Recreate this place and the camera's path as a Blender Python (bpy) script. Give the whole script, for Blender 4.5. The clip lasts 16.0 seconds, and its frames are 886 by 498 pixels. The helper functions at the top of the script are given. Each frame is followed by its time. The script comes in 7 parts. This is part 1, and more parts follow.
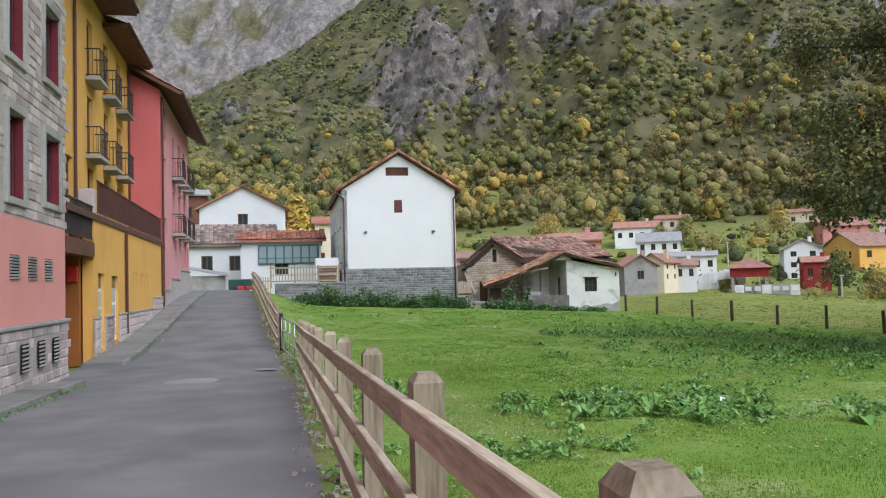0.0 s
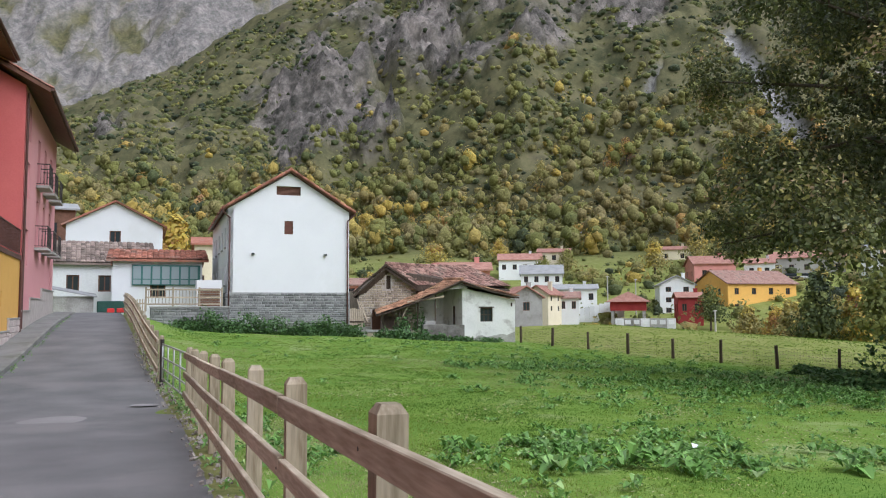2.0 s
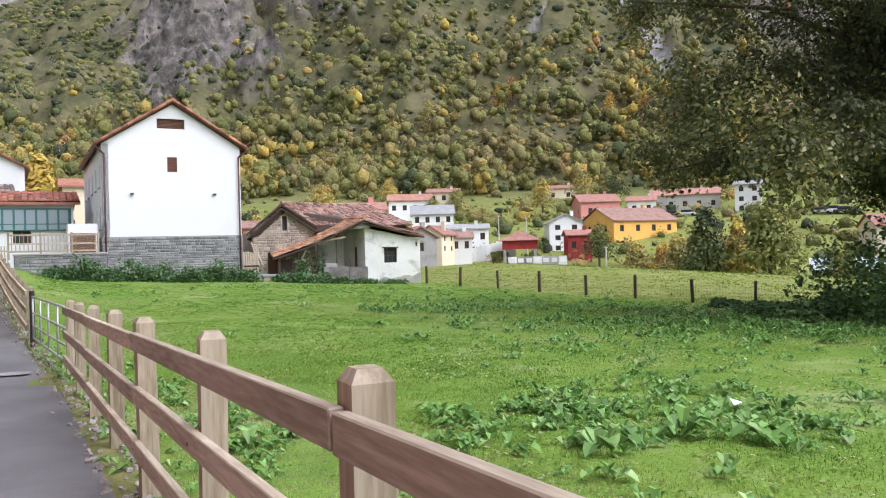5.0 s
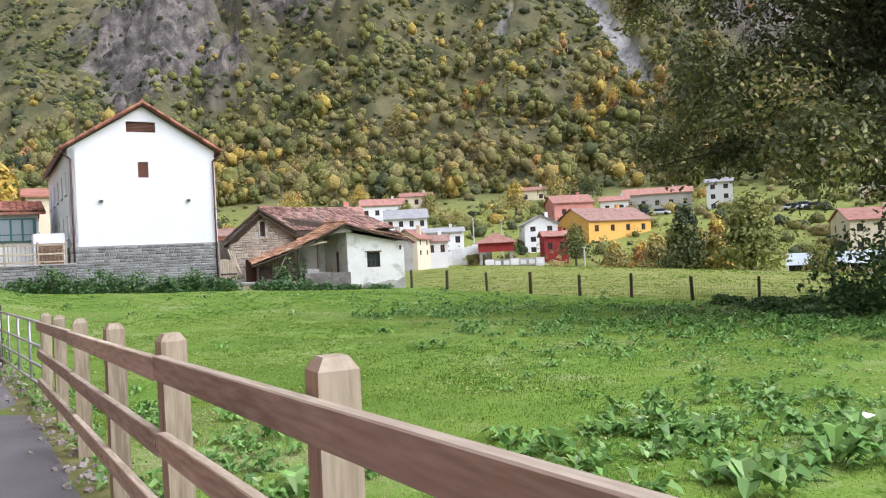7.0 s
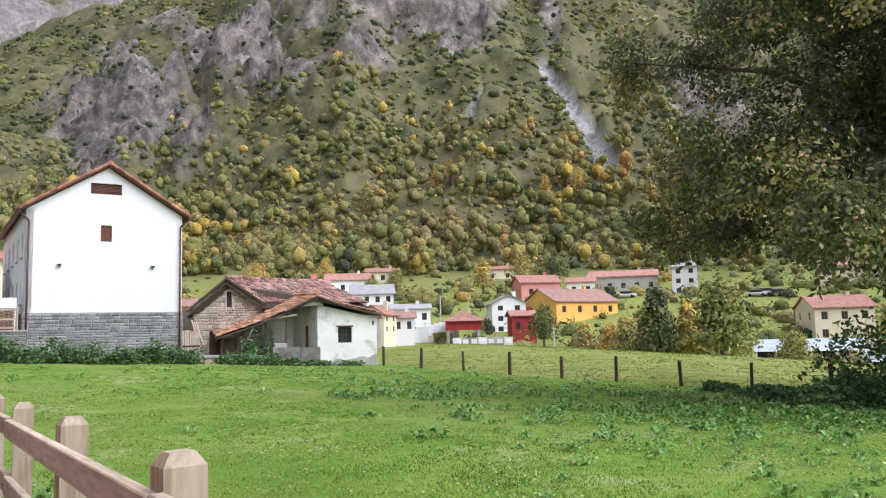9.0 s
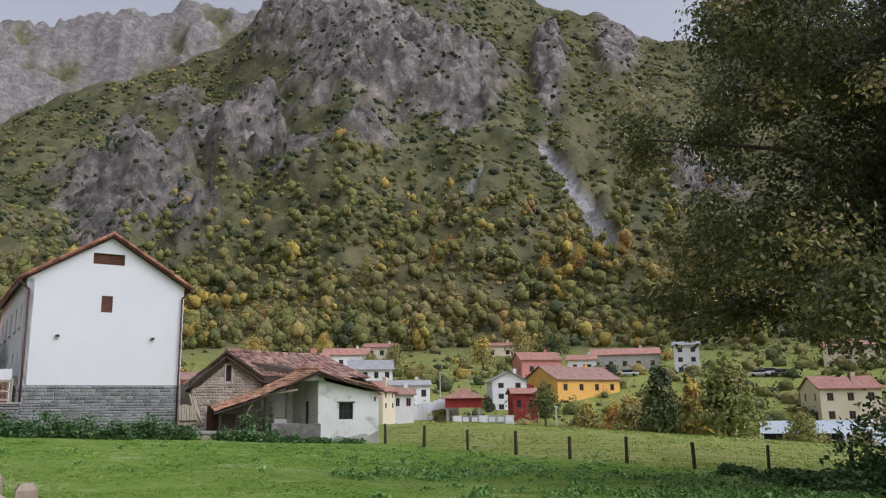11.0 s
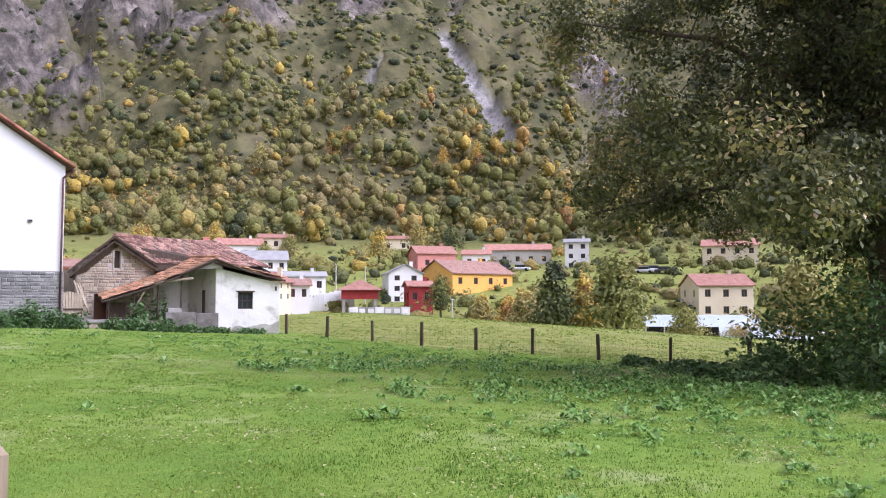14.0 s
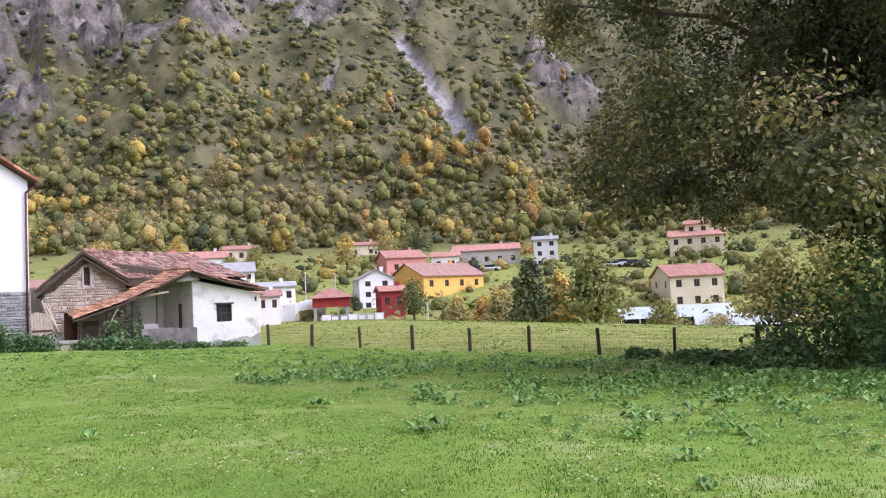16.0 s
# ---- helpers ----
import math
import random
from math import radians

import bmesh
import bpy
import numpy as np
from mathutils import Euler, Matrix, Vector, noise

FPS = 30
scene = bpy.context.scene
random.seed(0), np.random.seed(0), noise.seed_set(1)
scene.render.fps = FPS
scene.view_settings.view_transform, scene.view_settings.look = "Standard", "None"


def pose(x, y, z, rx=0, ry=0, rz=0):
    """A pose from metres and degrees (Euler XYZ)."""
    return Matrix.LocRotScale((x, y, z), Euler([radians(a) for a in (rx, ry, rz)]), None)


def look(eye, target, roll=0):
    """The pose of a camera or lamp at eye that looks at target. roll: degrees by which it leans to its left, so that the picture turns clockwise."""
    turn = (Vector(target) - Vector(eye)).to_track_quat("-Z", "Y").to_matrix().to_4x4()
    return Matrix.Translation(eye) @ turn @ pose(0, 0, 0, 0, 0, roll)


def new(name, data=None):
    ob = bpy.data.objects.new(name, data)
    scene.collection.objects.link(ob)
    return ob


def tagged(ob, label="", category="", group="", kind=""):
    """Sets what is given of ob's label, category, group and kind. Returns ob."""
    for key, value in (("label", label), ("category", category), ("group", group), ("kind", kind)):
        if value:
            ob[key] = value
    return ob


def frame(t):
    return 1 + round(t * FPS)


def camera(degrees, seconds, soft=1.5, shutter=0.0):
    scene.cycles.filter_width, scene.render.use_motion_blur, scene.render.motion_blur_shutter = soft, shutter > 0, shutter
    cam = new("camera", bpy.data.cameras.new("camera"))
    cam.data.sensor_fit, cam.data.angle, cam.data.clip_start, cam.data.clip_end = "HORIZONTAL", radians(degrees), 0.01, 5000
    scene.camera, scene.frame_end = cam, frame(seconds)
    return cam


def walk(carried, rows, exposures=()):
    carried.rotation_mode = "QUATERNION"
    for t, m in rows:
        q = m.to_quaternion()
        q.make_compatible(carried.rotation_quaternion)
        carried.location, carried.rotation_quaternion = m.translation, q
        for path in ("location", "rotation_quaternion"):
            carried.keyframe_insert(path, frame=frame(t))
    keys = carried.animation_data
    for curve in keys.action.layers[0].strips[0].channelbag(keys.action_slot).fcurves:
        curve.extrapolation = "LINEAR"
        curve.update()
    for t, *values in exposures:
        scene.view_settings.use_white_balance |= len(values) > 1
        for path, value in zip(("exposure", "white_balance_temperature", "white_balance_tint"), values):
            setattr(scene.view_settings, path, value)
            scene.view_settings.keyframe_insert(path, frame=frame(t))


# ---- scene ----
cam = camera(57.9, 16.0, soft=1.1)
PATH = [
    (0, (0.393, 2.324, 1.684), (0.811, 4.278, 1.771), -1.5),
    (0.5, (0.296, 2.857, 1.673), (0.696, 4.816, 1.713), -3.1),
    (1, (0.243, 3.467, 1.645), (0.585, 5.434, 1.755), -2.4),
    (1.5, (0.163, 4.051, 1.634), (0.68, 5.975, 1.805), -1.5),
    (2, (0.117, 4.48, 1.634), (0.817, 6.347, 1.788), -0.3),
    (2.5, (0.131, 4.984, 1.603), (0.884, 6.836, 1.679), 0.4),
    (3, (0.111, 5.483, 1.608), (1.031, 7.258, 1.665), -1.5),
    (3.5, (0.173, 5.958, 1.571), (1.052, 7.753, 1.655), -0.1),
    (4, (0.158, 6.426, 1.546), (1.088, 8.195, 1.615), 0.0),
    (4.2, (0.151, 6.611, 1.551), (1.114, 8.364, 1.557), -1.5),
    (6.3, (0.127, 8.498, 1.483), (1.079, 10.257, 1.492), -1.4),
    (6.5, (0.114, 8.664, 1.46), (1.078, 10.416, 1.497), -0.6),
    (7, (0.129, 9.198, 1.46), (1.154, 10.916, 1.474), -2.9),
    (7.5, (0.201, 9.665, 1.451), (1.179, 11.409, 1.474), -1.6),
    (8, (0.237, 10.121, 1.444), (1.364, 11.773, 1.5), -2.9),
    (8.5, (0.283, 10.503, 1.426), (1.431, 12.138, 1.521), -3.0),
    (9, (0.335, 10.948, 1.462), (1.437, 12.604, 1.665), -1.4),
    (9.5, (0.357, 11.43, 1.465), (1.474, 13.057, 1.788), -2.7),
    (9.7, (0.359, 11.533, 1.466), (1.451, 13.166, 1.842), -2.5),
    (11.8, (0.279, 11.528, 1.463), (1.383, 13.151, 1.846), -0.2),
    (12, (0.335, 11.626, 1.467), (1.465, 13.253, 1.743), -0.4),
    (12.5, (0.454, 12.003, 1.425), (1.647, 13.599, 1.594), -0.8),
    (13, (0.466, 12.352, 1.404), (1.725, 13.902, 1.525), -1.0),
    (13.5, (0.546, 12.703, 1.419), (1.862, 14.206, 1.509), -2.2),
    (14, (0.587, 13.109, 1.408), (1.905, 14.607, 1.534), -0.1),
    (14.5, (0.566, 13.453, 1.382), (1.990, 14.851, 1.508), -2.0),
    (15, (0.582, 13.854, 1.337), (2.022, 15.240, 1.421), -1.5),
    (15.5, (0.617, 14.313, 1.306), (2.057, 15.698, 1.404), 0.0),
    (16, (0.622, 14.818, 1.313), (2.007, 16.255, 1.446), -3.0),
]
walk(cam, [(t, look(eye, target, roll)) for t, eye, target, roll in PATH],
     [(0, 0.38, 5750, 12), (1.5, 0.4, 5750, 12), (3, 0.45, 5750, 12), (3.5, 0.72, 5850, 17), (4, 0.8, 5850, 17), (9, 0.85, 5850, 17), (9.5, 0.58, 5850, 17), (9.7, 0.48, 5850, 17), (10.6, 0.25, 5850, 17), (11.4, 0.05, 5850, 17), (11.8, 0.08, 5850, 17), (12.1, 0.5, 5700, 30), (12.6, 0.68, 5700, 30), (13.1, 0.68, 5700, 30), (13.8, 0.95, 5700, 30), (16, 0.95, 5700, 30)])

# ---- world and light ----
world = bpy.data.worlds.new("sky")
scene.world = world
world.use_nodes = True
wn = world.node_tree
wn.nodes.clear()
sky = wn.nodes.new("ShaderNodeTexSky")
sky.sky_type = 'NISHITA'
sky.sun_disc = False
sky.sun_elevation = radians(48)
sky.sun_rotation = radians(149)
sky.dust_density = 4.0
hsv = wn.nodes.new("ShaderNodeHueSaturation")
hsv.inputs["Saturation"].default_value = 0.15
bgn = wn.nodes.new("ShaderNodeBackground")
bgn.inputs["Strength"].default_value = 0.15
won = wn.nodes.new("ShaderNodeOutputWorld")
wn.links.new(sky.outputs[0], hsv.inputs["Color"])
wn.links.new(hsv.outputs[0], bgn.inputs["Color"])
wn.links.new(bgn.outputs[0], won.inputs[0])
sun = new("sun", bpy.data.lights.new("sun", 'SUN'))
sun.data.energy = 1.1
sun.data.angle = radians(85)
sun.data.color = (1.0, 0.985, 0.96)
sun.matrix_basis = look((34, -56, 85), (0, 0, 0))


# ---- materials ----
def smooth(a, b, v):
    t = np.clip((v - a) / (b - a), 0, 1)
    return t * t * (3 - 2 * t)


def surf(name, c1, c2, scale=3.0, rough=0.85, bump=0.3, fine=40.0, metal=0.0, stain=None, spread=0.0, stretch=(1, 1, 1), piece=0.12, stain_scale=0.6):
    """A surface of two colours mixed by coarse and fine noise, with relief, stains and a little change from piece to piece."""
    m = bpy.data.materials.new(name)
    m.use_nodes = True
    n, l = m.node_tree.nodes, m.node_tree.links
    p = n["Principled BSDF"]
    geo = n.new("ShaderNodeNewGeometry")
    mp = n.new("ShaderNodeMapping")
    mp.inputs["Scale"].default_value = stretch
    l.new(geo.outputs["Position"], mp.inputs["Vector"])
    big, small = n.new("ShaderNodeTexNoise"), n.new("ShaderNodeTexNoise")
    for t, s in ((big, scale), (small, fine)):
        t.inputs["Scale"].default_value = s
        t.inputs["Detail"].default_value = 5
        l.new(mp.outputs[0], t.inputs["Vector"])
    add = n.new("ShaderNodeMath")
    add.operation = 'MULTIPLY_ADD'
    add.inputs[1].default_value = 0.5
    l.new(small.outputs["Fac"], add.inputs[0])
    half = n.new("ShaderNodeMath")
    half.operation = 'MULTIPLY'
    half.inputs[1].default_value = 0.5
    l.new(big.outputs["Fac"], half.inputs[0])
    l.new(half.outputs[0], add.inputs[2])
    ramp = n.new("ShaderNodeValToRGB")
    ramp.color_ramp.elements[0].position, ramp.color_ramp.elements[1].position = 0.38, 0.62
    ramp.color_ramp.elements[0].color, ramp.color_ramp.elements[1].color = (*c1, 1), (*c2, 1)
    l.new(add.outputs[0], ramp.inputs[0])
    out = ramp.outputs[0]
    if stain:
        t = n.new("ShaderNodeTexNoise")
        t.inputs["Scale"].default_value = stain_scale
        t.inputs["Detail"].default_value = 8
        t.inputs["Roughness"].default_value = 0.65
        l.new(mp.outputs[0], t.inputs["Vector"])
        r = n.new("ShaderNodeValToRGB")
        r.color_ramp.elements[0].position, r.color_ramp.elements[1].position = 0.52, 0.66
        l.new(t.outputs["Fac"], r.inputs[0])
        mix = n.new("ShaderNodeMixRGB")
        mix.inputs[2].default_value = (*stain, 1)
        l.new(r.outputs[0], mix.inputs[0])
        l.new(out, mix.inputs[1])
        out = mix.outputs[0]
    info = n.new("ShaderNodeObjectInfo")
    rng = n.new("ShaderNodeMapRange")
    rng.inputs[3].default_value, rng.inputs[4].default_value = 1 - piece, 1 + piece
    l.new((geo.outputs["Random Per Island"] if spread else info.outputs["Random"]), rng.inputs[0])
    if spread:
        rng.inputs[3].default_value, rng.inputs[4].default_value = 1 - spread, 1 + spread
    hs = n.new("ShaderNodeHueSaturation")
    l.new(rng.outputs[0], hs.inputs["Value"])
    l.new(out, hs.inputs["Color"])
    l.new(hs.outputs[0], p.inputs["Base Color"])
    p.inputs["Roughness"].default_value = rough
    p.inputs["Metallic"].default_value = metal
    p.inputs["Specular IOR Level"].default_value = 0.3
    if bump:
        b = n.new("ShaderNodeBump")
        b.inputs["Strength"].default_value = bump
        b.inputs["Distance"].default_value = 0.02
        l.new(add.outputs[0], b.inputs["Height"])
        l.new(b.outputs[0], p.inputs["Normal"])
    return m


def leafy(name, stops, translucent=0.3, rough=0.6, vary=0.25, mottle=0.0):
    """Foliage coloured by its own tint value, with light passing through the leaves."""
    m = bpy.data.materials.new(name)
    m.use_nodes = True
    n, l = m.node_tree.nodes, m.node_tree.links
    n.clear()
    at = n.new("ShaderNodeAttribute")
    at.attribute_name = "tint"
    ramp = n.new("ShaderNodeValToRGB")
    e = ramp.color_ramp.elements
    e[0].position, e[0].color = stops[0][0], (*stops[0][1], 1)
    e[1].position, e[1].color = stops[-1][0], (*stops[-1][1], 1)
    for pos, c in stops[1:-1]:
        k = e.new(pos)
        k.color = (*c, 1)
    l.new(at.outputs["Fac"], ramp.inputs[0])
    geo = n.new("ShaderNodeNewGeometry")
    rng = n.new("ShaderNodeMapRange")
    rng.inputs[3].default_value, rng.inputs[4].default_value = 1 - vary, 1 + vary
    l.new(geo.outputs["Random Per Island"], rng.inputs[0])
    hs = n.new("ShaderNodeHueSaturation")
    l.new(rng.outputs[0], hs.inputs["Value"])
    l.new(ramp.outputs[0], hs.inputs["Color"])
    p = n.new("ShaderNodeBsdfPrincipled")
    p.inputs["Roughness"].default_value = rough
    p.inputs["Specular IOR Level"].default_value = 0.25
    l.new(hs.outputs[0], p.inputs["Base Color"])
    if mottle:
        nt = n.new("ShaderNodeTexNoise")
        nt.inputs["Scale"].default_value, nt.inputs["Detail"].default_value, nt.inputs["Roughness"].default_value = mottle, 4, 0.7
        l.new(geo.outputs["Position"], nt.inputs["Vector"])
        bp = n.new("ShaderNodeBump")
        bp.inputs["Strength"].default_value, bp.inputs["Distance"].default_value = 0.8, 1.2
        l.new(nt.outputs["Fac"], bp.inputs["Height"])
        l.new(bp.outputs[0], p.inputs["Normal"])
        mr = n.new("ShaderNodeMapRange")
        mr.inputs[1].default_value, mr.inputs[2].default_value = 0.3, 0.7
        mr.inputs[3].default_value, mr.inputs[4].default_value = 0.65, 1.35
        l.new(nt.outputs["Fac"], mr.inputs[0])
        mm = n.new("ShaderNodeMath")
        mm.operation = 'MULTIPLY'
        l.new(mr.outputs[0], mm.inputs[0])
        l.new(rng.outputs[0], mm.inputs[1])
        l.new(mm.outputs[0], hs.inputs["Value"])
    tr = n.new("ShaderNodeBsdfTranslucent")
    l.new(hs.outputs[0], tr.inputs["Color"])
    mix = n.new("ShaderNodeMixShader")
    mix.inputs[0].default_value = translucent
    l.new(p.outputs[0], mix.inputs[1])
    l.new(tr.outputs[0], mix.inputs[2])
    o = n.new("ShaderNodeOutputMaterial")
    l.new(mix.outputs[0], o.inputs[0])
    return m


def glass_mat(name, c=(0.03, 0.04, 0.045), rough=0.08):
    m = bpy.data.materials.new(name)
    m.use_nodes = True
    p = m.node_tree.nodes["Principled BSDF"]
    p.inputs["Base Color"].default_value = (*c, 1)
    p.inputs["Roughness"].default_value = rough
    return m


WHITE = surf("white render", (0.70, 0.70, 0.71), (0.755, 0.755, 0.765), 0.5, 0.9, 0.15, 30, stain=(0.685, 0.685, 0.68), stain_scale=0.25)
OLD_WHITE = surf("flaking whitewash", (0.70, 0.70, 0.66), (0.82, 0.81, 0.78), 1.2, 0.95, 0.6, 14, stain=(0.40, 0.38, 0.34), stain_scale=0.9)
GREY_RENDER = surf("bare grey render", (0.30, 0.29, 0.26), (0.46, 0.45, 0.41), 1.5, 0.95, 0.6, 14)
PINK = surf("salmon pink render", (0.60, 0.26, 0.22), (0.66, 0.30, 0.26), 0.5, 0.9, 0.15, 25, stain=(0.56, 0.25, 0.22))
PINK2 = surf("rose pink render", (0.66, 0.30, 0.31), (0.71, 0.34, 0.35), 0.5, 0.9, 0.15, 25)
RED = surf("brick red render", (0.46, 0.11, 0.11), (0.51, 0.135, 0.13), 0.5, 0.9, 0.15, 25)
YELLOW = surf("ochre yellow render", (0.68, 0.38, 0.09), (0.74, 0.43, 0.115), 0.5, 0.9, 0.15, 25, stain=(0.63, 0.36, 0.10))
ORANGE = surf("burnt orange render", (0.30, 0.10, 0.022), (0.35, 0.125, 0.03), 0.6, 0.9, 0.15, 25)
STONE_PALE = surf("pale pink-grey stone", (0.36, 0.30, 0.28), (0.52, 0.45, 0.42), 2.5, 0.9, 0.6, 22, spread=0.0, piece=0.28)
MORTAR = surf("mortar", (0.36, 0.32, 0.29), (0.48, 0.43, 0.40), 3, 0.95, 0.4, 30)
STONE_GREY = surf("grey slate stone", (0.17, 0.17, 0.17), (0.30, 0.30, 0.29), 1.6, 0.9, 0.6, 12, spread=0.35)
JOINT_GREY = surf("grey joint mortar", (0.24, 0.24, 0.235), (0.34, 0.34, 0.33), 3, 0.95, 0.4, 20)
STONE_BROWN = surf("warm rubble stone", (0.27, 0.22, 0.16), (0.46, 0.39, 0.30), 1.4, 0.9, 0.7, 10, spread=0.3)
CONCRETE = surf("concrete", (0.30, 0.29, 0.27), (0.42, 0.41, 0.38), 1.2, 0.9, 0.35, 30, stain=(0.22, 0.21, 0.18))
ASPHALT = surf("worn asphalt", (0.135, 0.132, 0.132), (0.225, 0.22, 0.218), 0.7, 0.9, 0.35, 90, stain=(0.225, 0.213, 0.21), stain_scale=0.35)
PAVING = surf("dark worn concrete paving", (0.17, 0.165, 0.155), (0.27, 0.26, 0.245), 1.2, 0.9, 0.35, 30, stain=(0.13, 0.135, 0.10))
PATCH = surf("pale asphalt patch", (0.22, 0.21, 0.205), (0.29, 0.275, 0.27), 2, 0.9, 0.3, 60)
GRAVEL = surf("verge gravel", (0.18, 0.16, 0.14), (0.42, 0.38, 0.34), 6, 0.95, 0.8, 30)
WOOD = surf("weathered pine", (0.29, 0.235, 0.165), (0.53, 0.45, 0.345), 1.6, 0.8, 0.25, 9, stretch=(5, 0.5, 5), stain=(0.40, 0.32, 0.25), stain_scale=0.9, piece=0.16)
WOOD_UP = surf("weathered pine post", (0.20, 0.16, 0.105), (0.40, 0.335, 0.245), 1.6, 0.8, 0.25, 9, stretch=(5, 5, 0.5), stain=(0.33, 0.28, 0.21), stain_scale=0.9, piece=0.16)
WOOD_END = surf("pale cut wood end", (0.36, 0.29, 0.21), (0.52, 0.44, 0.34), 8, 0.85, 0.3, 60)
DARK_WOOD = surf("dark old timber", (0.045, 0.032, 0.024), (0.10, 0.072, 0.052), 3, 0.85, 0.5, 25, stretch=(4, 4, 0.6))
BROWN_WOOD = surf("brown stained timber", (0.11, 0.05, 0.03), (0.17, 0.085, 0.055), 3, 0.7, 0.3, 25)
BROWN_METAL = surf("brown painted metal", (0.07, 0.03, 0.025), (0.11, 0.05, 0.04), 3, 0.5, 0.1, 25)
MAROON = surf("maroon shutter paint", (0.14, 0.02, 0.03), (0.19, 0.03, 0.04), 3, 0.55, 0.1, 25)
IRON = surf("dark iron", (0.03, 0.027, 0.025), (0.06, 0.05, 0.045), 5, 0.6, 0.1, 40)
GALV = surf("galvanised steel", (0.42, 0.43, 0.44), (0.56, 0.57, 0.58), 5, 0.45, 0.1, 40, metal=0.6)
WIRE = surf("rusty fence wire", (0.14, 0.11, 0.09), (0.24, 0.20, 0.17), 5, 0.6, 0.0, 40)
TILE = surf("clay roof tile", (0.24, 0.085, 0.055), (0.42, 0.19, 0.13), 1.0, 0.9, 0.4, 12, spread=0.42, stain=(0.30, 0.20, 0.16), stain_scale=0.8)
TILE_OLD = surf("mossy old roof tile", (0.17, 0.09, 0.072), (0.40, 0.25, 0.20), 0.9, 0.92, 0.5, 10, spread=0.6, stain=(0.15, 0.12, 0.095), stain_scale=0.9)
TILE_PORCH = surf("mossy orange roof tile", (0.26, 0.13, 0.075), (0.46, 0.26, 0.16), 0.9, 0.92, 0.5, 10, spread=0.45, stain=(0.20, 0.15, 0.07), stain_scale=0.9)
TILE_GREY = surf("grey-brown weathered roof tile", (0.15, 0.115, 0.095), (0.30, 0.235, 0.20), 0.9, 0.92, 0.5, 10, spread=0.5)
SLATE = surf("grey roof sheet", (0.25, 0.25, 0.25), (0.36, 0.36, 0.355), 0.8, 0.7, 0.2, 10)
RED_ROOF = surf("pale red far roof", (0.27, 0.125, 0.095), (0.42, 0.23, 0.18), 1.2, 0.9, 0.4, 5)
FAR_WHITE = surf("far white render", (0.70, 0.70, 0.69), (0.80, 0.80, 0.79), 0.4, 0.9, 0.1, 8)
FAR_GREY = surf("far grey render", (0.42, 0.40, 0.37), (0.55, 0.52, 0.48), 0.4, 0.9, 0.1, 8)
FAR_CREAM = surf("far cream render", (0.62, 0.54, 0.38), (0.72, 0.64, 0.48), 0.4, 0.9, 0.1, 8)
CRIMSON = surf("crimson painted boards", (0.30, 0.035, 0.035), (0.38, 0.055, 0.05), 1, 0.8, 0.2, 10)
PLASTIC_RED = surf("red plastic", (0.55, 0.03, 0.03), (0.62, 0.05, 0.04), 3, 0.4, 0.0, 20)
GREEN_SHEET = surf("green tarpaulin", (0.02, 0.07, 0.055), (0.035, 0.10, 0.075), 2, 0.6, 0.3, 12)
TEAL = surf("teal window paint", (0.04, 0.13, 0.12), (0.06, 0.17, 0.155), 3, 0.5, 0.1, 20)
PAPER = surf("white litter", (0.75, 0.75, 0.76), (0.85, 0.85, 0.86), 8, 0.6, 0.2, 40)
POLY = surf("pale greenhouse sheeting", (0.33, 0.39, 0.41), (0.45, 0.50, 0.52), 0.6, 0.35, 0.2, 6)
BARK = surf("grey-brown bark", (0.06, 0.047, 0.037), (0.14, 0.11, 0.085), 3, 0.9, 0.8, 18, stretch=(3, 3, 0.7))
GLASS = glass_mat("window glass")
# Pale base colour paints the sky's reflection into the gallery panes.
SKY_GLASS = glass_mat("glass with painted sky reflection", (0.30, 0.36, 0.38), 0.12)
DARK = surf("dark interior", (0.012, 0.011, 0.010), (0.025, 0.022, 0.02), 2, 0.9, 0, 10)
DARK_BLOCK = surf("stained dark concrete", (0.11, 0.10, 0.09), (0.20, 0.185, 0.165), 1.5, 0.95, 0.5, 14, stain=(0.27, 0.26, 0.24))
CAR_PAINT = surf("white car paint", (0.6, 0.6, 0.62), (0.66, 0.66, 0.68), 2, 0.3, 0, 10)

HILL_STOPS = [(0.0, (0.050, 0.066, 0.042)), (0.20, (0.120, 0.150, 0.055)), (0.42, (0.27, 0.28, 0.075)), (0.65, (0.36, 0.31, 0.13)), (0.82, (0.62, 0.48, 0.09)), (0.93, (0.52, 0.30, 0.10)), (1.0, (0.24, 0.10, 0.08))]
HILL_LEAF = leafy("hillside foliage", HILL_STOPS, 0.2, 0.8, 0.16)
FAR_STOPS = [(0.0, (0.052, 0.066, 0.042)), (0.20, (0.105, 0.125, 0.050)), (0.42, (0.24, 0.24, 0.070)), (0.65, (0.27, 0.225, 0.10)), (0.82, (0.52, 0.39, 0.085)), (0.93, (0.43, 0.25, 0.10)), (1.0, (0.22, 0.10, 0.08))]
FAR_LEAF = leafy("far crowns", FAR_STOPS, 0.12, 0.9, 0.10, mottle=1.3)
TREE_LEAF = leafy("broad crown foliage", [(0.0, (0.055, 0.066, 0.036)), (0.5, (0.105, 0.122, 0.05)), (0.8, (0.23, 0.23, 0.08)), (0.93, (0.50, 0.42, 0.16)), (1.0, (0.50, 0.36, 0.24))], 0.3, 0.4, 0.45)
GRASS_LEAF = leafy("meadow grass", [(0.0, (0.05, 0.145, 0.014)), (0.5, (0.15, 0.25, 0.028)), (0.8, (0.27, 0.33, 0.075)), (1.0, (0.46, 0.44, 0.26))], 0.5, 0.6, 0.2)
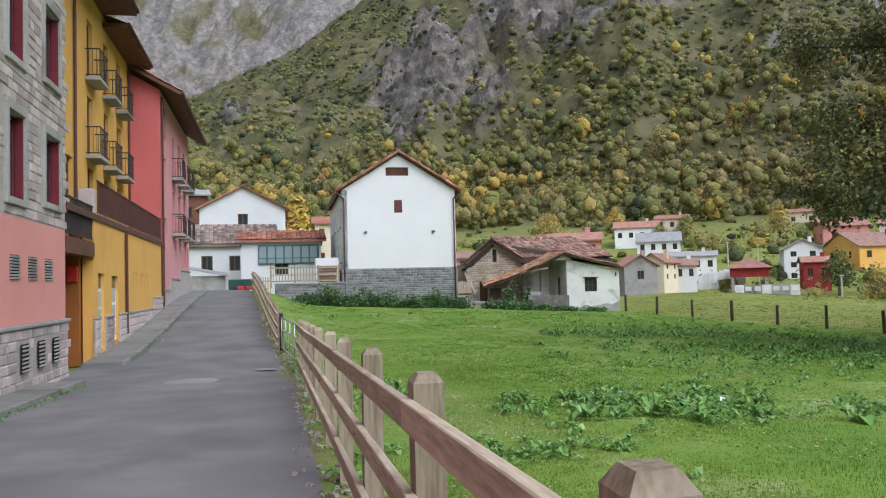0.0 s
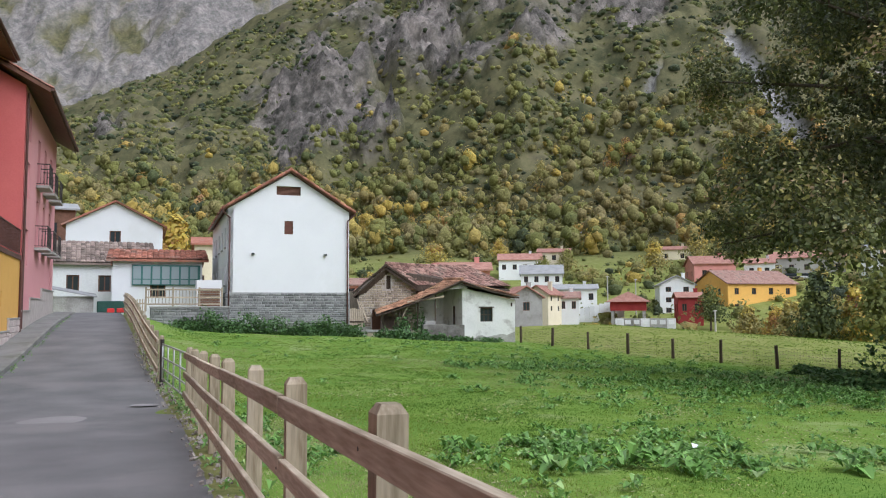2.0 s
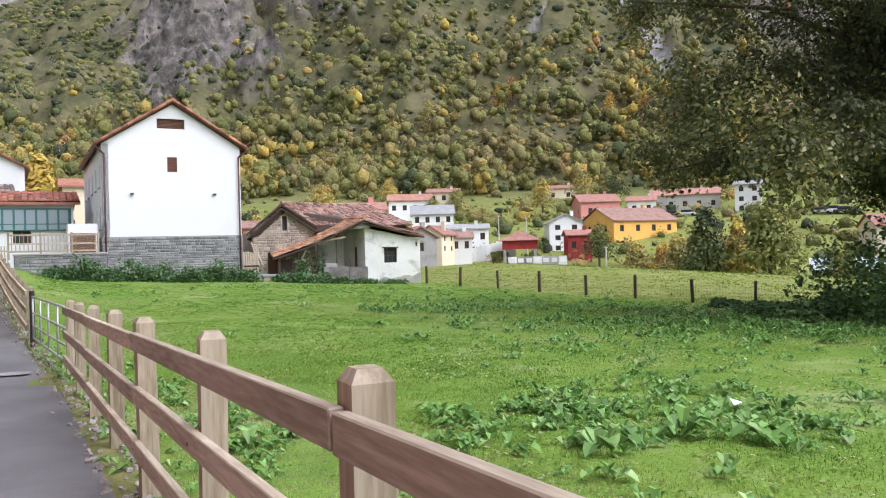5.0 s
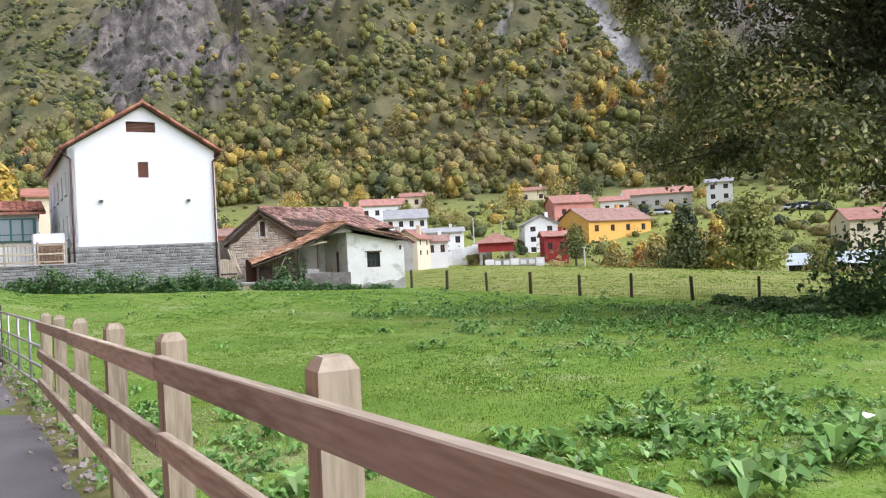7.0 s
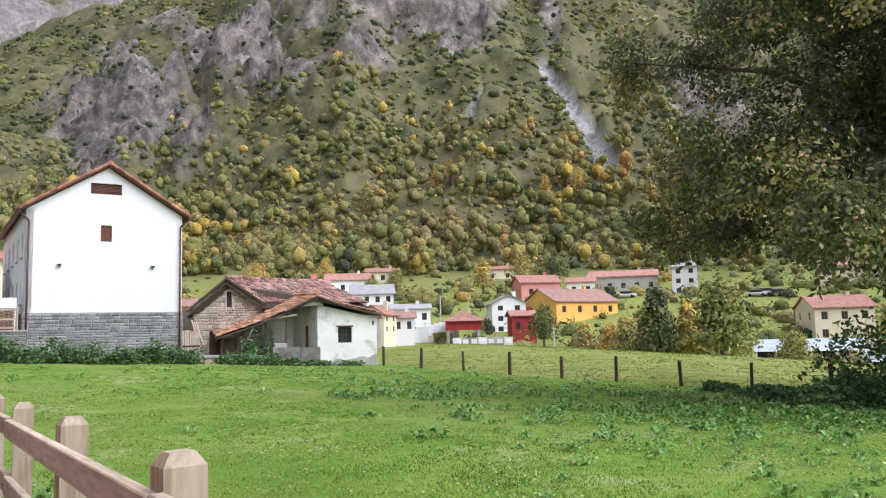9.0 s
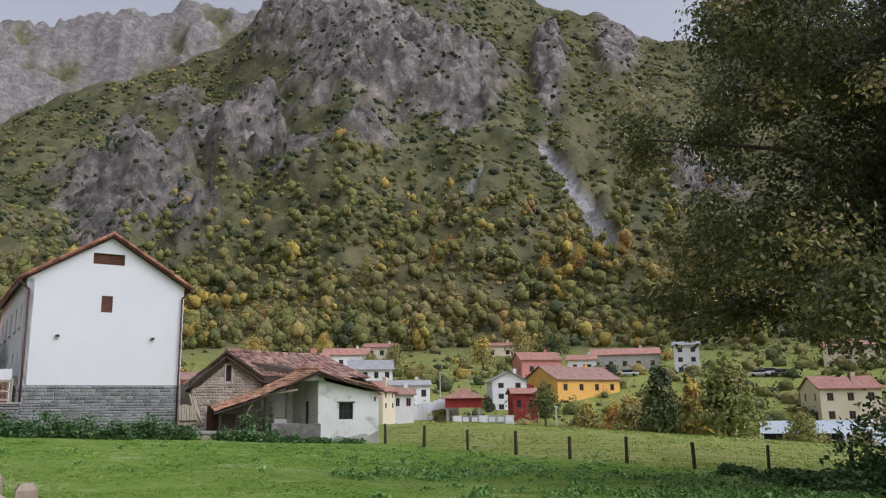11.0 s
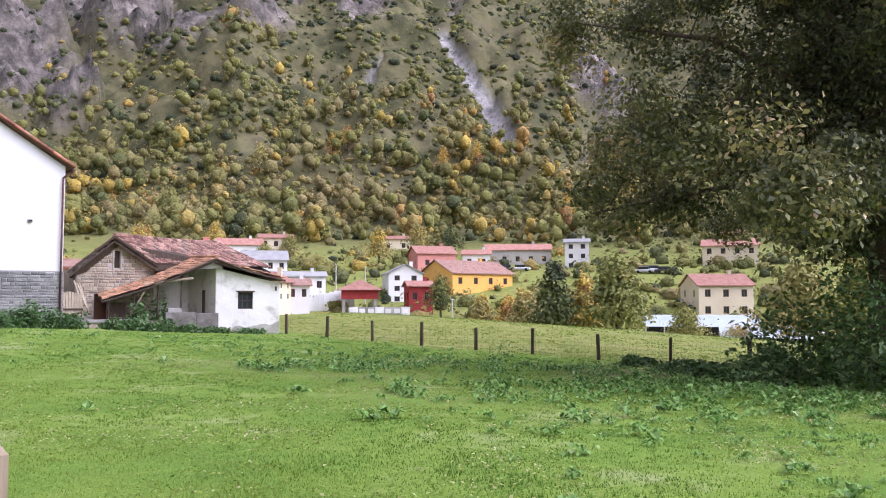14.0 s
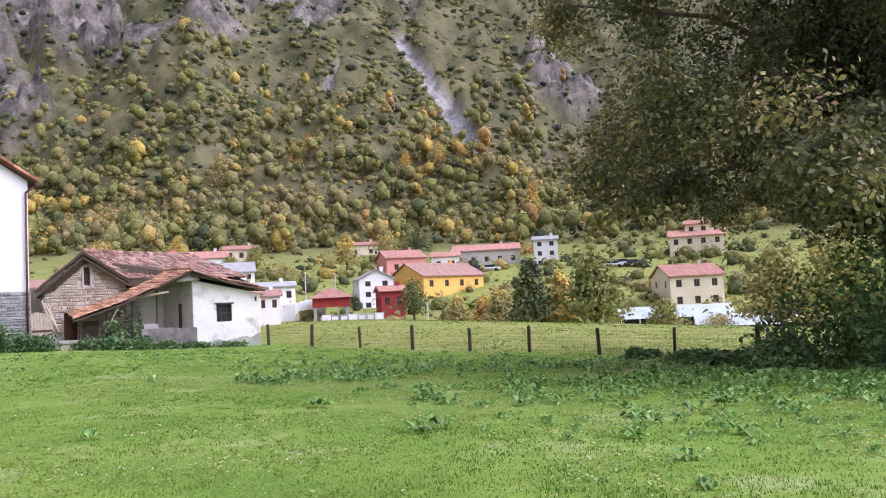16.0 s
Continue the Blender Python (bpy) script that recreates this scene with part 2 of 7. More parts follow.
DOCK_LEAF = leafy("broad dock leaves", [(0.0, (0.085, 0.19, 0.045)), (0.6, (0.19, 0.35, 0.085)), (0.9, (0.37, 0.48, 0.22)), (1.0, (0.40, 0.28, 0.11))], 0.25, 0.35, 0.35)
BUSH_LEAF = leafy("nettle and bramble leaves", [(0.0, (0.045, 0.095, 0.035)), (0.7, (0.10, 0.19, 0.06)), (1.0, (0.19, 0.26, 0.09))], 0.25, 0.5, 0.35)


def ground_material():
    """Meadow, pasture, valley and mountain on one sheet, told apart by masks of the land itself."""
    m = bpy.data.materials.new("land")
    m.use_nodes = True
    n, l = m.node_tree.nodes, m.node_tree.links
    p = n["Principled BSDF"]
    p.inputs["Roughness"].default_value = 0.95
    p.inputs["Specular IOR Level"].default_value = 0.1
    geo = n.new("ShaderNodeNewGeometry")

    def tex(scale, detail=6, rough=0.6, vec=None):
        t = n.new("ShaderNodeTexNoise")
        t.inputs["Scale"].default_value, t.inputs["Detail"].default_value, t.inputs["Roughness"].default_value = scale, detail, rough
        l.new(vec or geo.outputs["Position"], t.inputs["Vector"])
        return t.outputs["Fac"]

    def ramp(fac, *stops):
        r = n.new("ShaderNodeValToRGB")
        e = r.color_ramp.elements
        e[0].position, e[0].color = stops[0][0], (*stops[0][1], 1)
        e[1].position, e[1].color = stops[-1][0], (*stops[-1][1], 1)
        for pos, c in stops[1:-1]:
            k = e.new(pos)
            k.color = (*c, 1)
        l.new(fac, r.inputs[0])
        return r.outputs[0]

    def mix(fac, a, b):
        x = n.new("ShaderNodeMixRGB")
        l.new(fac, x.inputs[0])
        l.new(a, x.inputs[1])
        l.new(b, x.inputs[2])
        return x.outputs[0]

    def mask(name):
        a = n.new("ShaderNodeAttribute")
        a.attribute_name = name
        return a.outputs["Fac"]

    meadow = mix(tex(14, 4), ramp(tex(0.35, 7, 0.7), (0.35, (0.07, 0.175, 0.018)), (0.54, (0.165, 0.255, 0.034)), (0.66, (0.40, 0.41, 0.23))),
                 ramp(tex(30, 3), (0.35, (0.075, 0.165, 0.018)), (0.7, (0.26, 0.35, 0.09))))
    pasture = ramp(tex(0.5, 8, 0.7), (0.3, (0.14, 0.18, 0.04)), (0.5, (0.21, 0.235, 0.06)), (0.7, (0.27, 0.27, 0.10)))
    slope = mix(tex(0.3, 6, 0.7), ramp(tex(0.03, 10, 0.7), (0.36, (0.048, 0.052, 0.026)), (0.46, (0.098, 0.094, 0.046)), (0.56, (0.145, 0.13, 0.068)), (0.66, (0.135, 0.11, 0.085))), ramp(tex(0.09, 8, 0.75), (0.42, (0.035, 0.042, 0.020)), (0.58, (0.155, 0.142, 0.070))))
    mp = n.new("ShaderNodeMapping")
    mp.inputs["Scale"].default_value = (1, 1, 0.8)
    mp.inputs["Rotation"].default_value = (0.25, 0.3, 0)
    l.new(geo.outputs["Position"], mp.inputs["Vector"])
    rock = mix(tex(0.25, 8, 0.7, mp.outputs[0]), ramp(tex(0.045, 10, 0.72, mp.outputs[0]), (0.37, (0.06, 0.056, 0.048)), (0.5, (0.19, 0.168, 0.15)), (0.64, (0.44, 0.375, 0.325))),
               ramp(tex(0.12, 8, 0.75, mp.outputs[0]), (0.42, (0.045, 0.048, 0.036)), (0.5, (0.17, 0.15, 0.135)), (0.60, (0.42, 0.37, 0.33))))
    scree = ramp(tex(0.35, 6, 0.8), (0.35, (0.13, 0.125, 0.12)), (0.62, (0.38, 0.365, 0.35)))
    bare = ramp(tex(5, 6, 0.7), (0.35, (0.12, 0.10, 0.05)), (0.65, (0.27, 0.22, 0.11)))
    c = mix(mask("pasture"), meadow, pasture)
    c = mix(mask("bare"), c, bare)
    c = mix(mask("slope"), c, slope)
    c = mix(mask("rock"), c, rock)
    c = mix(mask("scree"), c, scree)
    l.new(c, p.inputs["Base Color"])
    b = n.new("ShaderNodeBump")
    b.inputs["Strength"].default_value = 0.8
    b.inputs["Distance"].default_value = 6.0
    hm = n.new("ShaderNodeMath")
    hm.operation = 'MULTIPLY'
    l.new(tex(0.10, 10, 0.75, mp.outputs[0]), hm.inputs[0])
    l.new(mask("rock"), hm.inputs[1])
    l.new(hm.outputs[0], b.inputs["Height"])
    b2 = n.new("ShaderNodeBump")
    b2.inputs["Strength"].default_value = 0.5
    b2.inputs["Distance"].default_value = 0.05
    l.new(tex(25, 4), b2.inputs["Height"])
    l.new(b.outputs[0], b2.inputs["Normal"])
    l.new(b2.outputs[0], p.inputs["Normal"])
    return m


LAND = ground_material()


# ---- building blocks ----
class Shape:
    """Collects corners and faces of one mesh."""

    def __init__(self):
        self.v, self.f, self.tint = [], [], []

    def face(self, *pts):
        k = len(self.v)
        self.v.extend([tuple(p) for p in pts])
        self.f.append(tuple(range(k, k + len(pts))))
        return self

    def box(self, x0, x1, y0, y1, z0, z1, m=None):
        k = len(self.v)
        pts = [(x, y, z) for z in (z0, z1) for y in (y0, y1) for x in (x0, x1)]
        if m is not None:
            pts = [tuple(m @ Vector(q)) for q in pts]
        self.v.extend(pts)
        self.f.extend([tuple(k + i for i in q) for q in ((0, 2, 3, 1), (4, 5, 7, 6), (0, 1, 5, 4), (2, 6, 7, 3), (0, 4, 6, 2), (1, 3, 7, 5))])
        return self

    def tube(self, a, b, r0, r1=None, n=8, cap=True):
        a, b = Vector(a), Vector(b)
        r1 = r0 if r1 is None else r1
        d = (b - a).normalized()
        u = d.orthogonal().normalized()
        w = d.cross(u)
        k = len(self.v)
        for c, r in ((a, r0), (b, r1)):
            for i in range(n):
                t = 2 * math.pi * i / n
                self.v.append(tuple(c + u * (r * math.cos(t)) + w * (r * math.sin(t))))
        for i in range(n):
            j = (i + 1) % n
            self.f.append((k + i, k + j, k + n + j, k + n + i))
        if cap:
            self.f.append(tuple(k + n + i for i in range(n)))
            self.f.append(tuple(k + n - 1 - i for i in range(n)))
        return self

    def mesh(self, name, material, bevel=0.0, smooth_shade=False):
        me = bpy.data.meshes.new(name)
        me.from_pydata(self.v, [], self.f)
        if bevel:
            bm = bmesh.new()
            bm.from_mesh(me)
            bmesh.ops.bevel(bm, geom=bm.edges[:], offset=bevel, segments=1, affect='EDGES')
            bm.to_mesh(me)
            bm.free()
        me.materials.append(material)
        if smooth_shade:
            me.polygons.foreach_set("use_smooth", [True] * len(me.polygons))
        me.update()
        return me


def part(name, shape, material, parent, label="", bevel=0.0, smooth_shade=False):
    data = shape if isinstance(shape, bpy.types.Mesh) else shape.mesh(name, material, bevel, smooth_shade)
    ob = new(name, data)
    ob.parent = parent
    return tagged(ob, label)


def thing(name, m, label, category, group="", kind=""):
    ob = new(name)
    ob.empty_display_size = 0.2
    ob.matrix_basis = m
    return tagged(ob, label, category, group, kind)


def single(name, shape, material, label, category, group="", kind="", bevel=0.0, m=None):
    ob = new(name, shape if isinstance(shape, bpy.types.Mesh) else shape.mesh(name, material, bevel))
    if m is not None:
        ob.matrix_basis = m
    return tagged(ob, label, category, group, kind)


def cloud_mesh(name, verts, per, tints, material):
    """A mesh of many loose faces with `per` corners each; a tint for each corner."""
    me = bpy.data.meshes.new(name)
    count = len(verts)
    me.vertices.add(count)
    me.vertices.foreach_set("co", np.asarray(verts, dtype=np.float32).ravel())
    me.loops.add(count)
    me.loops.foreach_set("vertex_index", np.arange(count, dtype=np.int32))
    me.polygons.add(count // per)
    me.polygons.foreach_set("loop_start", np.arange(0, count, per, dtype=np.int32))
    me.polygons.foreach_set("loop_total", np.full(count // per, per, dtype=np.int32))
    me.attributes.new("tint", 'FLOAT', 'POINT').data.foreach_set("value", np.asarray(tints, dtype=np.float32))
    me.materials.append(material)
    me.update(calc_edges=True)
    return me


rng = np.random.default_rng(7)


def leaf_cloud(centres, sizes, tints, flat=0.0, facing=None, loose=0.5):
    """A rhombic leaf at each centre, turned at random; flat pulls them towards lying level, facing turns them outwards."""
    n = len(centres)
    nrm = rng.normal(size=(n, 3))
    if facing is None:
        nrm[:, 2] = np.abs(nrm[:, 2]) + flat
    else:
        nrm = nrm * loose + facing + np.array([0, 0, flat])
    nrm /= np.linalg.norm(nrm, axis=1)[:, None]
    r = rng.normal(size=(n, 3))
    u = np.cross(nrm, r)
    u /= np.linalg.norm(u, axis=1)[:, None] + 1e-9
    w = np.cross(nrm, u)
    s = np.asarray(sizes).reshape(-1, 1)
    c = np.asarray(centres)
    q = np.stack([c - u * s, c - w * s * 0.55 + nrm * s * 0.15, c + u * s, c + w * s * 0.55 + nrm * s * 0.15], axis=1).reshape(-1, 3)
    return q, np.repeat(np.asarray(tints), 4)


def shell(n, radii, lo=0.55):
    """Points in the outer part of an ellipsoid with a lumpy outline."""
    d = rng.normal(size=(n, 3))
    d /= np.linalg.norm(d, axis=1)[:, None]
    r = lo + (1 - lo) * rng.random((n, 1)) ** 0.6
    ph = rng.random(6) * 6.28
    lump = 1 + 0.22 * np.sin(3 * d[:, :1] * 2 + ph[0]) * np.sin(4 * d[:, 1:2] + ph[1]) + 0.15 * np.sin(7 * d[:, 2:3] + ph[2] + 3 * d[:, :1])
    return d * r * lump * np.asarray(radii)


def pierced(s, x0, x1, z0, top, holes, y0=0.0, thick=0.3, cuts=()):
    """A standing wall in the x-z plane from y0 back to y0 + thick, with openings (x0, x1, z0, z1); top is a height or a function of x."""
    tf = top if callable(top) else (lambda x: top)
    zs = sorted({z0, *(h[2] for h in holes), *(h[3] for h in holes), max(tf(x) for x in (x0, x1, *cuts)) + 0.001})
    xs = sorted({x0, x1, *cuts, *(h[0] for h in holes), *(h[1] for h in holes)})
    y1 = y0 + thick
    for a, b in zip(xs, xs[1:]):
        for c, d in zip(zs, zs[1:]):
            mx, mz = (a + b) / 2, (c + d) / 2
            if any(h[0] < mx < h[1] and h[2] < mz < h[3] for h in holes):
                continue
            da, db = min(d, tf(a)), min(d, tf(b))
            ca, cb = min(c, da), min(c, db)
            if da - ca < 1e-4 and db - cb < 1e-4:
                continue
            s.face((a, y0, ca), (b, y0, cb), (b, y0, db), (a, y0, da))
            s.face((b, y1, cb), (a, y1, ca), (a, y1, da), (b, y1, db))
    for a, b, c, d in holes:
        s.face((a, y0, c), (a, y0, d), (a, y1, d), (a, y1, c)).face((b, y0, c), (b, y1, c), (b, y1, d), (b, y0, d))
        s.face((a, y0, c), (a, y1, c), (b, y1, c), (b, y0, c)).face((a, y0, d), (b, y0, d), (b, y1, d), (a, y1, d))
    s.face((x0, y0, z0), (x0, y0, tf(x0)), (x0, y1, tf(x0)), (x0, y1, z0)).face((x1, y0, z0), (x1, y1, z0), (x1, y1, tf(x1)), (x1, y0, tf(x1)))
    return s


def window_parts(parent, a, b, c, d, y0, frame_mat, bars=1, glass=GLASS, depth=0.10, fw=0.05, rails=0, name="window"):
    """A framed window set back in its opening, on the x-z plane."""
    f = Shape()
    f.box(a, a + fw, y0 + depth, y0 + depth + 0.06, c, d).box(b - fw, b, y0 + depth, y0 + depth + 0.06, c, d)
    f.box(a, b, y0 + depth, y0 + depth + 0.055, c, c + fw).box(a, b, y0 + depth, y0 + depth + 0.055, d - fw, d)
    for i in range(bars):
        x = a + (b - a) * (i + 1) / (bars + 1)
        f.box(x - fw / 2, x + fw / 2, y0 + depth, y0 + depth + 0.05, c, d)
    for i in range(rails):
        z = c + (d - c) * (i + 1) / (rails + 1)
        f.box(a, b, y0 + depth, y0 + depth + 0.045, z - fw / 2, z + fw / 2)
    w = part(name, f, frame_mat, parent)
    part("pane", Shape().box(a, b, y0 + depth + 0.025, y0 + depth + 0.035, c, d), glass, w)
    return w


def tile_field(s, ax, ay, az_, ux, uy, uz, dx, dy, dz, length, run, rows, cols, sag=0.0, jit=0.012):
    """Rounded roof tiles: origin a, unit along the eave u, unit up the slope d."""
    a, u, d = Vector((ax, ay, az_)), Vector((ux, uy, uz)), Vector((dx, dy, dz))
    n = u.cross(d).normalized()
    if n.z < 0:
        n = -n
    cw, rl = length / cols, run / rows
    for j in range(rows):
        for i in range(cols):
            o = a + u * (cw * (i + 0.5)) + d * (rl * j) + n * (0.02 + rng.random() * jit * 2 - sag * math.sin(math.pi * (i + 0.5) / cols) * math.sin(math.pi * (j + 0.5) / rows))
            o = o + u * float(rng.normal() * jit) + d * float(rng.normal() * jit)
            k = len(s.v)
            for e, lift in ((-0.02, 0.035), (rl * 1.06, 0.0)):
                for t, h in ((-0.48, 0.0), (-0.26, 0.055), (0.26, 0.055), (0.48, 0.0)):
                    s.v.append(tuple(o + u * (cw * t) + d * e + n * (h + lift)))
            s.f.extend([(k, k + 1, k + 5, k + 4), (k + 1, k + 2, k + 6, k + 5), (k + 2, k + 3, k + 7, k + 6), (k, k + 3, k + 2, k + 1)])
    return s


def courses(s, x0, x1, z0, z1, y, w=0.34, h=0.17, depth=0.05, holes=(), top=None, gap=0.015):
    """Irregular stones laid in rough courses on the x-z plane, proud of y."""
    z = z0
    while z < z1 - 0.04:
        hh = min(h * float(rng.uniform(0.7, 1.3)), z1 - z)
        x = x0
        while x < x1 - 0.03:
            ww = min(w * float(rng.uniform(0.55, 1.5)), x1 - x)
            cx, cz = x + ww / 2, z + hh / 2
            if not any(q[0] - ww * 0.4 < cx < q[1] + ww * 0.4 and q[2] - hh * 0.4 < cz < q[3] + hh * 0.4 for q in holes) and (top is None or z + hh < min(top(x), top(x + ww)) + 0.03):
                p = depth * float(rng.uniform(0.4, 1.0))
                j = rng.uniform(-1, 1, 8) * gap
                k = len(s.v)
                a, b, c, d = x + gap, x + ww - gap, z + gap, z + hh - gap
                q = [(a, c), (b, c), (b, d), (a, d)]
                s.v.extend([(e, y, f) for e, f in q])
                m = 0.02
                s.v.extend([(a + m + j[0], y - p, c + m + j[1]), (b - m + j[2], y - p, c + m + j[3]), (b - m + j[4], y - p, d - m + j[5]), (a + m + j[6], y - p, d - m + j[7])])
                s.f.extend([(k + 4, k + 5, k + 6, k + 7), (k, k + 1, k + 5, k + 4), (k + 1, k + 2, k + 6, k + 5), (k + 2, k + 3, k + 7, k + 6), (k + 3, k, k + 4, k + 7)])
            x += ww
        z += hh
    return s


# ---- the land ----
CENTRE = (0.4, 9.0)


def lane_fall(y):
    """The gentle fall of the lane and fence as far as the gate."""
    return -0.0245 * (np.clip(y, -6, 21) - 8.8) * smooth(46, 24, y)


def road_z(y):
    """Height of the lane: falling a little at first, then climbing to a crest."""
    y = np.asarray(y, float)
    return 1.62 * smooth(21, 58, y) + lane_fall(y)


def lane_right(y):
    """The lane's edge at the fence, which bends away at the gate."""
    return 0.78 - 0.052 * (np.maximum(0, np.asarray(y) - 19.0) - 1.0 * smooth(19, 24, np.asarray(y)))


def ridge_near(az):
    return np.interp(az, [-180, -90, -40, -20, -5.5, 2, 5, 10, 15, 19, 23, 27, 33, 39, 43, 46.5, 48.5, 55, 70, 100, 140, 180],
                     [12, 8, 7, 10, 13.2, 16.8, 19, 21.5, 23.5, 26, 29.5, 31.5, 31.5, 29, 27.4, 26.6, 25, 24, 23, 20, 14, 12])


def land_z(x, y):
    """Height of meadow, pasture and valley floor."""
    x, y = np.asarray(x, float), np.asarray(y, float)
    edge = 24.0 + 4.4 * smooth(50, 30, y)
    field = -0.048 * (np.clip(x, 1, 26) - 1) + 0.03 * np.maximum(0, y - 32)
    field = field + lane_fall(y) * smooth(9, 1, x)
    w = smooth(0, 14, x - edge)
    z = field * (1 - w) + (field + 0.04 * (y - x) - 0.1) * w
    lane = smooth(4.0, 0.2, x - lane_right(y)) * smooth(23, 40, y)
    z = z * (1 - lane) + (road_z(y) - 0.12) * lane
    left = smooth(0.5, -1.0, x)
    z = z * (1 - left) + (road_z(y) - 0.12) * left
    r = np.hypot(x - CENTRE[0], y - CENTRE[1])
    az = np.degrees(np.arctan2(x - CENTRE[0], y - CENTRE[1]))
    floor = np.interp(r, [58, 100, 122, 142, 160, 180, 200, 262], [-1, -5.0, -3.5, -0.6, 2.2, 7.0, 10.0, 26])
    floor = floor - 2.5 * smooth(48, 62, az) * smooth(200, 120, r) * smooth(66, 90, r)
    rise = smooth(14, -4, az) * smooth(60, 80, r) * smooth(190, 110, r)
    floor = floor * (1 - rise) + 2.6 * rise
    return z + (floor - z) * smooth(56, 98, r)


R_FOOT, R_TOP = 262.0, 720.0


def mountain_z(az, r, lift=None):
    """Height of the near mountain on a bearing at a distance past the foot."""
    t = np.clip((r - R_FOOT) / (R_TOP - R_FOOT), 0, 1)
    top = np.tan(np.radians(ridge_near(az))) * R_TOP
    return 26 + (top - 26) * t ** 1.08


def blob(a, e, ca, ce, ra, re, tilt=0.0):
    da, de = a - ca, e - ce
    u = da * math.cos(tilt) + de * math.sin(tilt)
    w = -da * math.sin(tilt) + de * math.cos(tilt)
    return 1 - np.hypot(u / ra, w / re)


def fractal(x, y, z, octaves=4):
    return np.array([noise.fractal(Vector((a, b, c)), 0.9, 2.1, octaves) for a, b, c in zip(x, y, z)])


def rock_mask(az, el, nz):
    """Bare rock on the near mountain: crags and the great cliff."""
    m = np.maximum.reduce([
        blob(az, el, 11.0, 14.0, 5.2, 3.0), blob(az, el, 10.0, 11.8, 2.2, 1.8), blob(az, el, 15.6, 12.8, 1.8, 1.6), blob(az, el, 11.5, 17.8, 2.6, 2.4),
        blob(az, el, 19.5, 19.0, 6.0, 3.0, -0.2), blob(az, el, 28.5, 25.0, 9.5, 6.2), blob(az, el, 35.5, 21.5, 4.0, 3.6), blob(az, el, 27.5, 18.6, 2.8, 1.8),
        blob(az, el, 41.8, 22.5, 1.3, 4.0), blob(az, el, 47.0, 24.5, 2.0, 3.0), blob(az, el, 52.5, 15.0, 3.0, 2.2), blob(az, el, 2.0, 12.5, 2.2, 0.7, 0.4), blob(az, el, -2.5, 11.6, 1.6, 0.6, 0.4)])
    return np.clip((m - 0.12 + nz * 0.75) * 3.0, 0, 1)


def scree_mask(az, el, nz):
    line = 41.2 + (17.8 - el) * 0.585
    width = 0.5 + 0.65 * smooth(17.5, 11, el)
    s = smooth(width, width * 0.6, np.abs(az - line + nz * 0.9)) * smooth(18.6, 17.6, el) * smooth(9.8, 10.6, el)
    return np.maximum(s, 0.8 * smooth(0.5, 0.2, np.abs(az - 36.2 - (15.5 - el) * -0.6)) * smooth(16.6, 16.0, el) * smooth(14.0, 14.6, el))


